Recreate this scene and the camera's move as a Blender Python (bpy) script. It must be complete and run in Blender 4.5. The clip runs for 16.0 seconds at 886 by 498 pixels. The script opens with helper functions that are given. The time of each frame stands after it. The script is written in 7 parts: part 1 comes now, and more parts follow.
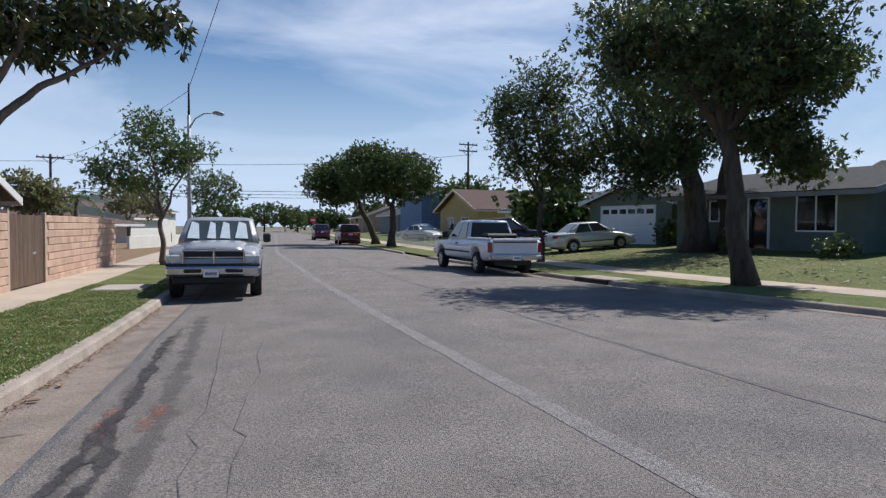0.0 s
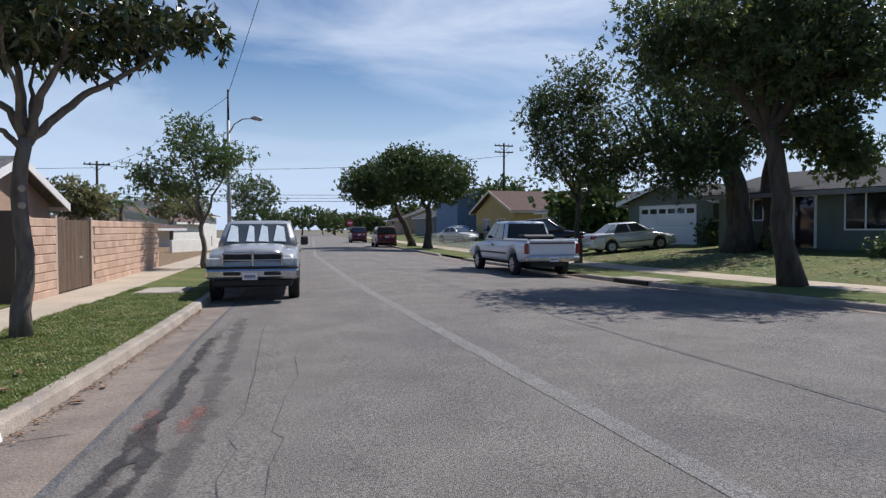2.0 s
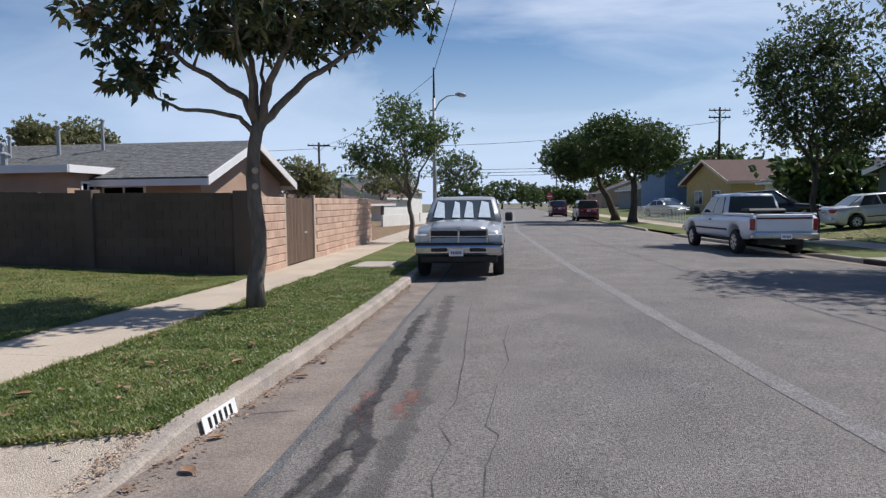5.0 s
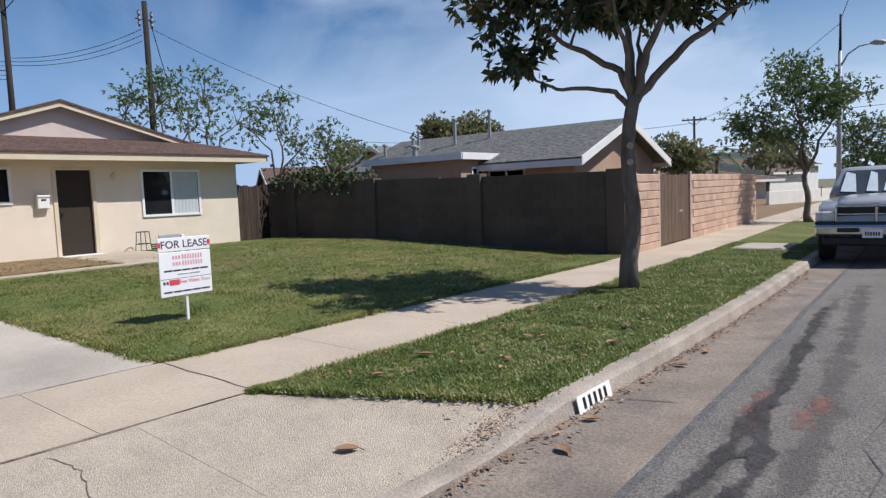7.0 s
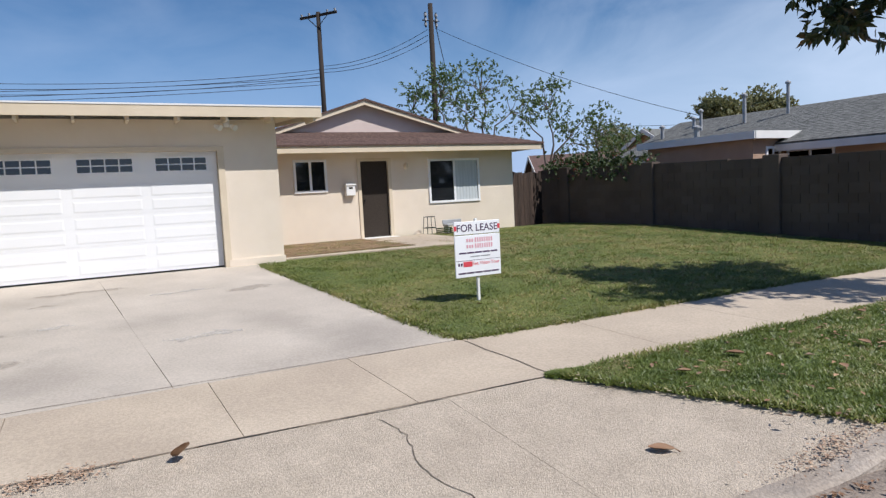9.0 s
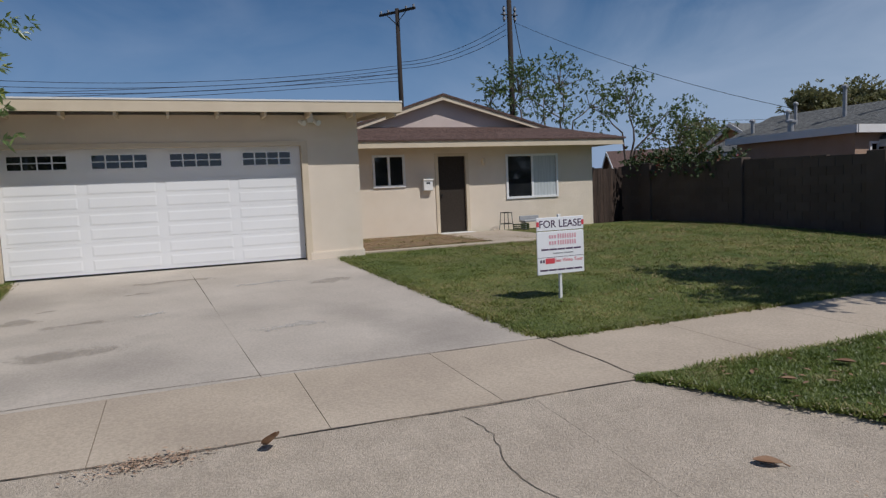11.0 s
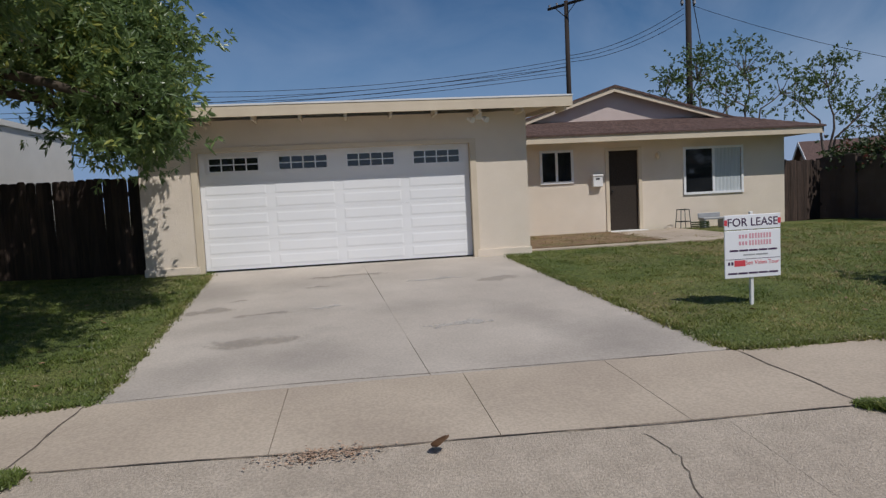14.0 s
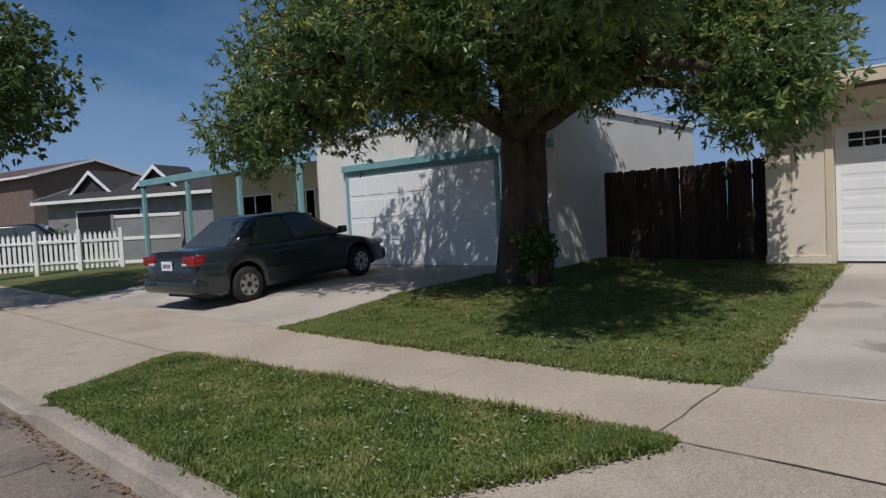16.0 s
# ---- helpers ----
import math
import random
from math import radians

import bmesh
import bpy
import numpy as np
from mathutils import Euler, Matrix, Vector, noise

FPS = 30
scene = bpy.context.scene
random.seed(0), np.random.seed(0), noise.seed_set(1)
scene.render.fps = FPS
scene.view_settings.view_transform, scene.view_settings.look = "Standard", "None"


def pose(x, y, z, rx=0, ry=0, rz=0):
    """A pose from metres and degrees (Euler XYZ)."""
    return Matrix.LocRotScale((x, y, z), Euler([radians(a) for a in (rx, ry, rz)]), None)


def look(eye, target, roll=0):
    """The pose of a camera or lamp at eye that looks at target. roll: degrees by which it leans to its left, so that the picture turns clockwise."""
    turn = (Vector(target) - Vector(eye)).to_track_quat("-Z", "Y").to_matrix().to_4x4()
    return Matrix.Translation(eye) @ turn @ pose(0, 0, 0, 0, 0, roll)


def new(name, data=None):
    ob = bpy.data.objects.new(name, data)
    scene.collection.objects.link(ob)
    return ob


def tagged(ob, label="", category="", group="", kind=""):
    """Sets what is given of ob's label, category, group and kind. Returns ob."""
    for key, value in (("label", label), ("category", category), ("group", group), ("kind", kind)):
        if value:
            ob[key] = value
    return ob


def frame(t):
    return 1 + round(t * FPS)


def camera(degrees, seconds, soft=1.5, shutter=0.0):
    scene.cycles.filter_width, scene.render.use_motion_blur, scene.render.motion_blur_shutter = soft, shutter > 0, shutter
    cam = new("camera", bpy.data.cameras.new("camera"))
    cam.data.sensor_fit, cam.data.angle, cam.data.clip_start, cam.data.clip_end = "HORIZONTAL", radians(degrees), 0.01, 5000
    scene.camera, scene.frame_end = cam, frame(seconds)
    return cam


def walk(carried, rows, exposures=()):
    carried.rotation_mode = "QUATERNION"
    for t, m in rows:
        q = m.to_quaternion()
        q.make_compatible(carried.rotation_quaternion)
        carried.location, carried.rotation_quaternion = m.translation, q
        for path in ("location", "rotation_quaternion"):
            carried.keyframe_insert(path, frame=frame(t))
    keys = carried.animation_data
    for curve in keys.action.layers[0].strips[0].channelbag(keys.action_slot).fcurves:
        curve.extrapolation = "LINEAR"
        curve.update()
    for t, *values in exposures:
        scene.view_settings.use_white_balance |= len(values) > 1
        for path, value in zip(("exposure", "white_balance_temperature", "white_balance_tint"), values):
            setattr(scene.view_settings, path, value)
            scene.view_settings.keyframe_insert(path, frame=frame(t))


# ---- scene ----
cam = camera(67.64, 16.0, soft=1.35)
PATH = [
    (0, (2.620, 0.000, 1.675), (4.735, 9.768, 1.340), 0.37),
    (0.5, (2.628, 0.006, 1.675), (4.680, 9.788, 1.331), 0.54),
    (1, (2.622, 0.012, 1.674), (4.588, 9.812, 1.381), 0.28),
    (1.5, (2.636, 0.037, 1.668), (4.419, 9.872, 1.374), -0.01),
    (2, (2.630, 0.069, 1.665), (4.209, 9.939, 1.358), -0.12),
    (2.5, (2.611, 0.090, 1.652), (3.972, 9.990, 1.277), -0.11),
    (3, (2.605, 0.108, 1.647), (3.624, 10.045, 1.197), -0.27),
    (3.2, (2.606, 0.147, 1.636), (3.460, 10.098, 1.138), -0.38),
    (5.3, (2.428, 0.622, 1.737), (0.340, 10.375, 1.014), -1.06),
    (5.5, (2.402, 0.639, 1.745), (-0.239, 10.257, 1.021), -1.46),
    (6, (2.436, 0.777, 1.715), (-1.805, 9.801, 0.956), -2.03),
    (6.5, (2.388, 0.851, 1.687), (-3.017, 9.227, 0.896), -2.65),
    (7, (2.283, 0.878, 1.664), (-4.033, 8.585, 0.819), -2.25),
    (7.5, (2.213, 0.866, 1.654), (-4.833, 7.914, 0.831), -2.24),
    (8, (2.149, 0.841, 1.658), (-5.503, 7.223, 0.814), -2.67),
    (8.5, (2.064, 0.821, 1.644), (-6.191, 6.400, 0.789), -2.64),
    (9, (1.953, 0.743, 1.646), (-6.827, 5.451, 0.783), -2.90),
    (9.5, (1.846, 0.664, 1.633), (-7.265, 4.684, 0.714), -2.92),
    (9.7, (1.798, 0.638, 1.628), (-7.415, 4.420, 0.732), -3.12),
    (11.8, (1.893, 0.710, 1.665), (-7.328, 4.483, 0.810), -2.12),
    (12, (1.917, 0.713, 1.673), (-7.231, 4.665, 0.839), -2.05),
    (12.5, (1.867, 0.863, 1.668), (-7.037, 5.356, 0.922), -1.15),
    (13, (1.776, 0.888, 1.650), (-7.143, 5.349, 0.898), -1.2),
    (13.5, (1.726, 0.693, 1.671), (-7.690, 3.962, 0.872), -1.90),
    (14, (1.588, 0.682, 1.635), (-8.288, 2.033, 0.832), -2.89),
    (14.5, (1.451, 0.711, 1.601), (-8.478, -0.214, 0.849), -3.08),
    (15, (1.381, 0.614, 1.568), (-8.112, -2.454, 0.876), -2.69),
    (15.5, (1.306, 0.414, 1.543), (-7.359, -4.535, 0.895), -2.79),
    (16, (1.224, 0.221, 1.504), (-6.306, -6.342, 1.033), -3.03),
]
EXPOSURES = [(0, 0.0, 6120, 13), (9.0, 0.04, 6120, 13), (9.5, -0.22, 6120, 13), (12, -0.72, 6120, 13), (14, -0.72, 6120, 13), (16, -0.64, 6120, 13)]
walk(cam, [(t, look(eye, target, roll)) for t, eye, target, roll in PATH], EXPOSURES)

# ---- daylight ----
SUN = Vector((0.62, 0.38, 1.0)).normalized()
world = bpy.data.worlds.new("sky")
scene.world = world
world.use_nodes = True
wn, wl = world.node_tree.nodes, world.node_tree.links
sky = wn.new("ShaderNodeTexSky")
sky.sky_type, sky.sun_disc = "NISHITA", False
sky.sun_elevation = math.asin(SUN.z)
sky.sun_rotation = math.atan2(SUN.x, SUN.y)
sky.air_density, sky.dust_density, sky.ozone_density = 1.3, 0.2, 4.0
wco = wn.new("ShaderNodeTexCoord")
wmap = wn.new("ShaderNodeMapping")
wmap.inputs["Scale"].default_value = (1.0, 2.6, 5.0)
wmap.inputs["Rotation"].default_value = (0.0, 0.25, 0.6)
wl.new(wco.outputs["Generated"], wmap.inputs["Vector"])
cirrus = wn.new("ShaderNodeTexNoise")
cirrus.inputs["Scale"].default_value, cirrus.inputs["Detail"].default_value = 1.5, 7.0
cirrus.inputs["Roughness"].default_value, cirrus.inputs["Distortion"].default_value = 0.55, 0.7
wl.new(wmap.outputs["Vector"], cirrus.inputs["Vector"])
veil = wn.new("ShaderNodeMapRange")
veil.inputs["From Min"].default_value, veil.inputs["From Max"].default_value = 0.36, 0.72
veil.inputs["To Max"].default_value = 0.8
wl.new(cirrus.outputs["Fac"], veil.inputs["Value"])
# thin cloud and haze gather on the sunny side of the sky
bank = wn.new("ShaderNodeVectorMath")
bank.operation = "DOT_PRODUCT"
bank.inputs[1].default_value = (0.33, 0.94, 0.0)
wl.new(wco.outputs["Generated"], bank.inputs[0])
amount = wn.new("ShaderNodeMapRange")
amount.inputs["From Min"].default_value, amount.inputs["From Max"].default_value = 0.0, 0.75
amount.inputs["To Min"].default_value, amount.inputs["To Max"].default_value = 0.22, 1.0
wl.new(bank.outputs["Value"], amount.inputs["Value"])


def weighed(sock):
    mul = wn.new("ShaderNodeMath")
    mul.operation = "MULTIPLY"
    wl.new(sock, mul.inputs[0])
    wl.new(amount.outputs["Result"], mul.inputs[1])
    return mul.outputs[0]


wmix = wn.new("ShaderNodeMix")
wmix.data_type = "RGBA"
wmix.inputs[7].default_value = (10.6, 11.6, 12.9, 1)
wl.new(weighed(veil.outputs["Result"]), wmix.inputs[0])
deep = wn.new("ShaderNodeHueSaturation")
deep.inputs["Hue"].default_value = 0.508
deep.inputs["Saturation"].default_value, deep.inputs["Value"].default_value = 1.42, 0.95
wl.new(sky.outputs["Color"], deep.inputs["Color"])
wl.new(deep.outputs["Color"], wmix.inputs[6])
sep = wn.new("ShaderNodeSeparateXYZ")
wl.new(wco.outputs["Generated"], sep.inputs["Vector"])
low = wn.new("ShaderNodeMapRange")
low.interpolation_type = "SMOOTHSTEP"
low.inputs["From Min"].default_value, low.inputs["From Max"].default_value = 0.35, -0.05
low.inputs["To Max"].default_value = 0.9
wl.new(sep.outputs["Z"], low.inputs["Value"])
haze = wn.new("ShaderNodeMix")
haze.data_type = "RGBA"
tone = wn.new("ShaderNodeMix")
tone.data_type = "RGBA"
tone.inputs[6].default_value, tone.inputs[7].default_value = (2.7, 5.3, 10.8, 1), (8.6, 10.5, 13.3, 1)
wl.new(amount.outputs["Result"], tone.inputs[0])
wl.new(tone.outputs[2], haze.inputs[7])
wl.new(low.outputs["Result"], haze.inputs[0])
wl.new(wmix.outputs[2], haze.inputs[6])
wl.new(haze.outputs[2], wn["Background"].inputs["Color"])
wn["Background"].inputs["Strength"].default_value = 0.072
sun = new("sun", bpy.data.lights.new("sun", "SUN"))
sun.data.energy, sun.data.angle, sun.data.color = 5.0, radians(0.53), (1.0, 0.95, 0.87)
sun.matrix_world = look(SUN * 60, (0, 0, 0))


# ---- materials ----
def surface(name, a, b, scale=3.0, rough=0.8, bump=0.0, bump_scale=60.0, metal=0.0, spots=None, spot_scale=0.6, spot_amount=0.5, jitter=0.0, spec=0.4, stretch=None, coat=0.0, island=0.0, speck=0.0, speck_scale=70.0):
    """A surface of two base tones mixed by noise at world size, with larger stains and fine relief."""
    m = bpy.data.materials.new(name)
    m.use_nodes = True
    n, l = m.node_tree.nodes, m.node_tree.links
    p = n["Principled BSDF"]
    p.inputs["Roughness"].default_value, p.inputs["Metallic"].default_value = rough, metal
    p.inputs["Specular IOR Level"].default_value = spec
    p.inputs["Coat Weight"].default_value = coat
    geo = n.new("ShaderNodeNewGeometry")
    vec = geo.outputs["Position"]
    if stretch:
        mp = n.new("ShaderNodeMapping")
        mp.inputs["Scale"].default_value = stretch
        l.new(vec, mp.inputs["Vector"])
        vec = mp.outputs["Vector"]

    def noise_at(s, detail=4.0):
        t = n.new("ShaderNodeTexNoise")
        t.inputs["Scale"].default_value, t.inputs["Detail"].default_value = s, detail
        l.new(vec, t.inputs["Vector"])
        return t.outputs["Fac"]

    def blend(fac, c0, c1):
        mx = n.new("ShaderNodeMix")
        mx.data_type = "RGBA"
        for sock, c in ((mx.inputs[6], c0), (mx.inputs[7], c1)):
            if hasattr(c, "is_linked"):
                l.new(c, sock)
            else:
                sock.default_value = (*c, 1)
        l.new(fac, mx.inputs[0])
        return mx.outputs[2]

    def ramp(fac, lo, hi, top=1.0):
        r = n.new("ShaderNodeMapRange")
        r.inputs["From Min"].default_value, r.inputs["From Max"].default_value, r.inputs["To Max"].default_value = lo, hi, top
        l.new(fac, r.inputs["Value"])
        return r.outputs["Result"]

    col = blend(ramp(noise_at(scale), 0.3, 0.7), a, b)
    if spots:
        col = blend(ramp(noise_at(spot_scale, 6.0), 0.5, 0.72, spot_amount), col, spots)
    if speck:
        r = n.new("ShaderNodeMapRange")
        r.inputs["From Min"].default_value, r.inputs["From Max"].default_value = 0.36, 0.64
        r.inputs["To Min"].default_value, r.inputs["To Max"].default_value = 1 - speck, 1 + speck
        l.new(noise_at(speck_scale, 3.0), r.inputs["Value"])
        hs = n.new("ShaderNodeHueSaturation")
        l.new(r.outputs["Result"], hs.inputs["Value"])
        l.new(col, hs.inputs["Color"])
        col = hs.outputs["Color"]
    if jitter or island:
        hsv = n.new("ShaderNodeHueSaturation")
        if island:
            out, amount = geo.outputs["Random Per Island"], island
        else:
            out, amount = n.new("ShaderNodeObjectInfo").outputs["Random"], jitter
        r = n.new("ShaderNodeMapRange")
        r.inputs["To Min"].default_value, r.inputs["To Max"].default_value = 1 - amount, 1 + amount
        l.new(out, r.inputs["Value"])
        l.new(r.outputs["Result"], hsv.inputs["Value"])
        l.new(col, hsv.inputs["Color"])
        col = hsv.outputs["Color"]
    l.new(col, p.inputs["Base Color"])
    if bump:
        bp = n.new("ShaderNodeBump")
        bp.inputs["Strength"].default_value, bp.inputs["Distance"].default_value = bump, 0.02
        l.new(noise_at(bump_scale, 5.0), bp.inputs["Height"])
        l.new(bp.outputs["Normal"], p.inputs["Normal"])
    return m


def leaf_surface(name, a, b, tip=None, gloss=0.45, through_light=0.35, clump_scale=1.4, tip_from=0.9):
    """Leaves: two greens by island, some yellow tips, with light coming through."""
    m = bpy.data.materials.new(name)
    m.use_nodes = True
    n, l = m.node_tree.nodes, m.node_tree.links
    p = n["Principled BSDF"]
    p.inputs["Roughness"].default_value = gloss
    geo = n.new("ShaderNodeNewGeometry")
    r = n.new("ShaderNodeValToRGB")
    r.color_ramp.elements[0].color, r.color_ramp.elements[1].color = (*a, 1), (*b, 1)
    r.color_ramp.elements[1].position = 0.72
    if tip:
        e = r.color_ramp.elements.new(tip_from)
        e.color = (*tip, 1)
    clump = n.new("ShaderNodeTexNoise")
    clump.inputs["Scale"].default_value, clump.inputs["Detail"].default_value = clump_scale, 2.0
    l.new(geo.outputs["Position"], clump.inputs["Vector"])
    wide = n.new("ShaderNodeMapRange")
    wide.inputs["From Min"].default_value, wide.inputs["From Max"].default_value = 0.3, 0.7
    l.new(clump.outputs["Fac"], wide.inputs["Value"])
    mixed = n.new("ShaderNodeMix")
    mixed.inputs[0].default_value = 0.5
    l.new(geo.outputs["Random Per Island"], mixed.inputs[2])
    l.new(wide.outputs["Result"], mixed.inputs[3])
    l.new(mixed.outputs[0], r.inputs["Fac"])
    l.new(r.outputs["Color"], p.inputs["Base Color"])
    tr = n.new("ShaderNodeBsdfTranslucent")
    l.new(r.outputs["Color"], tr.inputs["Color"])
    mx = n.new("ShaderNodeMixShader")
    mx.inputs["Fac"].default_value = through_light
    l.new(p.outputs["BSDF"], mx.inputs[1])
    l.new(tr.outputs["BSDF"], mx.inputs[2])
    l.new(mx.outputs["Shader"], n["Material Output"].inputs["Surface"])
    return m


ASPHALT = surface("asphalt", (0.170, 0.153, 0.137), (0.223, 0.202, 0.180), 1.2, 0.9, 0.9, 110.0, speck=0.38, speck_scale=55.0, spots=(0.12, 0.115, 0.115), spot_scale=0.35, spot_amount=0.6)
ASPHALT_SEAM = surface("asphalt_seam", (0.212, 0.198, 0.185), (0.255, 0.241, 0.226), 4.0, 0.9, 0.9, 110.0, speck=0.38, speck_scale=55.0)
ASPHALT_DARK = surface("asphalt_tar", (0.095, 0.092, 0.092), (0.15, 0.146, 0.145), 5.0, 0.85, 0.6, 110.0, speck=0.4, speck_scale=55.0)
TAR = surface("tar", (0.055, 0.052, 0.052), (0.105, 0.101, 0.10), 6.0, 0.8, 0.5, 110.0, speck=0.35, speck_scale=60.0)
CONCRETE = surface("concrete", (0.41, 0.338, 0.256), (0.50, 0.418, 0.32), 1.1, 0.9, 0.35, 90.0, spots=(0.35, 0.285, 0.22), spot_scale=0.7, spot_amount=0.55, speck=0.1, speck_scale=45.0)
CONCRETE_DRIVE = surface("driveway_concrete", (0.41, 0.36, 0.30), (0.51, 0.452, 0.38), 0.9, 0.85, 0.2, 80.0, spots=(0.30, 0.265, 0.225), spot_scale=0.55, spot_amount=0.85, speck=0.08, speck_scale=45.0)
CONCRETE_APRON = surface("apron_concrete", (0.43, 0.362, 0.28), (0.52, 0.44, 0.345), 5.0, 0.92, 0.8, 110.0, spots=(0.38, 0.315, 0.245), spot_scale=0.9, spot_amount=0.5, speck=0.15, speck_scale=60.0)
CURB_CONCRETE = surface("curb_concrete", (0.30, 0.252, 0.203), (0.42, 0.358, 0.292), 2.2, 0.9, 0.5, 80.0, spots=(0.22, 0.20, 0.18), spot_scale=2.5, spot_amount=0.6, speck=0.15, speck_scale=45.0)
GUTTER_CONCRETE = surface("gutter_concrete", (0.195, 0.157, 0.125), (0.285, 0.232, 0.186), 2.0, 0.9, 0.5, 80.0, spots=(0.12, 0.105, 0.095), spot_scale=1.4, spot_amount=0.7, speck=0.2, speck_scale=45.0)
JOINT = surface("joint_dirt", (0.10, 0.08, 0.06), (0.17, 0.14, 0.11), 8.0, 0.95)
TURF = surface("turf", (0.073, 0.102, 0.022), (0.128, 0.146, 0.037), 1.3, 0.95, 0.8, 70.0, spots=(0.19, 0.15, 0.06), spot_scale=0.45, spot_amount=0.75, speck=0.45, speck_scale=28.0)
SOIL = surface("dry_soil", (0.17, 0.105, 0.06), (0.27, 0.18, 0.10), 5.0, 0.95, 0.8, 60.0, spots=(0.10, 0.12, 0.04), spot_scale=1.5, spot_amount=0.6, speck=0.4, speck_scale=30.0)
GROUND = surface("far_ground", (0.13, 0.12, 0.07), (0.18, 0.16, 0.10), 0.2, 0.95)
STUCCO = surface("cream_stucco", (0.765, 0.665, 0.535), (0.815, 0.71, 0.575), 1.5, 0.92, 0.55, 140.0, spots=(0.66, 0.55, 0.42), spot_scale=0.9, spot_amount=0.35)
GABLE_PINK = surface("gable_stucco", (0.60, 0.49, 0.44), (0.66, 0.55, 0.49), 1.5, 0.92, 0.4, 140.0)
TRIM_CREAM = surface("cream_trim_paint", (0.62, 0.52, 0.38), (0.68, 0.58, 0.43), 2.5, 0.7, 0.12, 40.0)
SHINGLE_BROWN = surface("brown_shingle", (0.085, 0.052, 0.042), (0.145, 0.092, 0.075), 9.0, 0.95, 0.6, 90.0, jitter=0.08, speck=0.2, speck_scale=12.0)
SHINGLE_GREY = surface("grey_shingle", (0.115, 0.117, 0.108), (0.175, 0.176, 0.164), 6.0, 0.95, 0.6, 90.0, jitter=0.05, speck=0.25, speck_scale=9.0)
SHINGLE_DARK = surface("dark_shingle", (0.032, 0.031, 0.031), (0.062, 0.059, 0.058), 6.0, 0.95, 0.6, 90.0, jitter=0.2)
WHITE_DOOR = surface("white_door_paint", (0.80, 0.80, 0.79), (0.83, 0.83, 0.82), 1.0, 0.45, 0.04, 150.0)
WHITE_PAINT = surface("white_paint", (0.74, 0.73, 0.70), (0.81, 0.80, 0.77), 2.0, 0.6, 0.08, 60.0)
VINYL = surface("white_vinyl", (0.80, 0.80, 0.79), (0.84, 0.84, 0.83), 2.0, 0.35)
DARK_PANE = surface("dark_window_glass", (0.012, 0.014, 0.016), (0.02, 0.022, 0.024), 2.0, 0.04, spec=0.8)
CURTAIN = surface("pale_curtain", (0.42, 0.46, 0.47), (0.55, 0.58, 0.58), 4.0, 0.8, stretch=(1, 9, 0.3))
DOOR_BROWN = surface("dark_door_mesh", (0.035, 0.028, 0.022), (0.05, 0.04, 0.032), 30.0, 0.75, 0.1, 200.0, spec=0.15)
IRON = surface("black_iron", (0.02, 0.02, 0.02), (0.04, 0.038, 0.035), 12.0, 0.5, metal=0.6)
BLOCK_BROWN = surface("brown_block", (0.097, 0.072, 0.057), (0.132, 0.100, 0.079), 1.0, 0.93, 0.6, 70.0, jitter=0.09, spots=(0.10, 0.075, 0.06), spot_scale=0.5)
BLOCK_PINK = surface("pink_slump_block", (0.50, 0.33, 0.24), (0.60, 0.42, 0.31), 3.0, 0.93, 0.7, 50.0, jitter=0.12)
MORTAR = surface("mortar", (0.44, 0.34, 0.26), (0.52, 0.41, 0.32), 8.0, 0.95)
WOOD_GATE = surface("brown_gate_board", (0.10, 0.065, 0.042), (0.165, 0.11, 0.075), 3.0, 0.85, 0.3, 30.0, jitter=0.15, stretch=(6, 6, 0.5))
WOOD_FENCE = surface("weathered_fence_board", (0.034, 0.024, 0.018), (0.088, 0.056, 0.040), 4.0, 0.9, 0.5, 30.0, jitter=0.3, stretch=(6, 6, 0.6), spots=(0.03, 0.022, 0.016), spot_scale=2.0, spot_amount=0.7)
BARK = surface("grey_bark", (0.12, 0.095, 0.075), (0.22, 0.18, 0.145), 10.0, 0.95, 0.9, 35.0, stretch=(1, 1, 0.35))
BARK_DARK = surface("dark_bark", (0.05, 0.038, 0.028), (0.11, 0.085, 0.06), 7.0, 0.95, 1.0, 18.0, stretch=(1, 1, 0.25))
POLE_WOOD = surface("pole_wood", (0.022, 0.016, 0.012), (0.04, 0.03, 0.024), 6.0, 0.9, stretch=(1, 1, 0.1))
GALVANISED = surface("galvanised_steel", (0.33, 0.335, 0.34), (0.41, 0.415, 0.42), 6.0, 0.55, metal=0.25)
CABLE = surface("black_cable", (0.015, 0.015, 0.015), (0.02, 0.02, 0.02), 2.0, 0.7)
TEAL = surface("teal_paint", (0.17, 0.34, 0.36), (0.22, 0.40, 0.42), 3.0, 0.7, 0.1, 40.0)
WHITE_STUCCO = surface("white_stucco", (0.68, 0.66, 0.60), (0.75, 0.73, 0.67), 1.5, 0.92, 0.4, 120.0)
TAN_STUCCO = surface("tan_stucco", (0.40, 0.27, 0.19), (0.46, 0.32, 0.23), 1.5, 0.92, 0.4, 120.0)
GREEN_STUCCO = surface("grey_green_stucco", (0.13, 0.155, 0.13), (0.17, 0.195, 0.165), 1.5, 0.92, 0.4, 120.0)
GREY_SIDING = surface("grey_siding", (0.20, 0.20, 0.205), (0.26, 0.26, 0.265), 2.0, 0.85)
YELLOW_STUCCO = surface("yellow_stucco", (0.50, 0.36, 0.15), (0.57, 0.42, 0.19), 2.0, 0.9)
BLUE_SIDING = surface("blue_siding", (0.15, 0.21, 0.32), (0.19, 0.26, 0.38), 2.0, 0.85)
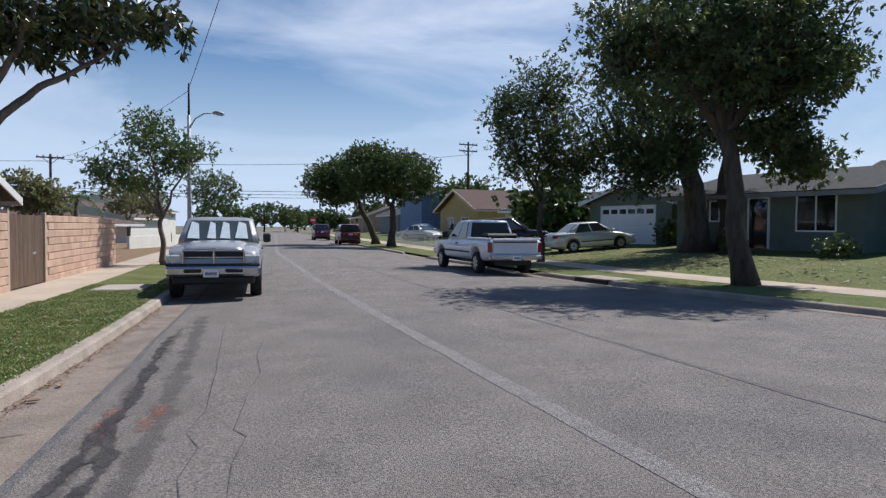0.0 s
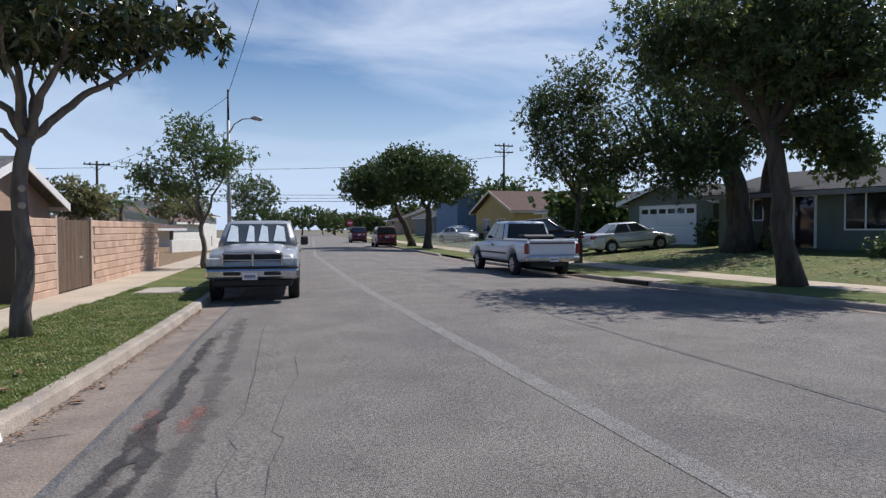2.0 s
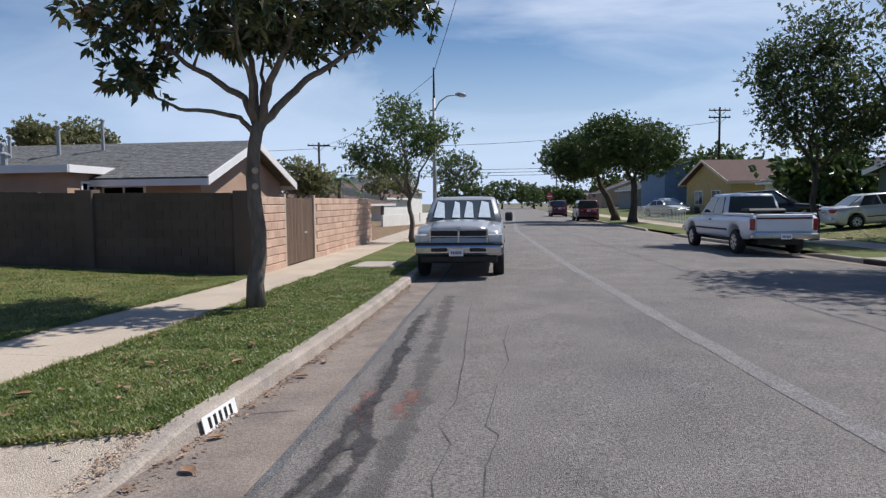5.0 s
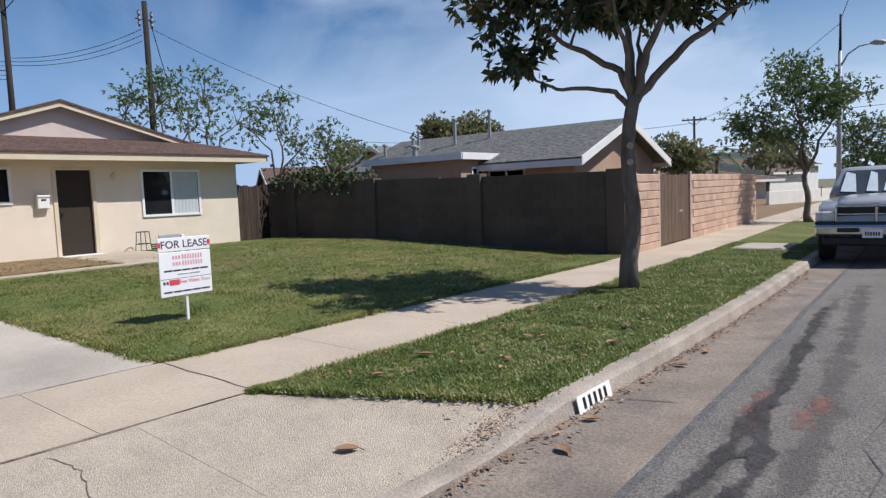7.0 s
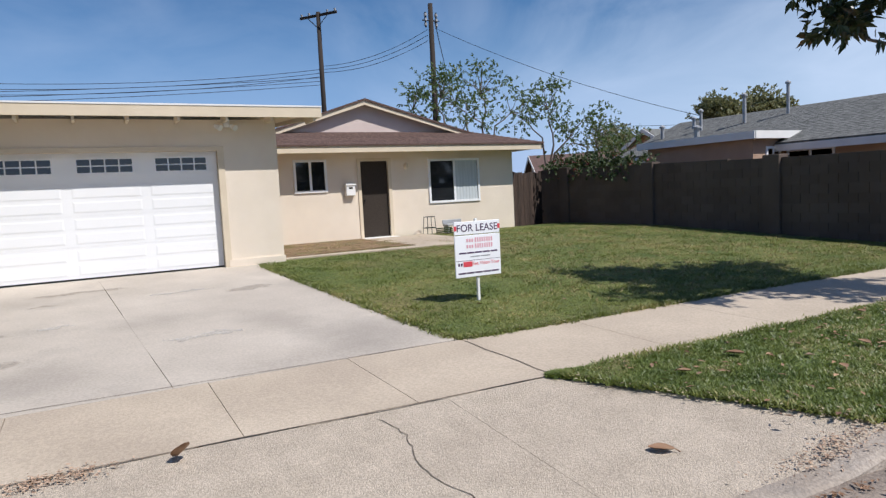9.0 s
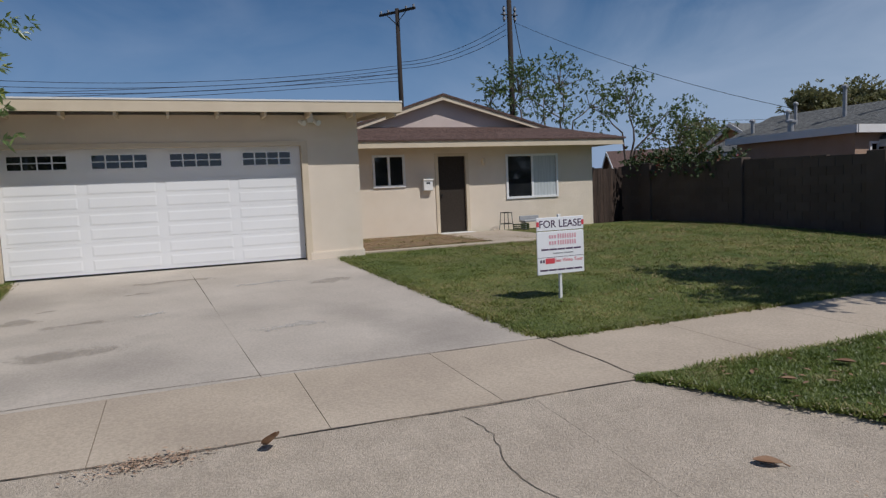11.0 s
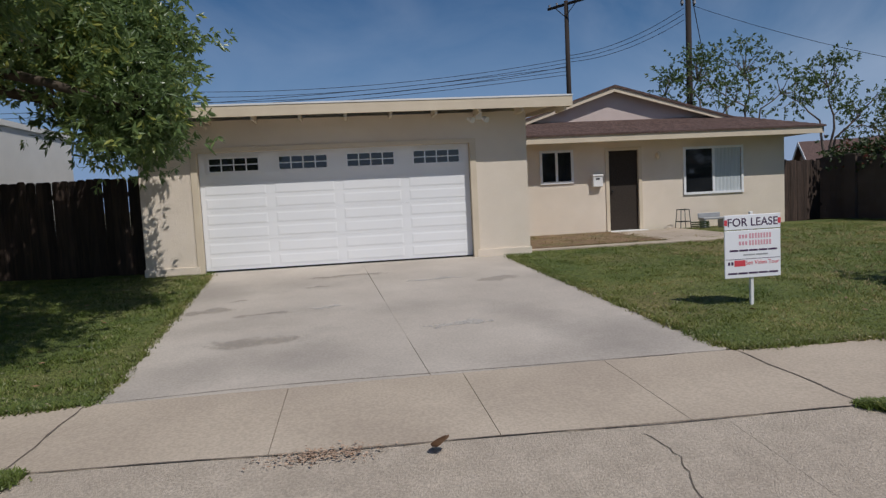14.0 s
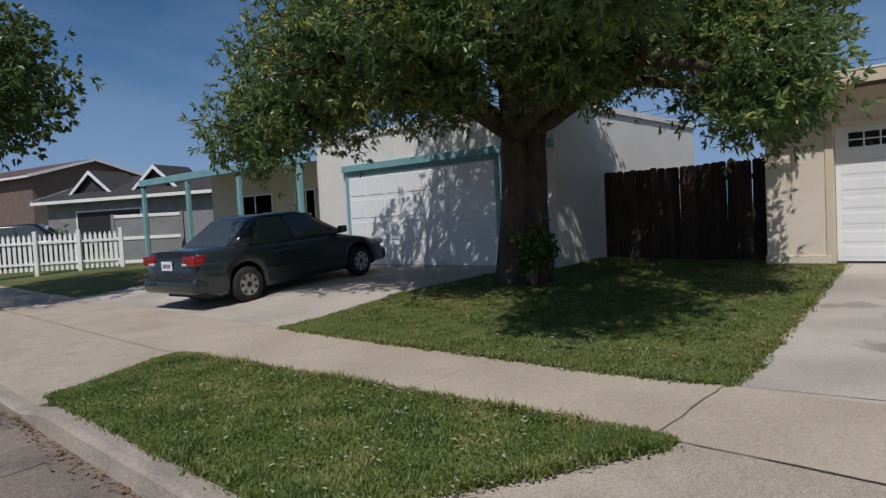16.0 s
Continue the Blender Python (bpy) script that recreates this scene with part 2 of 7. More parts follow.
BROWN_SIDING = surface("brown_siding", (0.16, 0.115, 0.09), (0.21, 0.15, 0.12), 2.0, 0.85)
SIGN_WHITE = surface("sign_panel", (0.82, 0.82, 0.83), (0.85, 0.85, 0.86), 3.0, 0.4)
INK_DARK = surface("dark_ink", (0.06, 0.03, 0.07), (0.08, 0.04, 0.09), 3.0, 0.5)
INK_RED = surface("red_ink", (0.62, 0.06, 0.08), (0.66, 0.08, 0.10), 3.0, 0.5)
INK_PINK = surface("pale_red_ink", (0.66, 0.33, 0.38), (0.7, 0.38, 0.42), 3.0, 0.5)
DEAD_LEAF = surface("dead_leaf", (0.17, 0.085, 0.045), (0.32, 0.20, 0.115), 12.0, 0.6, island=0.4)
BLADE = leaf_surface("grass_blade", (0.062, 0.108, 0.022), (0.200, 0.245, 0.052), (0.40, 0.35, 0.17), 0.42, 0.35, 3.2, 0.86)
LAWN_BLADE = leaf_surface("lawn_blade", (0.085, 0.138, 0.026), (0.245, 0.262, 0.066), (0.44, 0.36, 0.16), 0.45, 0.38, 1.3, 0.84)
LEAF_MAGNOLIA = leaf_surface("magnolia_leaf", (0.030, 0.046, 0.016), (0.080, 0.098, 0.036), (0.22, 0.13, 0.05), 0.28, 0.18, 2.5)
LEAF_STREET = leaf_surface("street_leaf", (0.050, 0.090, 0.026), (0.125, 0.185, 0.055), (0.20, 0.22, 0.07), 0.4, 0.38)
LEAF_FICUS = leaf_surface("ficus_leaf", (0.038, 0.072, 0.018), (0.10, 0.142, 0.036), (0.18, 0.20, 0.05), 0.4, 0.3)
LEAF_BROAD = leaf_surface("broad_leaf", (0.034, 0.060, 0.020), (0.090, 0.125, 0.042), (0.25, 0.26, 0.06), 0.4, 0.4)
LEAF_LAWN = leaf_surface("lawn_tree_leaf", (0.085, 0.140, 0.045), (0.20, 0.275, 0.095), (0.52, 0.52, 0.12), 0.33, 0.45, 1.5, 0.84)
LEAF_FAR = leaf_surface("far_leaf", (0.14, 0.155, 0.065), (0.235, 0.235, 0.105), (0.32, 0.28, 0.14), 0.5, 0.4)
LEAF_BUSH = leaf_surface("bush_leaf", (0.03, 0.055, 0.015), (0.07, 0.10, 0.03), (0.30, 0.05, 0.05), 0.5, 0.3)


# ---- mesh building ----
class Form:
    """Collects corners and faces of one mesh."""

    def __init__(self):
        self.v, self.f = [], []

    def add(self, verts, faces):
        k = len(self.v)
        self.v += [tuple(p) for p in verts]
        self.f += [tuple(i + k for i in q) for q in faces]
        return self

    def box(self, x0, x1, y0, y1, z0, z1, m=None):
        c = [Vector((x, y, z)) for z in (z0, z1) for y in (y0, y1) for x in (x0, x1)]
        if m is not None:
            c = [m @ p for p in c]
        return self.add(c, [(0, 2, 3, 1), (4, 5, 7, 6), (0, 1, 5, 4), (2, 6, 7, 3), (0, 4, 6, 2), (1, 3, 7, 5)])

    def soft_box(self, x0, x1, y0, y1, z0, z1, r, m=None):
        """A box with chamfered edges."""
        bm = bmesh.new()
        g = bmesh.ops.create_cube(bm, size=1.0)
        for p in bm.verts:
            p.co = Vector((x0 + (p.co.x + 0.5) * (x1 - x0), y0 + (p.co.y + 0.5) * (y1 - y0), z0 + (p.co.z + 0.5) * (z1 - z0)))
        bmesh.ops.bevel(bm, geom=bm.edges[:], offset=r, segments=1, affect="EDGES")
        bm.verts.index_update()
        self.add([(m @ p.co) if m is not None else p.co.copy() for p in bm.verts], [[p.index for p in q.verts] for q in bm.faces])
        bm.free()
        return self

    def prism(self, outline, axis, lo, hi):
        """A flat outline (pairs) pushed along an axis from lo to hi."""
        n = len(outline)
        put = {"x": lambda a, b, c: (c, a, b), "y": lambda a, b, c: (a, c, b), "z": lambda a, b, c: (a, b, c)}[axis]
        return self.add([put(a, b, lo) for a, b in outline] + [put(a, b, hi) for a, b in outline],
                        [tuple(range(n))[::-1], tuple(range(n, 2 * n))] + [(i, (i + 1) % n, n + (i + 1) % n, n + i) for i in range(n)])

    def slab(self, quad, thick):
        """A plate: four corners on top, pushed down by thick."""
        q = [Vector(p) for p in quad]
        d = Vector((0, 0, -thick))
        return self.add(q + [p + d for p in q], [(0, 1, 2, 3), (7, 6, 5, 4), (0, 4, 5, 1), (1, 5, 6, 2), (2, 6, 7, 3), (3, 7, 4, 0)])

    def tube(self, points, radii, n=8, cap=True):
        k = len(self.v)
        pts = [Vector(p) for p in points]
        u = None
        for i, p in enumerate(pts):
            d = (pts[min(i + 1, len(pts) - 1)] - pts[max(i - 1, 0)]).normalized()
            u = (Vector((1, 0.13, 0.07)) if u is None else u)
            u = u - d * u.dot(d)
            if u.length < 1e-4:
                u = d.orthogonal()
            u.normalize()
            w = d.cross(u)
            r = radii[i] if hasattr(radii, "__len__") else radii
            self.v += [tuple(p + (u * math.cos(2 * math.pi * j / n) + w * math.sin(2 * math.pi * j / n)) * r) for j in range(n)]
        for i in range(len(pts) - 1):
            a, b = k + i * n, k + (i + 1) * n
            self.f += [(a + j, a + (j + 1) % n, b + (j + 1) % n, b + j) for j in range(n)]
        if cap:
            self.f += [tuple(range(k, k + n))[::-1], tuple(range(k + (len(pts) - 1) * n, k + len(pts) * n))]
        return self

    def rings(self, rows, closed=True, cap=True):
        """Skin over rows of points of equal number."""
        k, n = len(self.v), len(rows[0])
        for r in rows:
            self.v += [tuple(p) for p in r]
        for i in range(len(rows) - 1):
            a, b = k + i * n, k + (i + 1) * n
            self.f += [(a + j, a + (j + 1) % n, b + (j + 1) % n, b + j) for j in range(n if closed else n - 1)]
        if cap and closed:
            self.f += [tuple(range(k, k + n))[::-1], tuple(range(k + (len(rows) - 1) * n, k + len(rows) * n))]
        return self

    def mesh(self, name, mat, smooth=False):
        me = bpy.data.meshes.new(name)
        me.from_pydata(self.v, [], self.f)
        me.validate()
        me.materials.append(mat)
        if smooth:
            me.polygons.foreach_set("use_smooth", [True] * len(me.polygons))
        me.update()
        return me


def thing(name, label, category, at=(0, 0, 0), turn=0.0, group="", kind=""):
    """An empty at the base of a thing."""
    ob = new(name)
    ob.matrix_world = pose(*at, 0, 0, turn)
    return tagged(ob, label, category, group, kind)


def part(name, form, mat, parent=None, label="", smooth=False, bevel=0.0, soft=0):
    """Links a form as one mesh object under a thing or a part."""
    ob = new(name, form if isinstance(form, bpy.types.Mesh) else form.mesh(name, mat, smooth))
    if parent is not None:
        ob.parent = parent
    if label:
        ob["label"] = label
    if bevel:
        b = ob.modifiers.new("bevel", "BEVEL")
        b.width, b.segments, b.limit_method, b.angle_limit = bevel, 2 + soft, "ANGLE", radians(35)
    return ob


def whole(name, form, mat, label, category, kind="", group="", smooth=False, bevel=0.0):
    return tagged(part(name, form, mat, None, "", smooth, bevel), label, category, group, kind)


def bent(table, y, w=2.0):
    """A smoothed line through a table of (y, x)."""
    ys, xs = zip(*table)
    return float(np.mean(np.interp([y + w * k / 4 for k in range(-4, 5)], ys, xs)))


# ---- the street's plan ----
LEFT_CURB = [(-240, -16), (-40, -3), (-20, -1.5), (-6, -0.55), (-3, -0.4), (1, -0.15), (5, 0), (9, 0), (16, -0.25), (27, -0.9), (40, -1.7), (80, -4.2), (240, -12)]
RIGHT_CURB = [(-240, 60), (-40, 24), (-10, 19.5), (4, 15.5), (10.5, 13.5), (14.3, 12.3), (19, 11.0), (27, 9.95), (33, 9.1), (50, 7.9), (80, 6.4), (240, -1)]


def xl(y):
    return bent(LEFT_CURB, y)


def xr(y):
    return bent(RIGHT_CURB, y)


def rise(d, y):
    """Ground height at d metres behind the left curb's face."""
    z = float(np.interp(d, (0, 0.15, 2.1, 3.6, 6.5, 10.4, 14, 40), (0.155, 0.155, 0.18, 0.205, 0.31, 0.47, 0.48, 0.48)))
    up = min(max((-4.5 - y) / 3.0, 0), 1)
    return z + up * float(np.interp(d, (3.6, 5.5, 9), (0, 0.13, 0.08)))


def zl(x, y):
    return rise(xl(y) - x, y)


def zr(x, y):
    """Ground height right of the street."""
    return float(np.interp(x - xr(y), (0, 0.15, 2.1, 3.6, 8, 12, 40), (0.155, 0.155, 0.19, 0.22, 0.6, 0.85, 0.9)))


def road_z(x, y):
    a, b = xl(y), xr(y)
    u = (x - a) / (b - a) * 2 - 1
    return 0.015 + 0.11 * (1 - u * u)


def steps(a, b, d):
    n = max(1, int(round((b - a) / d)))
    return [a + (b - a) * i / n for i in range(n + 1)]


def sheet(ys, xa, xb, z, nx=4, lift=0.0, skirt=0.0):
    """A ground sheet between two lines, following the height z(x, y)."""
    f, n = Form(), nx + 1
    for y in ys:
        a, b = xa(y), xb(y)
        for i in range(n):
            x = a + (b - a) * i / nx
            f.v.append((x, y, z(x, y) + lift))
    for j in range(len(ys) - 1):
        for i in range(nx):
            k = j * n + i
            f.f.append((k, k + 1, k + n + 1, k + n))
    if skirt:
        rim = list(range(n)) + [j * n + nx for j in range(1, len(ys))] + [(len(ys) - 1) * n + i for i in range(nx - 1, -1, -1)] + [j * n for j in range(len(ys) - 2, 0, -1)]
        k = len(f.v)
        f.v += [(f.v[i][0], f.v[i][1], f.v[i][2] - skirt) for i in rim]
        m = len(rim)
        f.f += [(rim[(i + 1) % m], rim[i], k + i, k + (i + 1) % m) for i in range(m)]
    return f


FAR = [-240, -160, -100, -70] + steps(-50, 60, 1.0) + [70, 80, 95, 110, 130, 160, 200, 240]
f = Form().add([(-1500, -1500, -0.25), (1500, -1500, -0.25), (1500, 1500, -0.25), (-1500, 1500, -0.25)], [(0, 1, 2, 3)])
whole("ground", f, GROUND, "flat dry ground that reaches the horizon", "ground", "structure")
road = whole("road", sheet(FAR, lambda y: xl(y) + 0.02, lambda y: xr(y) - 0.02, road_z, 14), ASPHALT, "worn grey asphalt street with a slight crown", "road", "structure")


def seam_x(y):
    return float(np.interp(y, (-30, 3.6, 10.5, 19.3, 40, 240), (9.0, 4.95, 4.1, 3.1, 1.3, -6)))


part("paving_seam", sheet(steps(-20, 120, 0.7), lambda y: seam_x(y) - 0.10 - 0.05 * noise.noise((y * 1.3, 0, 0)), lambda y: seam_x(y) + 0.12 + 0.05 * noise.noise((y * 1.7, 5, 0)), road_z, 1, 0.004), ASPHALT_SEAM, road, "paler lap between two paving passes")
part("paving_seam", sheet(steps(-20, 60, 0.7), lambda y: seam_x(y) + 2.35 - 0.05 * noise.noise((y, 9, 0)), lambda y: seam_x(y) + 2.42 + 0.05 * noise.noise((y * 1.2, 15, 0)), road_z, 1, 0.004), ASPHALT_DARK, road, "dark wheel track along the paving")
part("tar_edge", sheet(steps(-30, 40, 0.25), lambda y: xl(y) + 0.60 + float(np.interp(y, (3, 6, 10), (0.3, 0.14, 0))) + 0.05 * noise.noise((y * 1.1, 3, 0)), lambda y: xl(y) + 0.66 + float(np.interp(y, (3, 6, 10), (0.3, 0.14, 0))) + 0.05 * abs(noise.noise((y * 2.8, 7, 0))), road_z, 1, 0.004), ASPHALT_DARK, road, "tarred joint beside the gutter")


# the curb, lowered at the driveways, with its gutter
DRIVES = [(-1.6, 4.15, 0.75), (-15.6, -6.2, 0.6), (27.5, 34.0, 0.6)]


def curb_top(y, drives):
    h = 0.155
    for a, b, flare in drives:
        if a < y < b:
            h = 0.045
        elif a - flare < y <= a:
            h = min(h, 0.045 + 0.11 * (a - y) / flare)
        elif b <= y < b + flare:
            h = min(h, 0.045 + 0.11 * (y - b) / flare)
    return h


def curb(ys, line, side, drives, top_w=0.15):
    rows = []
    for y in ys:
        x, h = line(y), curb_top(y, drives)
        lean = 0.05 * h / 0.155
        rows.append([(x + side * lean, y, -0.1), (x + side * lean, y, 0.012), (x + side * 0.02, y, h - 0.025), (x - side * 0.004, y, h - 0.006), (x - side * 0.03, y, h), (x - side * top_w, y, h), (x - side * top_w, y, -0.1)])
    return Form().rings(rows)


whole("curb_west", curb(steps(-50, 60, 0.25), xl, 1, DRIVES), CURB_CONCRETE, "pale worn concrete kerb lowered at the driveways", "curb", "structure", smooth=False)
whole("gutter_west", sheet(steps(-50, 60, 0.5), lambda y: xl(y) + 0.01, lambda y: xl(y) + 0.61 + float(np.interp(y, (3, 6, 10), (0.3, 0.14, 0))), lambda x, y: road_z(x, y) + 0.008, 2), GUTTER_CONCRETE, "stained brown concrete gutter beside the kerb", "gutter", "structure")
whole("curb_east", curb(steps(-30, 120, 0.6), xr, -1, [(22.0, 26.5, 0.6), (34, 39, 0.6)]), CURB_CONCRETE, "pale concrete kerb on the shaded side", "curb", "structure")
whole("gutter_east", sheet(steps(-30, 120, 1.0), lambda y: xr(y) - 0.58, lambda y: xr(y) - 0.01, lambda x, y: road_z(x, y) + 0.008, 2), GUTTER_CONCRETE, "stained concrete gutter on the shaded side", "gutter", "structure")


# parkway lawns, pavement and front lawns on the west side
def edge_n(y):
    """Curb side of the planted strip north of the driveway apron."""
    return -2.07 + (xl(y) - 0.155 + 2.07) * min(max((y - 3.88) / 0.95, 0.0), 1.0)


def edge_s(y):
    return -2.2 + (xl(y) - 0.155 + 2.2) * min(max((-1.3 - y) / 1.0, 0.0), 1.0) * min(max((y + 6.75) / 0.7, 0.0), 1.0)


def walk_out(y):
    return xl(y) - 2.07 + float(np.interp(y, (-7, -4.5, -1.4, 0), (0.42, 0.22, -0.02, 0.0)))


def walk_in(y):
    return xl(y) - 3.58 + float(np.interp(y, (-7, -2.5, 0, 8, 13, 60), (0.45, 0.42, 0.1, 0, 0.25, 0.25)))


strip_n = whole("parkway_lawn_north", sheet(steps(3.88, 27.2, 0.25), walk_out, edge_n, zl, 6, 0.0, 0.2), TURF, "green strip of grass between kerb and pavement", "lawn", "structure")
strip_s = whole("parkway_lawn_south", sheet(steps(-6.75, -1.3, 0.25), walk_out, edge_s, zl, 6, 0.0, 0.2), TURF, "green strip of grass beside the driveway", "lawn", "structure")
whole("parkway_lawn_far", sheet(steps(34.5, 60, 1.0), walk_out, lambda y: xl(y) - 0.155, zl, 2), TURF, "grass strip farther along the street", "lawn", "structure")
whole("parkway_lawn_behind", sheet(steps(-50, -16.2, 1.0), walk_out, lambda y: xl(y) - 0.155, zl, 2), TURF, "grass strip farther back along the street", "lawn", "structure")


def slab_row(base, name, cuts, a, b, z, mat, lift=0.0, nx=3):
    """Concrete slabs with open joints between them."""
    for y0, y1 in zip(cuts[:-1], cuts[1:]):
        part(name, sheet(steps(y0 + 0.0026, y1 - 0.0026, 0.5), a, b, z, nx, lift, 0.12), mat, base)


pavement = whole("pavement", sheet(steps(-50, 60, 1.0), walk_in, walk_out, zl, 2, -0.03), JOINT, "concrete pavement of cast slabs with dirt in the joints", "pavement", "structure")
cuts = [-50, -40, -30, -24, -18, -15.2, -12.2, -9.6, -6.9, -5.4, -3.4, -1.38, 0.12, 1.5, 2.69, 3.85, 5.2, 6.7, 8.2, 9.7, 11.2, 12.7, 14.2, 15.7, 17.2, 18.7, 20.2, 21.7, 23.2, 24.7, 26.2, 27.7, 30.5, 34, 40, 50, 60]
slab_row(pavement, "slab", cuts, lambda y: walk_in(y) + 0.004, lambda y: walk_out(y) - 0.006, zl, CONCRETE)


def drive_s(x):
    return float(np.interp(x, (-10.5, -3.6), (-1.82, -1.32)))


def drive_n(x):
    return float(np.interp(x, (-10.5, -3.6), (3.5, 3.82)))


def sheet_x(xs, ya, yb, z, ny=6, lift=0.0, skirt=0.0):
    """A ground sheet laid across: rows of constant x between two lines in y."""
    g = sheet(xs, ya, yb, lambda y, x: z(x, y), ny, lift, skirt)
    g.v = [(y, x, zz) for x, y, zz in g.v]
    g.f = [q[::-1] for q in g.f]
    return g


drive = whole("driveway", sheet_x(steps(-10.6, -3.62, 0.6), drive_s, drive_n, zl, 4, -0.03), JOINT, "broad concrete driveway in front of the garage, with faint stains", "driveway", "structure")


def mid_joint(x):
    return float(np.interp(x, (-10.5, -3.6), (0.84, 1.24)))


def joint_half(x):
    """The open part of the joint; between, the concrete has closed over."""
    return float(np.interp(x, (-9.6, -9.2, -7.2, -6.8, -5.0, -4.6), (0.0006, 0.005, 0.004, 0.0006, 0.0006, 0.003)))


for a, b in ((drive_s, lambda x: mid_joint(x) - joint_half(x)), (lambda x: mid_joint(x) + joint_half(x), drive_n)):
    part("slab", sheet_x(steps(-10.6, -3.595, 0.35), a, b, zl, 3, 0.002, 0.12), CONCRETE_DRIVE, drive)


def apron_z(x, y):
    d = min(max((xl(y) - x) / 2.1, 0), 1)
    if not (3.88 < y < 5.1 or -2.6 < y < -1.3):
        return 0.035 + (0.178 - 0.035) * d
    e = edge_n(y) if y > 0 else edge_s(y)
    low, high = curb_top(y, DRIVES) - 0.012, zl(e, y) - 0.015
    return low + (high - low) * min(max((xl(y) - x) / max(xl(y) - e, 0.16), 0), 1)


def apron_in(y):
    return edge_s(y) if y < -1.3 else (edge_n(y) if y > 3.88 else walk_out(y))


apron = whole("driveway_apron", sheet(steps(-2.5, 5.05, 0.25), apron_in, lambda y: xl(y) - 0.03, apron_z, 5, -0.03), JOINT, "sloping concrete driveway apron with a thin crack", "apron", "structure")
for y0, y1 in ((-2.5, 2.9), (2.9025, 5.05)):
    part("slab", sheet(steps(y0, y1, 0.2), lambda y: apron_in(y) + 0.008, lambda y: xl(y) - 0.02, apron_z, 6, 0.0, 0.1), CONCRETE_APRON, apron)

lawn = whole("front_lawn", sheet(steps(3.5, 14.0, 0.4), lambda y: -14.6, lambda y: walk_in(y) if y > 3.82 else float(np.interp(y, (3.5, 3.82), (-10.5, -3.65))), zl, 14, 0.01), TURF, "front lawn with dry straw-coloured patches", "lawn", "structure")
lawn_s = whole("side_lawn", sheet(steps(-7.0, -1.32, 0.25), lambda y: float(np.interp(y, (-1.84, -1.82, -1.32), (-11.2, -10.5, -3.7))), walk_in, zl, 10, 0.01), TURF, "shaded lawn under the broad tree", "lawn", "structure")
drive2 = whole("neighbour_driveway", sheet(steps(-15.2, -7.0, 0.6), lambda y: -9.5, walk_in, zl, 8, 0.004, 0.1), CONCRETE_DRIVE, "concrete driveway before the teal trimmed garage", "driveway", "structure")
whole("neighbour_apron", sheet(steps(-15.9, -6.3, 0.6), walk_out, lambda y: xl(y) - 0.05, apron_z, 4, 0.0, 0.1), CONCRETE_APRON, "sloping concrete apron of the next driveway", "apron", "structure")
whole("neighbour_lawn", sheet(steps(-50, -15.2, 1.0), lambda y: -16, walk_in, zl, 8, 0.0), TURF, "patchy lawn behind a picket fence", "lawn", "structure")
whole("backyard_ground", sheet(steps(14.0, 60, 2.0), lambda y: -40, walk_in, lambda x, y: zl(x, y) - 0.02, 8), SOIL, "bare yard ground behind the block wall", "yard", "structure")
whole("side_street", sheet(steps(27.3, 34.3, 1.0), lambda y: -40, lambda y: xl(y) - 0.05, lambda x, y: 0.21 if x < xl(y) - 2 else apron_z(x, y) + 0.006, 8, 0.01), CONCRETE, "wide concrete drive beyond the brick wall", "driveway", "structure")

# east side: strip, pavement, lawn
east = whole("parkway_lawn_east", sheet(steps(-30, 120, 1.0), lambda y: xr(y) + 0.15, lambda y: xr(y) + 2.1, zr, 3), TURF, "shaded grass strip beside the far kerb", "lawn", "structure")
whole("pavement_east", sheet(steps(-30, 120, 1.0), lambda y: xr(y) + 2.1, lambda y: xr(y) + 3.6, zr, 2, 0.006), CONCRETE, "sunlit concrete pavement across the street", "pavement", "structure")
whole("lawn_east", sheet(steps(-30, 120, 1.0), lambda y: xr(y) + 3.6, lambda y: xr(y) + 40, zr, 14), TURF, "bright lawn with leaf litter across the street", "lawn", "structure")


# ---- the house for lease ----
def window_unit(parent, u0, u1, z0, z1, place, label="", curtain=False, name="window", split=True):
    """A vinyl slider set in a wall: place(u, z, out) gives points; out is metres in front of the wall."""
    def bar(a0, a1, b0, b1, o0, o1):
        g = Form()
        c = [place(a, b, o) for o in (o0, o1) for b in (b0, b1) for a in (a0, a1)]
        return g.add(c, [(0, 2, 3, 1), (4, 5, 7, 6), (0, 1, 5, 4), (2, 6, 7, 3), (0, 4, 6, 2), (1, 3, 7, 5)])
    w = 0.06
    win = part(name, bar(u0 + w, u1 - w, z0 + w, z1 - w, -0.05, 0.0), DARK_PANE, parent, label)
    for a in ((u0, u1, z0, z0 + w), (u0, u1, z1 - w, z1), (u0, u0 + w, z0 + w, z1 - w), (u1 - w, u1, z0 + w, z1 - w)):
        part("frame", bar(*a, -0.03, 0.035), VINYL, win)
    if split:
        m = (u0 + u1) / 2
        part("mullion", bar(m - 0.03, m + 0.03, z0 + w, z1 - w, -0.03, 0.025), VINYL, win)
    if curtain:
        m = (u0 + u1) / 2
        g = Form()
        n = 14
        rows = [[place(m + 0.04 + (u1 - w - m - 0.05) * i / n, z, 0.004 + 0.008 * (i % 2)) for i in range(n + 1)] for z in (z0 + w, z1 - w)]
        part("blind", g.rings(rows, False, False), CURTAIN, win, "pale vertical blind behind glass")
    return win


house = thing("house", "single-storey cream stucco house with a brown shingle roof", "house", (-12.5, 4, 0.4))
house_inv = house.matrix_world.inverted()


def hp(name, form, mat, parent=house, label="", **k):
    """A part of the house, given in world places."""
    form.v = [tuple(house_inv @ Vector(p)) for p in form.v]
    return part(name, form, mat, parent, label, **k)


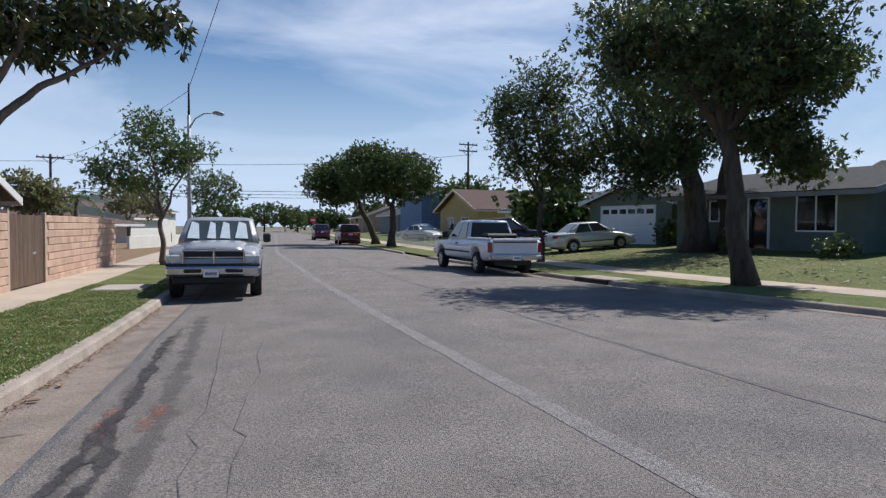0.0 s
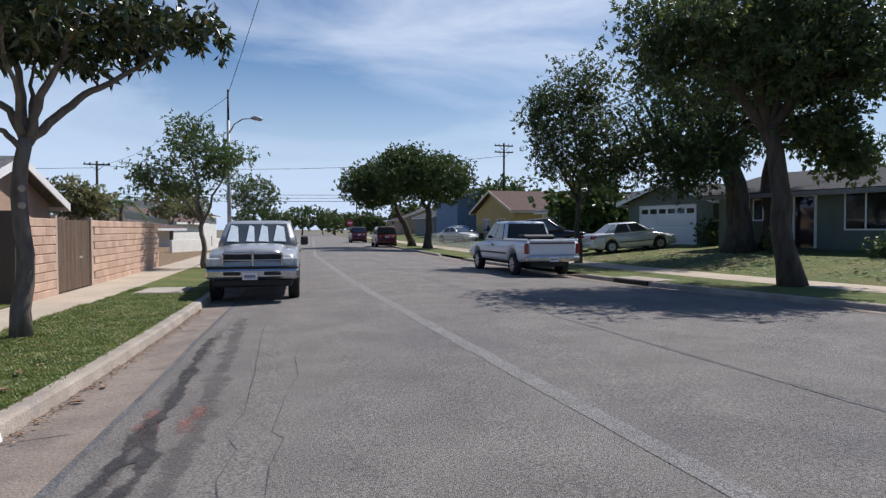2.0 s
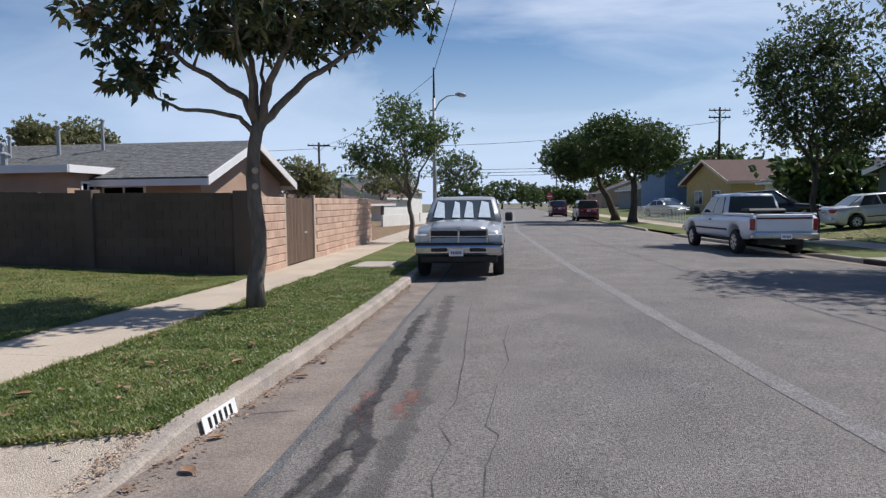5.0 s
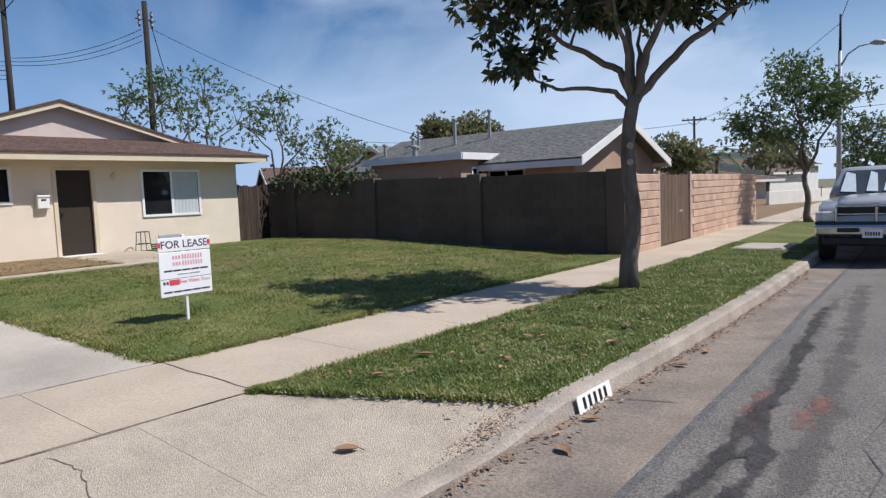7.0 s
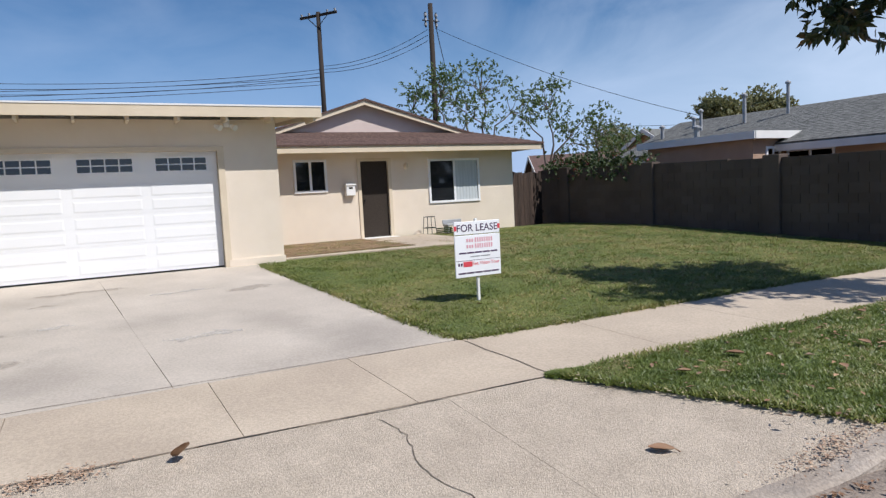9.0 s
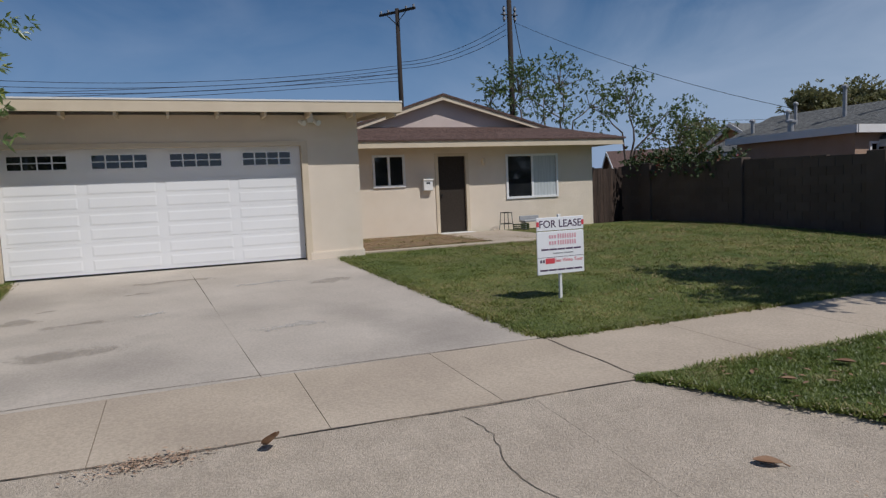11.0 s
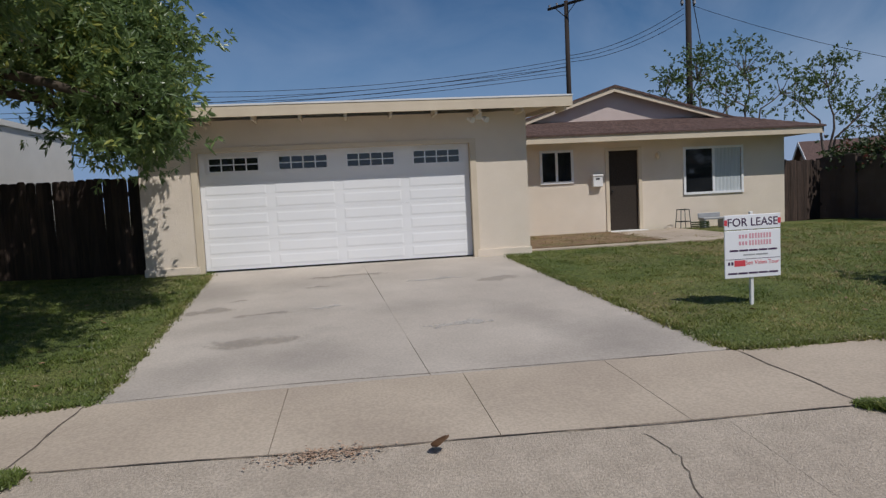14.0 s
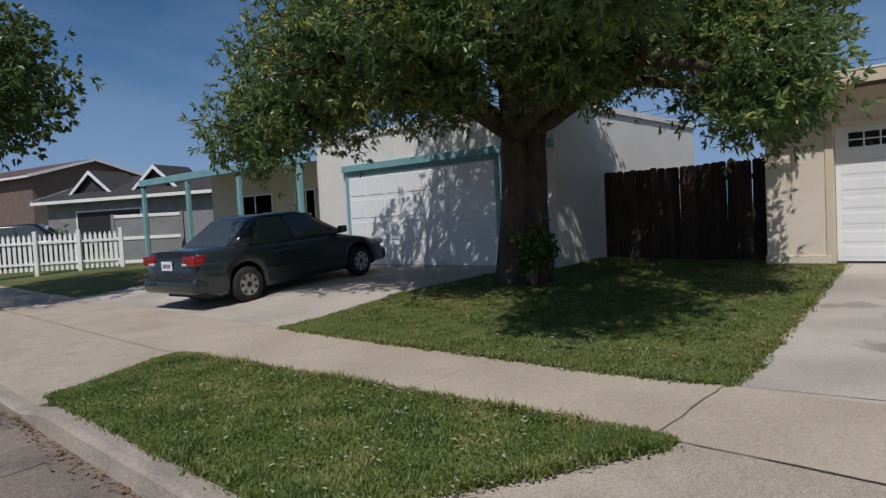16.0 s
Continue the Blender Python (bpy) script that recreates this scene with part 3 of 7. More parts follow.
GX, HX = -10.5, -14.55      # garage front, house front
# garage walls with the door's opening
for y0, y1, z0 in ((-2.9, -1.97, 0.3), (2.97, 4.0, 0.3), (-1.97, 2.97, 2.62)):
    hp("garage_wall", Form().box(GX - 0.15, GX, y0, y1, z0, 3.13), STUCCO)
hp("garage_wall", Form().box(-17.5, GX - 0.15, 3.85, 4.0, 0.3, 3.13), STUCCO)
hp("garage_wall", Form().box(-17.5, GX - 0.15, -2.9, -2.75, 0.3, 3.13), STUCCO)
hp("plinth", Form().box(GX, GX + 0.03, 2.99, 4.02, 0.3, 0.6), STUCCO, label="stained stucco footing")
hp("plinth", Form().box(GX, GX + 0.03, -2.92, -1.99, 0.3, 0.6), STUCCO, label="stained stucco footing")
for a in ((-2.03, -1.92, 0.4, 2.66), (2.92, 3.03, 0.4, 2.66), (-1.92, 2.92, 2.58, 2.66)):
    hp("door_jamb", Form().box(GX - 0.1, GX + 0.02, *a), TRIM_CREAM)
# sectional door: four rows, pressed panels, lights in the top row
gd = hp("garage_door", Form().box(-10.70, -10.66, -1.92, 2.92, 0.50, 2.6), WHITE_DOOR, label="white sectional garage door with small-paned top lights")
PW = 4.84 / 4
for r in range(4):
    z0, z1 = 0.50 + 0.522 * r, 0.50 + 0.522 * (r + 1) - 0.003
    sec = hp("door_section", Form().box(-10.665, -10.64, -1.92, 2.92, z0, z1), WHITE_DOOR, gd)
    for c in range(4):
        y0, y1 = -1.92 + PW * c + 0.075, -1.92 + PW * (c + 1) - 0.075
        if r < 3:
            for h0, h1 in ((z0 + 0.05, z0 + 0.235), (z0 + 0.29, z1 - 0.045)):
                q = Form().rings([[(-10.638, y0, h0), (-10.638, y1, h0), (-10.638, y1, h1), (-10.638, y0, h1)],
                                  [(-10.6345, y0 + 0.03, h0 + 0.025), (-10.6345, y1 - 0.03, h0 + 0.025), (-10.6345, y1 - 0.03, h1 - 0.025), (-10.6345, y0 + 0.03, h1 - 0.025)]])
                hp("panel", q, WHITE_DOOR, gd)
        else:
            fr = hp("light_frame", Form().box(-10.64, -10.622, y0 + 0.07, y1 - 0.07, z0 + 0.15, z1 - 0.07), WHITE_DOOR, gd)
            for i in range(4):
                for j in range(2):
                    w, h = (y1 - y0 - 0.20) / 4, (z1 - z0 - 0.28) / 2
                    a, b = y0 + 0.10 + w * i, z0 + 0.18 + h * j
                    hp("pane", Form().box(-10.625, -10.619, a + 0.012, a + w - 0.012, b + 0.010, b + h - 0.010), DARK_PANE, gd)
# garage roof: low slope, fascia, rafter tails
hp("garage_roof", Form().slab([(-9.98, -3.5, 3.330), (-9.98, 4.7, 3.330), (-18, 4.7, 3.750), (-18, -3.5, 3.750)], 0.10), TRIM_CREAM, label="low roof with a tan gravel edge")
hp("soffit", Form().slab([(-10.0, -3.45, 3.220), (-10.0, 4.65, 3.220), (-17.9, 4.65, 3.630), (-17.9, -3.45, 3.630)], 0.02), TRIM_CREAM)
hp("fascia", Form().box(-9.98, -9.94, -3.52, 4.72, 3.120, 3.300), TRIM_CREAM)
hp("drip_edge", Form().box(-9.985, -9.93, -3.53, 4.73, 3.302, 3.330), WHITE_PAINT)
hp("fascia", Form().prism([(-9.985, 3.120), (-9.985, 3.320), (-15.0, 3.600), (-15.0, 3.400)], "y", 4.70, 4.74), TRIM_CREAM)
for i in range(11):
    y = -3.2 + 0.78 * i
    hp("rafter_tail", Form().prism([(-9.985, 3.060), (-9.985, 3.170), (-10.5, 3.205), (-10.5, 3.060)], "y", y - 0.022, y + 0.022), TRIM_CREAM)
fl = hp("flood_light", Form().box(-10.46, -10.36, 3.050, 3.150, 2.990, 3.110), WHITE_PAINT, label="small twin flood light under the eave")
hp("lamp_head", Form().tube([(-10.38, 2.9, 3.010), (-10.28, 2.970, 2.960)], [0.035, 0.055], 10), WHITE_PAINT, fl)
hp("lamp_head", Form().tube([(-10.38, 3.170, 3.010), (-10.28, 3.230, 2.960)], [0.035, 0.055], 10), WHITE_PAINT, fl)

# front wall with openings
DOOR_Y0, DOOR_Y1, W1, W2 = 7.19, 8.06, (5.43, 6.30, 1.78, 2.62), (9.24, 10.9, 1.34, 2.57)
for y0, y1, z0, z1 in ((4.0, W1[0], 0.3, 3.0), (W1[0], W1[1], 0.3, W1[2]), (W1[0], W1[1], W1[3], 3.0), (W1[1], DOOR_Y0, 0.3, 3.0), (DOOR_Y0, DOOR_Y1, 2.58, 3.0), (DOOR_Y0, DOOR_Y1, 0.3, 0.50),
                       (DOOR_Y1, W2[0], 0.3, 3.0), (W2[0], W2[1], 0.3, W2[2]), (W2[0], W2[1], W2[3], 3.0), (W2[1], 12.08, 0.3, 3.0)):
    hp("front_wall", Form().box(HX - 0.15, HX, y0, y1, z0, z1), STUCCO)
hp("side_wall", Form().box(-24, HX - 0.15, 11.93, 12.08, 0.3, 3.0), STUCCO)
hp("back_wall", Form().box(-24.15, -24, -2.9, 12.08, 0.3, 3.0), STUCCO)


def on_front(u, z, out):
    return house_inv @ Vector((HX + out, u, z))


window_unit(house, *W1, on_front, "white vinyl slider with dark glass")
window_unit(house, *W2, on_front, "wide white vinyl slider with a pale blind", curtain=True)
dr = hp("front_door", Form().box(HX - 0.10, HX - 0.055, DOOR_Y0 + 0.04, DOOR_Y1 - 0.04, 0.53, 2.55), DOOR_BROWN, label="dark brown security screen door")
hp("door_knob", Form().tube([(HX - 0.055, 7.33, 1.52), (HX - 0.01, 7.33, 1.52)], 0.03, 10), IRON, dr)
hp("kick_plate", Form().box(HX - 0.055, HX - 0.05, DOOR_Y0 + 0.1, DOOR_Y1 - 0.1, 0.6, 0.85), DOOR_BROWN, dr)
for a in ((DOOR_Y0 - 0.05, DOOR_Y0 + 0.04, 0.5, 2.63), (DOOR_Y1 - 0.04, DOOR_Y1 + 0.05, 0.5, 2.63), (DOOR_Y0 + 0.04, DOOR_Y1 - 0.04, 2.55, 2.63)):
    hp("door_frame", Form().box(HX - 0.1, HX + 0.025, *a), TRIM_CREAM)
hp("threshold", Form().box(HX - 0.05, HX + 0.35, DOOR_Y0 - 0.05, DOOR_Y1 + 0.05, 0.42, 0.52), WHITE_PAINT)
sc = hp("porch_light", Form().box(HX, HX + 0.05, 8.49, 8.57, 2.36, 2.44), TRIM_CREAM, label="small cream wall lantern")
hp("lantern", Form().tube([(HX + 0.1, 8.53, 2.30), (HX + 0.1, 8.53, 2.36), (HX + 0.1, 8.53, 2.45), (HX + 0.1, 8.53, 2.49)], [0.03, 0.055, 0.05, 0.01], 8), TRIM_CREAM, sc)
# lower hip roof, made of courses of shingles
EX, EZ = -13.93, 2.94
hp("fascia", Form().box(EX - 0.04, EX, 4.0, 12.75, 2.75, 2.91), TRIM_CREAM)
hp("fascia", Form().box(-24.5, EX, 12.71, 12.75, 2.78, 2.92), TRIM_CREAM)
hp("soffit", Form().box(-24.5, EX - 0.04, 4.02, 12.71, 2.80, 2.83), TRIM_CREAM)


def course_roof(y0, y1, x0, z0, x1, z1, y1b, n, mat, tabs=0.33):
    """Overlapping shingle courses on a slope from the eave (x0, z0) to (x1, z1); the far end runs from y1 to y1b."""
    made = []
    for i in range(n):
        a, b = i / n, (i + 1.25) / n
        b = min(b, 1.0)
        xa, za, xb, zb = x0 + (x1 - x0) * a, z0 + (z1 - z0) * a + 0.014, x0 + (x1 - x0) * b, z0 + (z1 - z0) * b + 0.003
        ye = y1 + (y1b - y1) * a
        made.append(Form().slab([(xa, y0, za), (xa, ye, za), (xb, ye, zb), (xb, y0, zb)], 0.012))
    return made


hp("roof_slope", Form().slab([(EX + 0.03, 4.0, EZ), (EX + 0.03, 12.8, EZ), (-15.6, 11.2, 3.42), (-15.6, 4.0, 3.42)], 0.03), SHINGLE_BROWN)
for q in course_roof(4.0, 12.8, EX + 0.03, EZ, -15.6, 3.42, 11.2, 12, SHINGLE_BROWN):
    hp("shingle_course", q, SHINGLE_BROWN)
hp("roof_slope", Form().slab([(EX + 0.03, 12.8, EZ), (-24.5, 12.8, EZ), (-24.5, 11.2, 3.42), (-15.6, 11.2, 3.42)], 0.03), SHINGLE_BROWN)
# gable above
PK = (7.80, 4.30)
hp("gable_wall", Form().prism([(5.0, 3.38), (11.2, 3.38), (PK[0], PK[1] - 0.1)], "x", -15.75, -15.6), GABLE_PINK, label="pinkish stucco gable")
for y0, z0 in ((11.25, 3.34), (4.7, 3.28)):
    hp("bargeboard", Form().add([Vector(p) for x in (-15.42, -15.37) for p in ((x, PK[0], PK[1]), (x, y0, z0), (x, y0, z0 - 0.13), (x, PK[0], PK[1] - 0.15))],
                                [(0, 3, 2, 1), (4, 5, 6, 7), (0, 1, 5, 4), (1, 2, 6, 5), (2, 3, 7, 6), (3, 0, 4, 7)]), TRIM_CREAM)
    hp("roof_slope", Form().slab([(-15.34, PK[0], PK[1] + 0.03), (-24.5, PK[0], PK[1] + 0.03), (-24.5, y0, z0 + 0.03), (-15.34, y0, z0 + 0.03)], 0.06), SHINGLE_BROWN)
for y, z in ((5.15, 3.55), (5.6, 3.62)):
    vt = hp("roof_vent", Form().tube([(-16.3, y, 3.3), (-16.3, y, z + 0.22)], 0.05, 10), GALVANISED)
    hp("vent_cap", Form().tube([(-16.3, y, z + 0.2), (-16.3, y, z + 0.3), (-16.3, y, z + 0.36)], [0.09, 0.09, 0.03], 10), GALVANISED, vt)
hp("roof_vent", Form().tube([(-14.3, 4.35, 2.95), (-14.3, 4.35, 3.12), (-14.2, 4.35, 3.2)], 0.05, 8), TRIM_CREAM)
# wall mailbox
mb = thing("mailbox", "white metal mailbox fixed beside the front door", "mailbox", (HX + 0.01, 6.89, 1.66))
part("body", Form().soft_box(0, 0.12, -0.13, 0.13, 0, 0.28, 0.015), WHITE_PAINT, mb)
part("lid", Form().soft_box(-0.002, 0.14, -0.14, 0.14, 0.26, 0.31, 0.01), WHITE_PAINT, mb)
part("emblem", Form().box(0.121, 0.125, -0.05, 0.05, 0.18, 0.22), IRON, mb, "small dark emblem")

# dirt bed and footpath before the house
whole("planting_bed", sheet(steps(4.05, 7.4, 0.3), lambda y: HX, lambda y: -11.2 - 0.1 * (y - 4) - 0.03 * math.sin(y * 5), zl, 6, 0.03, 0.1), SOIL, "bare dry planting bed beside the garage", "soil", "structure")
fp = whole("garden_path", sheet(steps(3.3, 8.9, 0.3), lambda y: -10.98 - 0.02 * (y - 3.3) - (max(0, y - 7.35) * 2.4 if y > 7.35 else 0), lambda y: -10.72 + 0.02 * (y - 3.3) - (max(0, y - 7.9) * 1.2 if y > 7.9 else 0), zl, 2, 0.035, 0.1), CONCRETE, "narrow concrete garden path", "path", "structure")
part("slab", sheet(steps(7.1, 8.9, 0.3), lambda y: HX + 0.3, lambda y: -11.0 - max(0, y - 7.6) * 1.6, zl, 3, 0.032, 0.1), CONCRETE, fp)

# ---- block wall, brick wall and gate ----
wall = thing("block_wall", "brown block garden wall with raised pilasters", "wall", (-9, 14.15, 0.25), kind="structure")
WM = wall.matrix_world.inverted()


def wp(name, form, mat, parent=wall, label=""):
    form.v = [tuple(WM @ Vector(p)) for p in form.v]
    return part(name, form, mat, parent, label)


def wall_top(x):
    return 2.02 + float(np.interp(x, (-16, -3.4), (0.16, -0.04)))


wp("core", Form().prism([(-16.0, 0.1), (-3.45, 0.1), (-3.45, wall_top(-3.45) - 0.02), (-16.0, wall_top(-16) - 0.02)], "y", 14.10, 14.26), BLOCK_BROWN)
PIL = (-14.6, -11.1, -7.45, -3.75)
for x in PIL:
    wp("pilaster", Form().soft_box(x - 0.2, x + 0.2, 14.02, 14.34, 0.1, wall_top(x) + 0.05, 0.01), BLOCK_BROWN)
for r in range(10):
    z0 = 0.22 + 0.2 * r
    x = -16.0 + (0.2 if r % 2 else 0)
    while x < -3.65:
        zt = min(z0 + 0.194, wall_top(x) - 0.004)
        if zt - z0 > 0.04 and not any(abs(x + 0.2 - p) < 0.22 for p in PIL):
            wp("block", Form().box(x + 0.003, x + 0.394, 14.088, 14.2, z0, zt), BLOCK_BROWN)
        x += 0.4
bw = thing("brick_wall", "pink slump-block wall with a brown wooden gate beside the pavement", "wall", (-3.4, 15, 0.2), kind="structure")
BM = bw.matrix_world.inverted()


def wall_x(y):
    return xl(y) - 3.33


GATE = (16.1, 18.55)


def bp_(name, form, mat, parent=bw, label=""):
    form.v = [tuple(BM @ Vector(p)) for p in form.v]
    return part(name, form, mat, parent, label)


for y0, y1 in ((14.05, GATE[0] - 0.1), (GATE[1] + 0.1, 27.1)):
    bp_("core", Form().rings([[(wall_x(y), y, 0.1), (wall_x(y), y, 1.90), (wall_x(y) - 0.14, y, 1.90), (wall_x(y) - 0.14, y, 0.1)] for y in steps(y0, y1, 1.0)]), MORTAR)
    for r in range(9):
        z0, k = 0.16 + 0.195 * r, 0
        y = y0 + (0.2 if r % 2 else 0)
        while y < y1 - 0.08:
            e = min(y + 0.39, y1)
            bp_("block", Form().soft_box(wall_x(y) - 0.1, wall_x(y) + 0.018 + 0.008 * random.random(), y + 0.010, e - 0.008, z0 + 0.008, min(z0 + 0.188, 1.905), 0.012), BLOCK_PINK)
            y += 0.4
gate = thing("wooden_gate", "tall brown wooden driveway gate, closed, in the brick wall", "gate", (wall_x(17.3), 17.3, 0.2))
GM = gate.matrix_world.inverted()


def gp(name, form, mat, parent=gate, label=""):
    form.v = [tuple(GM @ Vector(p)) for p in form.v]
    return part(name, form, mat, parent, label)


for i in range(18):
    y = GATE[0] + (GATE[1] - GATE[0]) * i / 18
    gp("board", Form().box(wall_x(y) - 0.06, wall_x(y) - 0.03 + 0.006 * (i % 2), y + 0.004, y + 0.132, 0.22, 1.9 - 0.006 * (i % 3)), WOOD_GATE)
for z in (0.45, 1.6):
    gp("rail", Form().rings([[(wall_x(y) - 0.1, y, z), (wall_x(y) - 0.06, y, z), (wall_x(y) - 0.06, y, z + 0.1), (wall_x(y) - 0.1, y, z + 0.1)] for y in GATE]), WOOD_GATE)
for y in (GATE[0] - 0.06, GATE[1] + 0.05):
    gp("post", Form().box(wall_x(y) - 0.08, wall_x(y) + 0.03, y - 0.05, y + 0.05, 0.1, 1.98), MORTAR)
gp("latch", Form().box(wall_x(17.9) - 0.028, wall_x(17.9) - 0.012, 17.75, 17.95, 0.95, 1.0), GALVANISED)


# ---- board fences ----
def board_fence(name, label, p0, p1, z0, top, mat, ragged=0.03, dog=True):
    fence = thing(name, label, "fence", (*p0, z0))
    d = Vector((p1[0] - p0[0], p1[1] - p0[1], 0))
    n = int(d.length / 0.145)
    u = d.normalized()
    rot = Matrix.Rotation(math.atan2(u.y, u.x), 4, "Z")
    for i in range(n):
        h = top - z0 - random.random() * ragged
        w = 0.1475
        prof = [(0, 0), (w, 0), (w, h - 0.03), (w - 0.03, h), (0.03, h), (0, h - 0.03)] if dog else [(0, 0), (w, 0), (w, h), (0, h)]
        q = Form().prism(prof, "y", -0.01 + 0.006 * (i % 2), 0.01 + 0.006 * (i % 2))
        b = part("board", q, mat, fence)
        b.matrix_local = rot @ Matrix.Translation((i * 0.145, 0, 0)) @ Matrix.Rotation(radians(random.uniform(-0.5, 0.5)), 4, "Y")
    for z in (0.35, top - z0 - 0.35):
        part("rail", Form().box(0, d.length, 0.018, 0.06, z, z + 0.09), mat, fence).matrix_local = rot
    return fence


board_fence("side_fence", "weathered dark wooden board fence beside the garage", (-11.2, -6.15), (-11.0, -2.93), 0.42, 2.25, WOOD_FENCE)
board_fence("yard_fence", "weathered reddish board fence beside the house", (-14.9, 12.1), (-15.6, 14.0), 0.45, 2.15, WOOD_FENCE, 0.06)


# ---- trees ----
def leaf_mesh(name, centres, spread, per, length, width, mat, seed, droop=0.4):
    """Small folded leaves in tufts at the tips round the given twig ends."""
    rng = np.random.default_rng(seed)
    tuft = 6
    tips = max(1, per // tuft)
    c = np.repeat(np.array(centres), tips, axis=0)
    out = rng.normal(size=(len(c), 3))
    c = c + out * np.array(spread)
    out /= np.linalg.norm(out, axis=1, keepdims=True)
    c, out = np.repeat(c, tuft, axis=0), np.repeat(out, tuft, axis=0)
    n = len(c)
    p = c + rng.normal(size=(n, 3)) * length * 0.12
    d = rng.normal(size=(n, 3)) * 0.75 + out * 0.8
    d[:, 2] -= droop
    d /= np.linalg.norm(d, axis=1, keepdims=True)
    s = np.cross(d, rng.normal(size=(n, 3)))
    s /= np.linalg.norm(s, axis=1, keepdims=True) + 1e-9
    up = np.cross(s, d)
    ln = length * rng.uniform(0.65, 1.25, (n, 1))
    wd = width * rng.uniform(0.7, 1.2, (n, 1))
    v = np.stack([p, p + d * ln * 0.5 + s * wd + up * wd * 0.35, p + d * ln, p + d * ln * 0.5 - s * wd + up * wd * 0.35], 1).reshape(-1, 3)
    me = bpy.data.meshes.new(name)
    k = np.arange(n) * 4
    me.from_pydata(v.tolist(), [], np.stack([k, k + 1, k + 2, k + 3], 1).tolist())
    me.materials.append(mat)
    me.update()
    return me


def curve_points(a, b, sag, n=6, wob=0.08, seed=0):
    a, b = Vector(a), Vector(b)
    out = []
    for i in range(n + 1):
        t = i / n
        p = a.lerp(b, t)
        p.z += sag * math.sin(math.pi * t)
        if 0 < i < n:
            w = (b - a).length * wob
            p += Vector((noise.noise((seed + t * 3, 1.5, 0)), noise.noise((seed + t * 3, 7.5, 2)), noise.noise((seed, t * 3, 4)) * 0.5)) * w
        out.append(p)
    return out


def tree(name, label, base, fork, r0, blobs, clusters, per, leaf, mat, bark, seed, spread=0.28, shell=0.45, twigs=0.5, droop=0.4, flare=1.5, category="tree", stems=(), limbs=()):
    """blobs: ellipsoids (x, y, z, rx, ry, rz, weight) of the crown in the world."""
    rng = random.Random(seed)
    ob = thing(name, label, category, base)
    inv = ob.matrix_world.inverted()
    L = lambda p: inv @ Vector(p)
    b0, fk = Vector((0, 0, -0.05)), L(fork)
    pts = curve_points(b0, fk, 0, 7, 0.06, seed)
    rad = [r0 * (1 + (flare - 1) * max(0, 1 - 5 * i / 7)) * (1 - 0.3 * i / 7) for i in range(8)]
    part("trunk", Form().tube(pts, rad, 12), bark, ob, smooth=True)
    for q, (sb, sf, sr) in enumerate(stems):
        part("trunk", Form().tube(curve_points(L(sb), L(sf), 0, 6, 0.06, seed + 9 + q), [sr * (1.25 if i == 0 else 1 - 0.06 * i) for i in range(7)], 10), bark, ob, smooth=True)
    total = sum(b[6] for b in blobs)
    ends = []
    limb_pts = []
    for q, (line, lr) in enumerate(limbs):
        lp = []
        for a, b in zip(line[:-1], line[1:]):
            lp += curve_points(L(a), L(b), 0, 4, 0.10, seed + q * 5 + len(lp))[:4]
        lp.append(L(line[-1]))
        part("limb", Form().tube(lp, [lr * (1 - 0.72 * i / (len(lp) - 1)) for i in range(len(lp))], 8), bark, ob, smooth=True)
        limb_pts += lp[3:]
    for bi, (x, y, z, rx, ry, rz, w) in enumerate(blobs):
        mid = L((x, y, z - rz * 0.25))
        if limbs:
            mid = None
        lp = mid and curve_points(fk + Vector((0, 0, -0.12)), mid, 0.16 * (mid - fk).length, 6, 0.13, seed + bi * 3)
        if lp:
            part("limb", Form().tube(lp, [max(0.02, r0 * 0.5 * (1 - 0.125 * i)) for i in range(7)], 8), bark, ob, smooth=True)
            limb_pts += lp[2:]
        for _ in range(int(clusters * w / total)):
            while True:
                v = Vector((rng.gauss(0, 1), rng.gauss(0, 1), rng.gauss(0, 1)))
                if v.length > 0.1:
                    break
            v.normalize()
            k = (shell + (1 - shell) * rng.random()) * (1 + 0.22 * noise.noise(v * 2.1 + Vector((seed, bi, 0))))
            ends.append(L((x + v.x * rx * k, y + v.y * ry * k, z + v.z * rz * k)))
    tw = Form()
    for e in ends:
        if rng.random() < twigs:
            s = min(limb_pts, key=lambda p: (p - e).length)
            tw.tube(curve_points(s, e, 0.04, 3, 0.12, seed + e.x), [r0 * 0.2, r0 * 0.13, r0 * 0.08, r0 * 0.04], 5, False)
    if tw.v:
        tagged(part("twig_mass", tw, bark, ob, smooth=True), kind="stuff")
    me = leaf_mesh("crown", [tuple(e) for e in ends], (spread, spread, spread * 0.8), per, leaf[0], leaf[1], mat, seed, droop)
    part("crown", me, mat, ob)
    return ob


def gl(x, y):
    return (x, y, zl(x, y))


def gr(x, y):
    return (x, y, zr(x, y))


def mag(r, d, z):
    """A place in the magnolia: r across the strip towards the street, d along the street."""
    return (-1.62 + 0.905 * r - 0.425 * d, 10.0 + 0.425 * r + 0.905 * d, z)


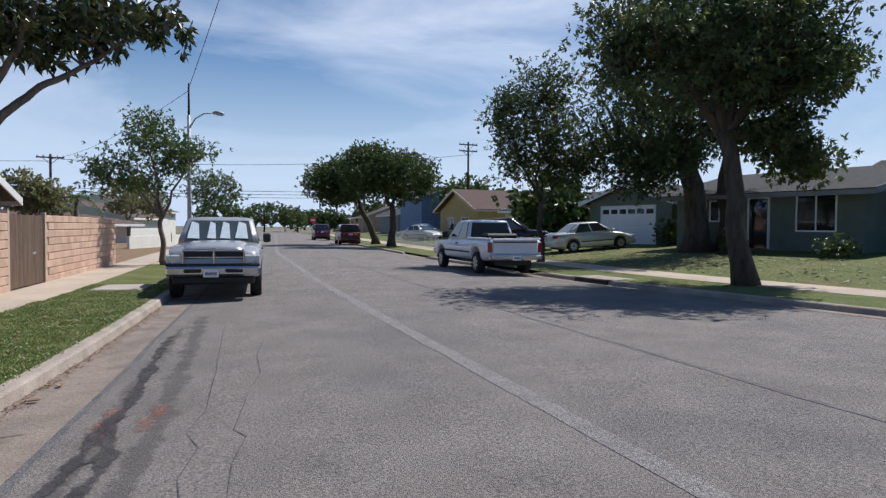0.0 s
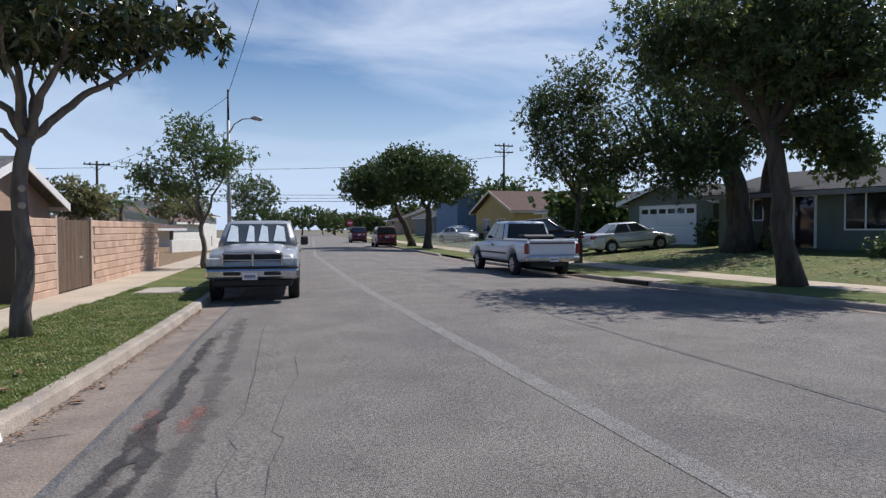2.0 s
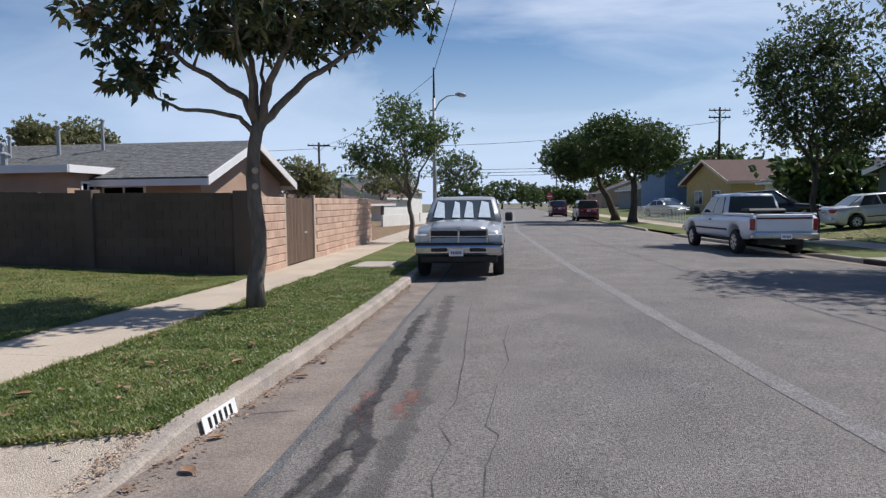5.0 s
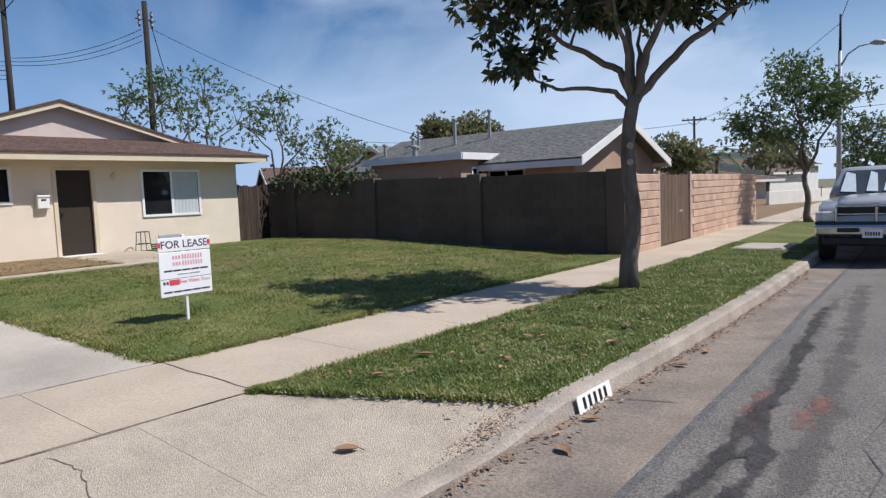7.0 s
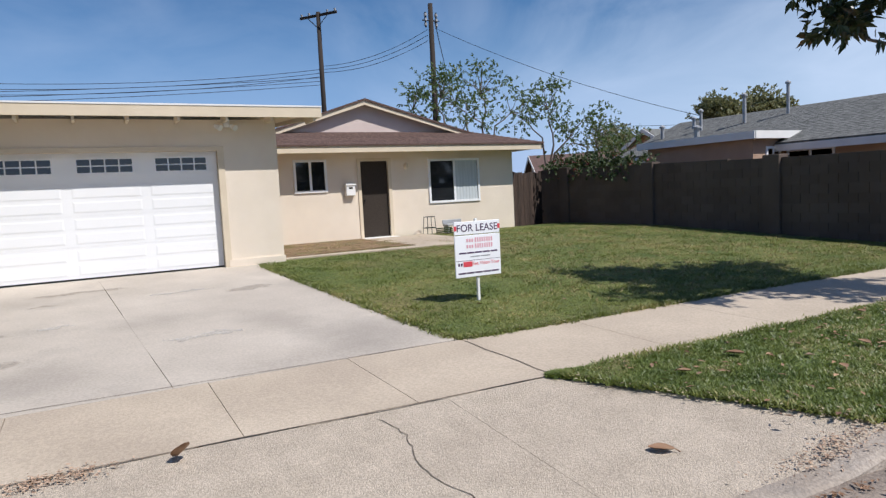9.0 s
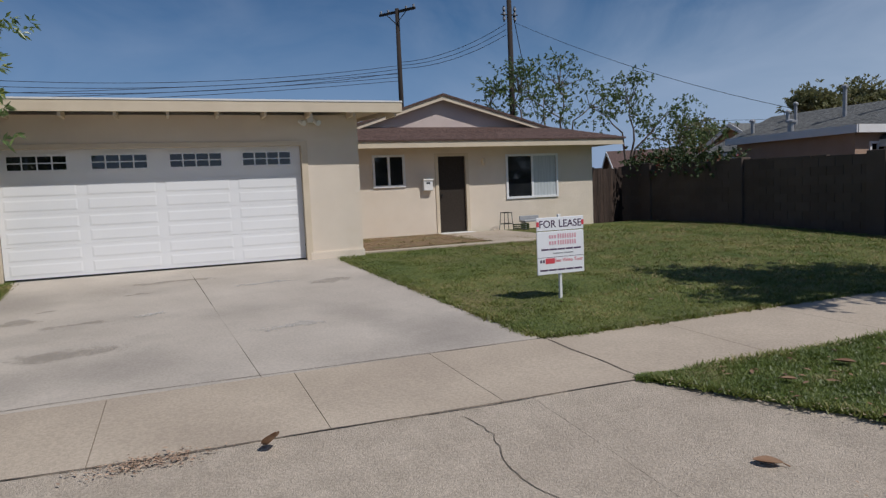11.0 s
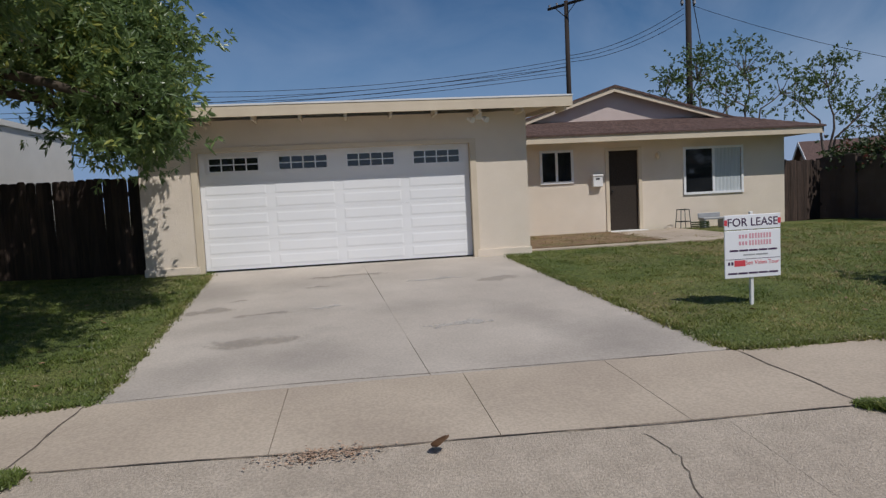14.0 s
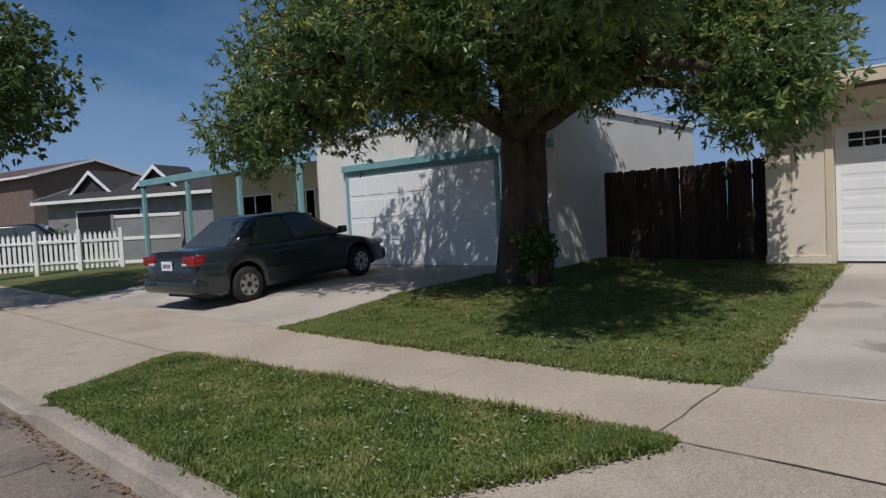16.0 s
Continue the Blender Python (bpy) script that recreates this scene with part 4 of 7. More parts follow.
magnolia = tree("magnolia_tree", "young magnolia with a grey trunk and glossy dark leaves", gl(-1.70, 10.0), (-1.58, 10.0, 2.95), 0.13,
     [(*mag(*b[:3]), *b[3:]) for b in ((0.15, 0, 5.25, 1.6, 1.6, 0.9, 2.6), (-1.2, 0, 4.5, 0.85, 0.9, 0.5, 1.0), (-1.6, 0.1, 3.55, 0.34, 0.34, 0.26, 0.45), (-1.95, -0.1, 4.35, 0.35, 0.4, 0.45, 0.4), (-0.55, -0.2, 4.1, 0.5, 0.6, 0.34, 0.6),
      (1.5, 0, 4.65, 0.8, 0.9, 0.45, 1.3), (2.4, 0.1, 4.75, 0.4, 0.4, 0.3, 0.5), (0.55, 0.1, 4.35, 0.75, 0.9, 0.45, 1.1), (0.2, 1.3, 4.5, 0.8, 0.7, 0.5, 0.8), (-0.2, -1.3, 4.5, 0.8, 0.7, 0.5, 0.8))],
     220, 36, (0.20, 0.041), LEAF_MAGNOLIA, BARK, 3, 0.14, 0.4, 0.8, flare=1.2, droop=0.55,
     limbs=[([mag(-0.05, 0, 2.8), mag(-0.22, 0, 3.0), mag(-0.6, 0, 3.08), mag(-1.05, 0, 3.1), mag(-1.35, 0.05, 3.25), mag(-1.6, 0.1, 3.5)], 0.045),
            ([mag(0, 0, 2.9), mag(-0.15, 0.05, 3.3), mag(-0.55, 0.1, 3.55), mag(-0.95, 0, 3.75), mag(-1.4, 0, 4.15), mag(-2.1, -0.1, 4.4)], 0.06),
            ([mag(0.05, 0, 2.85), mag(0.4, 0, 3.25), mag(0.75, 0, 3.6), mag(1.15, 0, 3.85), mag(1.7, 0, 4.3), mag(2.4, 0.1, 4.75)], 0.07),
            ([mag(0.02, 0, 2.9), mag(0.0, 0.1, 3.5), mag(-0.15, 0.2, 4.2), mag(-0.3, 0.3, 5.2)], 0.075),
            ([mag(0.03, 0, 2.9), mag(0.2, -0.2, 3.5), mag(0.5, -0.4, 4.2), mag(0.9, -0.5, 5.1)], 0.07),
            ([mag(0.02, 0.02, 2.95), mag(0.15, 0.5, 3.6), mag(0.25, 1.2, 4.3)], 0.05),
            ([mag(0.0, -0.03, 2.95), mag(-0.1, -0.5, 3.6), mag(-0.25, -1.3, 4.4)], 0.05)])
for z in (2.05, 1.82):
    part("pruning_scar", Form().tube([(0.06 + 0.02 * z, -0.13, z), (0.07 + 0.02 * z, -0.165, z)], [0.05, 0.03], 10), MORTAR, magnolia, "pale pruning scar")
tree("street_tree", "slender street tree with light open foliage", gl(-2.35, 26.5), (-2.45, 26.5, 2.0), 0.11,
     [(-2.7, 26.5, 4.4, 1.8, 1.7, 1.2, 2), (-4.2, 26.3, 3.6, 1.0, 1.0, 0.8, 1), (-1.4, 26.8, 4.3, 1.0, 1.0, 0.9, 1), (-2.9, 26.5, 5.2, 1.0, 1.0, 0.9, 1), (-3.0, 26.4, 3.3, 1.4, 1.3, 0.6, 0.9)],
     120, 84, (0.14, 0.030), LEAF_STREET, BARK, 11, 0.21, 0.35, 0.9)
tree("street_tree", "small rounded street tree far along the kerb", gl(-4.6, 60), (-4.6, 60, 2.4), 0.14, [(-4.6, 60, 4.6, 2.3, 2.3, 1.6, 1)], 130, 40, (0.2, 0.06), LEAF_FICUS, BARK_DARK, 12, 0.3, 0.6, 0.2)
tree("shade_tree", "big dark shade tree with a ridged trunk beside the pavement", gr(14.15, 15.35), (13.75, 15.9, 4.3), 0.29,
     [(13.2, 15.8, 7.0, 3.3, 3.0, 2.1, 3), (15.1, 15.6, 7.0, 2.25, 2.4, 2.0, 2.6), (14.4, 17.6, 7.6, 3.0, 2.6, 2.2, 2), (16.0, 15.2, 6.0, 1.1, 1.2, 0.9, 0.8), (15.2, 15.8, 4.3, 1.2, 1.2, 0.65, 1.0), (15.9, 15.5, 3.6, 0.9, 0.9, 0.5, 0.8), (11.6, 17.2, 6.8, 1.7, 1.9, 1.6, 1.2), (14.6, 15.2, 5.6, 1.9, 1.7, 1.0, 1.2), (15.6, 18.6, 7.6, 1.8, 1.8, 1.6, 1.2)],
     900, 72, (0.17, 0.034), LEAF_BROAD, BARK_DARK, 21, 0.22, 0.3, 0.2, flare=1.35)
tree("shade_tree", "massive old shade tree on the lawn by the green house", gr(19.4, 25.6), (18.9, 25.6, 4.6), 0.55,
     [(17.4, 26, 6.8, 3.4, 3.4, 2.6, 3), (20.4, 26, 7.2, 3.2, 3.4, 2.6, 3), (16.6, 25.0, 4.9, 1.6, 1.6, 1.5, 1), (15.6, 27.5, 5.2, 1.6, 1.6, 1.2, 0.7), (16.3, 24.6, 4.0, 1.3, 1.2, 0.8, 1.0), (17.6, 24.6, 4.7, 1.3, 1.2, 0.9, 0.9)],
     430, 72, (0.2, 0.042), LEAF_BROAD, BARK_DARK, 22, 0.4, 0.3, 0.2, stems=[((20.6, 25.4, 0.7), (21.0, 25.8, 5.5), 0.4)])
tree("street_tree", "upright grey-green street tree behind the white pickup", gr(12.75, 26.9), (12.75, 26.9, 2.8), 0.13,
     [(12.5, 26.9, 5.2, 2.5, 2.3, 1.9, 3), (12.7, 26.9, 7.4, 1.6, 1.6, 1.6, 1.4), (11.0, 27.2, 6.6, 0.8, 0.9, 1.3, 0.5), (14.0, 26.5, 4.2, 1.6, 1.5, 1.0, 1)],
     300, 84, (0.15, 0.032), LEAF_BROAD, BARK_DARK, 31, 0.22, 0.3, 0.6)
tree("ficus_tree", "clipped round ficus tree by the far kerb", gr(9.5, 50.5), (9.5, 50.5, 3.3), 0.3, [(10.4, 50.5, 5.5, 2.6, 2.7, 1.75, 2), (8.0, 50.5, 6.0, 2.4, 2.4, 1.8, 2)], 330, 108, (0.19, 0.06), LEAF_FICUS, BARK_DARK, 41, 0.35, 0.6, 0.1)
tree("ficus_tree", "clipped round ficus tree farther along the kerb", gr(8.9, 56), (7.6, 56, 3.6), 0.3, [(5.8, 56, 5.4, 2.7, 2.7, 1.9, 1)], 220, 108, (0.19, 0.06), LEAF_FICUS, BARK_DARK, 42, 0.35, 0.6, 0.1)
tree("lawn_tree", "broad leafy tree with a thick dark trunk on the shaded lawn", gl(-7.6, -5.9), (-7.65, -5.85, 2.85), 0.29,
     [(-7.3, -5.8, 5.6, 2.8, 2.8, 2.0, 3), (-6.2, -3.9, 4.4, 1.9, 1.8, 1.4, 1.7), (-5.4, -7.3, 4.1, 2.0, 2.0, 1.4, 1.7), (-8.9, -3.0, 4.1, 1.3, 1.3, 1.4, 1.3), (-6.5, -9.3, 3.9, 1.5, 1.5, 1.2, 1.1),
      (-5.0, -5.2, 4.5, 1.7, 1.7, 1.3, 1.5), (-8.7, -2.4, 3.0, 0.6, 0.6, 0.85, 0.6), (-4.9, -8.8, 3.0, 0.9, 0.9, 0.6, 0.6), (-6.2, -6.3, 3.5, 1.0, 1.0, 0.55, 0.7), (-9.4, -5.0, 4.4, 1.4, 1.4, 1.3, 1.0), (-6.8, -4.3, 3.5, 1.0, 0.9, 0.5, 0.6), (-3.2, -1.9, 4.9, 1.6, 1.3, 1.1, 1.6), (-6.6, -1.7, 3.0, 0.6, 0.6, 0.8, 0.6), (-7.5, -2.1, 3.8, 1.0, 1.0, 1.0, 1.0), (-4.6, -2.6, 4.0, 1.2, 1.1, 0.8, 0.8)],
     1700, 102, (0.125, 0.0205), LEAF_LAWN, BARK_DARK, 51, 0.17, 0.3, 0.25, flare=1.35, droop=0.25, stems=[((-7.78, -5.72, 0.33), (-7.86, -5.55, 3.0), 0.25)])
tree("street_tree", "dark rounded street tree by the kerb", gl(-2.1, -14.6), (-2.1, -14.6, 2.6), 0.15, [(-2.2, -14.6, 4.5, 1.9, 1.9, 1.5, 1), (-2.5, -17.4, 5.0, 2.5, 2.4, 1.7, 1.5)], 340, 60, (0.17, 0.042), LEAF_FICUS, BARK_DARK, 61, 0.28, 0.5, 0.2)
for i, (x, y, h, r) in enumerate(((-24, 17.0, 6.3, 1.4), (-23.5, 20.4, 5.6, 1.5), (-23, 14.4, 5.9, 1.2), (-22.5, 22.6, 4.4, 1.2))):
    tree("yard_tree", "thin tree with sparse leaves behind the house", (x, y, 0.4), (x + 0.2, y, 2.2), 0.12,
         [(x, y, h, r, r, 1.3, 2), (x + 0.6, y + 1.2, h - 1.0, r, r, 0.9, 1), (x - 0.5, y - 1.1, h - 0.5, r * 0.8, r * 0.8, 1.0, 1)], 36, 54, (0.16, 0.036), LEAF_STREET, BARK, 70 + i, 0.24, 0.5, 1.0)
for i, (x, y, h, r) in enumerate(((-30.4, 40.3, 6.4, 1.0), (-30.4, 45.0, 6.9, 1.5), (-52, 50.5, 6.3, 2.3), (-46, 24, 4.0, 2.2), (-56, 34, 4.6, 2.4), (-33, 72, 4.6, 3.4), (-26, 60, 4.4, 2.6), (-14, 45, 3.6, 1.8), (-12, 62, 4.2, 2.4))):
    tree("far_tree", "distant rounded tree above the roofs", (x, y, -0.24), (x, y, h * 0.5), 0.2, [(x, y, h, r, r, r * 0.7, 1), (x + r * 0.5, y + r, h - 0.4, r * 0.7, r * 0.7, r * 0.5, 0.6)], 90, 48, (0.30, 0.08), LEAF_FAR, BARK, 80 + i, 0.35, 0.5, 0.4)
for i, (x, y, h, r) in enumerate(((-6, 170, 4.5, 6), (2, 185, 4.0, 5), (-16, 160, 4.2, 5), (9, 150, 3.2, 3), (16, 120, 4.0, 4), (22, 75, 4.5, 3), (19.5, 44, 2.9, 2.2))):
    tree("far_tree", "distant dark tree at the end of the street", (x, y, -0.24), (x, y, h * 0.5), 0.25, [(x, y, h, r, r, h * 0.62, 1), (x + r, y, h * 0.8, r * 0.7, r * 0.7, h * 0.5, 0.7)], 130, 40, (0.6, 0.2), LEAF_FICUS, BARK_DARK, 100 + i, 0.6, 0.5, 0.1)


def palm(at, h, seed):
    ob = thing("palm_tree", "distant palm with drooping fronds", "palm", at)
    part("trunk", Form().tube([(0, 0, 0), (0.05, 0, h * 0.5), (0, 0.05, h)], [0.22, 0.17, 0.15], 8), BARK, ob, smooth=True)
    rng = random.Random(seed)
    for i in range(16):
        a, up = 2 * math.pi * i / 16 + rng.random() * 0.3, rng.uniform(-0.3, 1.1)
        q = Form()
        u = Vector((math.cos(a), math.sin(a), 0))
        w = Vector((-u.y, u.x, 0))
        for k in range(14):
            t = k / 14
            p = Vector((0, 0, h)) + u * (2.0 * t) + Vector((0, 0, up * 1.6 * t - 1.7 * t * t))
            for sgn in (-1, 1):
                e = p + w * sgn * 0.5 * (1 - t * 0.6) + u * 0.25 - Vector((0, 0, 0.2))
                q.add([p, p + u * 0.1, e], [(0, 1, 2)])
        part("frond", q, LEAF_STREET, ob)


for i, (x, y, h) in enumerate(((-14.5, 52, 3.6), (-12.5, 50, 3.9), (-30, 110, 6.0), (-22, 120, 6.2))):
    palm((x, y, -0.2), h, i)


# ---- vehicles ----
def paint(name, c, rough=0.3, metal=0.25):
    return surface(name, c, tuple(v * 1.08 for v in c), 1.5, rough, coat=0.6, metal=metal)


PAINT_SILVER, PAINT_WHITE, PAINT_GREEN = paint("silver_paint", (0.37, 0.37, 0.365)), paint("white_car_paint", (0.66, 0.68, 0.72), 0.35, 0.0), paint("dark_green_paint", (0.028, 0.036, 0.04), 0.22)
PAINT_MAROON, PAINT_BLACK, PAINT_SEDAN = paint("maroon_paint", (0.10, 0.018, 0.02)), paint("black_paint", (0.015, 0.015, 0.017), 0.22), paint("silver_sedan_paint", (0.56, 0.57, 0.56))
CAR_GLASS = surface("car_glass", (0.045, 0.055, 0.055), (0.07, 0.08, 0.08), 1.0, 0.03, spec=0.9)
RUBBER = surface("tyre_rubber", (0.018, 0.018, 0.018), (0.028, 0.027, 0.026), 8.0, 0.85, 0.2, 60.0)
ALLOY = surface("alloy_rim", (0.50, 0.50, 0.50), (0.58, 0.58, 0.58), 6.0, 0.3, metal=0.8)
CHROME = surface("chrome", (0.48, 0.48, 0.485), (0.55, 0.55, 0.555), 3.0, 0.16, metal=0.95)
BLACK_PLASTIC = surface("black_plastic", (0.02, 0.02, 0.021), (0.03, 0.03, 0.031), 6.0, 0.6)
LENS_CLEAR = surface("headlight_lens", (0.55, 0.56, 0.55), (0.66, 0.67, 0.66), 9.0, 0.12, spec=0.8)
LENS_RED = surface("tail_lens", (0.20, 0.008, 0.008), (0.30, 0.014, 0.014), 9.0, 0.15, spec=0.8)
SHADE_SILVER = surface("sunshade_foil", (0.62, 0.70, 0.70), (0.78, 0.84, 0.84), 7.0, 0.35, metal=0.3)


def settle(ob, ground, wb, turn):
    """Stands a vehicle on the ground under its axles."""
    u = Vector((math.cos(radians(turn)), math.sin(radians(turn)), 0))
    p = Vector((ob.location.x, ob.location.y, 0))
    a, b = p + u * wb[0], p + u * wb[1]
    za, zb = ground(a.x, a.y), ground(b.x, b.y)
    k = (0 - wb[0]) / (wb[1] - wb[0])
    ob.matrix_world = Matrix.Translation((p.x, p.y, za + (zb - za) * k)) @ pose(0, 0, 0, 0, 0, turn) @ Matrix.Rotation(-math.atan2(zb - za, wb[1] - wb[0]), 4, "Y")


def wheel(parent, x, y, r, w, side, rim_mat):
    wh = part("wheel", Form().tube([(x, y - w / 2 * 0.9, r), (x, y + w / 2 * 0.9, r)], r * 0.6, 20), BLACK_PLASTIC, parent)
    n, rows = 28, []
    for yy, rr in ((-0.5, 0.62), (-0.5, 0.9), (-0.36, 1.0), (0.36, 1.0), (0.5, 0.9), (0.5, 0.62)):
        rows.append([(x + r * rr * math.cos(2 * math.pi * k / n), y + w * yy, r + r * rr * math.sin(2 * math.pi * k / n)) for k in range(n)])
    part("tyre", Form().rings(rows, True, False), RUBBER, wh, smooth=True)
    q = Form()
    yo = y + side * w * 0.42
    q.tube([(x, yo - side * 0.03, r), (x, yo, r)], [0.10 * r / 0.3, 0.07 * r / 0.3], 12)
    for k in range(7):
        a = 2 * math.pi * k / 7
        c, s = math.cos(a), math.sin(a)
        q.box(0.05, r * 0.60, -0.02, 0.02, -0.035, 0.035, Matrix.Translation((x, yo, r)) @ Matrix(((c, 0, -s, 0), (0, 1, 0, 0), (s, 0, c, 0), (0, 0, 0, 1))))
    q.tube([(x, yo - side * 0.10, r), (x, yo - side * 0.09, r)], r * 0.6, 20)
    ring = [[(x + r * k * math.cos(2 * math.pi * i / 24), yo + side * o, r + r * k * math.sin(2 * math.pi * i / 24)) for i in range(24)] for k, o in ((0.57, -0.05), (0.57, 0.01), (0.64, 0.01), (0.64, -0.05))]
    q.rings(ring, True, False)
    part("rim", q, rim_mat, wh)


def shell(top, sill, half, arches, ends, step=0.06):
    """Lower body: top(x), half(x) with wheel arches cut from below."""
    rows = []
    xs = steps(ends[0], ends[1], step)
    for x in xs:
        zt, hw, zb = top(x), half(x), sill(x)
        for ax, ar, az in arches:
            if abs(x - ax) < ar:
                zb = max(zb, az + math.sqrt(ar * ar - (x - ax) ** 2))
        zb = min(zb, zt - 0.10)
        h = zt - zb
        prof = [(0.93, zb), (0.985, zb + 0.12 * h), (1.0, zb + 0.45 * h), (0.995, zb + 0.7 * h), (0.965, zt - 0.07 * min(1, h * 2)), (0.90, zt - 0.018), (0.6, zt + 0.008), (0, zt + 0.016)]
        rows.append([(x, -hw * a, z) for a, z in prof] + [(x, hw * a, z) for a, z in prof[-2::-1]])
    return Form().rings(rows)


def cabin(bot, topq, z0, z1):
    """Corners of a greenhouse: bottom (x0, x1, half), top (x0, x1, half); slightly crowned roof."""
    (a0, a1, aw), (b0, b1, bw) = bot, topq
    f = Form()
    rows = []
    for k, e, inset, lift in ((0, 0, 0, 0), (0.45, 0.45, -0.012, 0), (0.8, 0.8, -0.004, 0), (0.9, 0.89, 0.0, 0), (0.955, 0.94, 0.012, 0), (0.985, 0.97, 0.04, 0), (1.0, 0.99, 0.10, 0), (1.0, 1.0, 0.26, 0.012), (1.0, 1.0, 0.5, 0.018)):
        x0, x1, w = a0 + (b0 - a0) * e + inset * 1.2, a1 + (b1 - a1) * e - inset * 1.2, aw + (bw - aw) * e - inset
        z = z0 + (z1 - z0) * k + lift
        c = 0.10
        rows.append([(x0, -w * 0.6, z), (x0 + 0.02, -w * 0.86, z), (x0 + 0.07, -w * 0.97, z), (x0 + c + 0.05, -w, z), (x1 - c - 0.05, -w, z), (x1 - 0.09, -w * 0.97, z), (x1 - 0.03, -w * 0.86, z), (x1, -w * 0.6, z),
                     (x1, w * 0.6, z), (x1 - 0.03, w * 0.86, z), (x1 - 0.09, w * 0.97, z), (x1 - c - 0.05, w, z), (x0 + c + 0.05, w, z), (x0 + 0.07, w * 0.97, z), (x0 + 0.02, w * 0.86, z), (x0, w * 0.6, z)])
    f.rings(rows)
    return f


def pane_on(a, b, c, d, out, lift=0.008):
    """A pane through four corners, lifted along out."""
    o = Vector(out).normalized() * lift
    return Form().add([Vector(p) + o for p in (a, b, c, d)] + [Vector(p) - o * 0.5 for p in (a, b, c, d)], [(0, 1, 2, 3), (7, 6, 5, 4), (0, 4, 5, 1), (1, 5, 6, 2), (2, 6, 7, 3), (3, 7, 4, 0)])


def lerp3(bot, topq, z0, z1, u, v, side):
    """A point on a cabin's side: u along, v up."""
    x0, x1, w = (bot[i] + (topq[i] - bot[i]) * v for i in range(3))
    return (x0 + (x1 - x0) * u, side * w, z0 + (z1 - z0) * v)


def car_windows(ob, bot, topq, z0, z1, splits, front=True, rear=True, v=(0.08, 0.86)):
    for side in (-1, 1):
        for u0, u1, k0, k1 in splits:
            q = [lerp3(bot, topq, z0, z1, u0, v[0], side), lerp3(bot, topq, z0, z1, u1, v[0], side), lerp3(bot, topq, z0, z1, k1, v[1], side), lerp3(bot, topq, z0, z1, k0, v[1], side)]
            part("side_window", pane_on(*q, (0, side, 0.3), 0.022), CAR_GLASS, ob)
    for on, i, nm, sx in ((rear, 0, "rear_window", -1), (front, 1, "windscreen", 1)):
        if on:
            def at(k, s):
                x = bot[i] + (topq[i] - bot[i]) * k
                w = (bot[2] + (topq[2] - bot[2]) * k) * 0.86
                return (x, s * w, z0 + (z1 - z0) * k)
            part(nm, pane_on(at(v[0], -1), at(v[0], 1), at(v[1], 1), at(v[1], -1), (sx, 0, 0.8), 0.02), CAR_GLASS, ob)


def bars(parent, x, y0, y1, z0, z1, n, mat, thick=0.006, axis="x"):
    """Plain bars in place of characters on a plate."""
    w = (y1 - y0) / n
    for i in range(n):
        part("mark", Form().box(x - thick, x + thick, y0 + w * (i + 0.2), y0 + w * (i + 0.8), z0, z1), mat, parent)


def plate(ob, x, y, z, sx):
    p = part("number_plate", Form().box(x - 0.006, x + 0.006, y - 0.155, y + 0.155, z - 0.075, z + 0.075), SIGN_WHITE, ob)
    bars(p, x + sx * 0.006, y - 0.12, y + 0.12, z - 0.035, z + 0.03, 6, INK_DARK, 0.003)


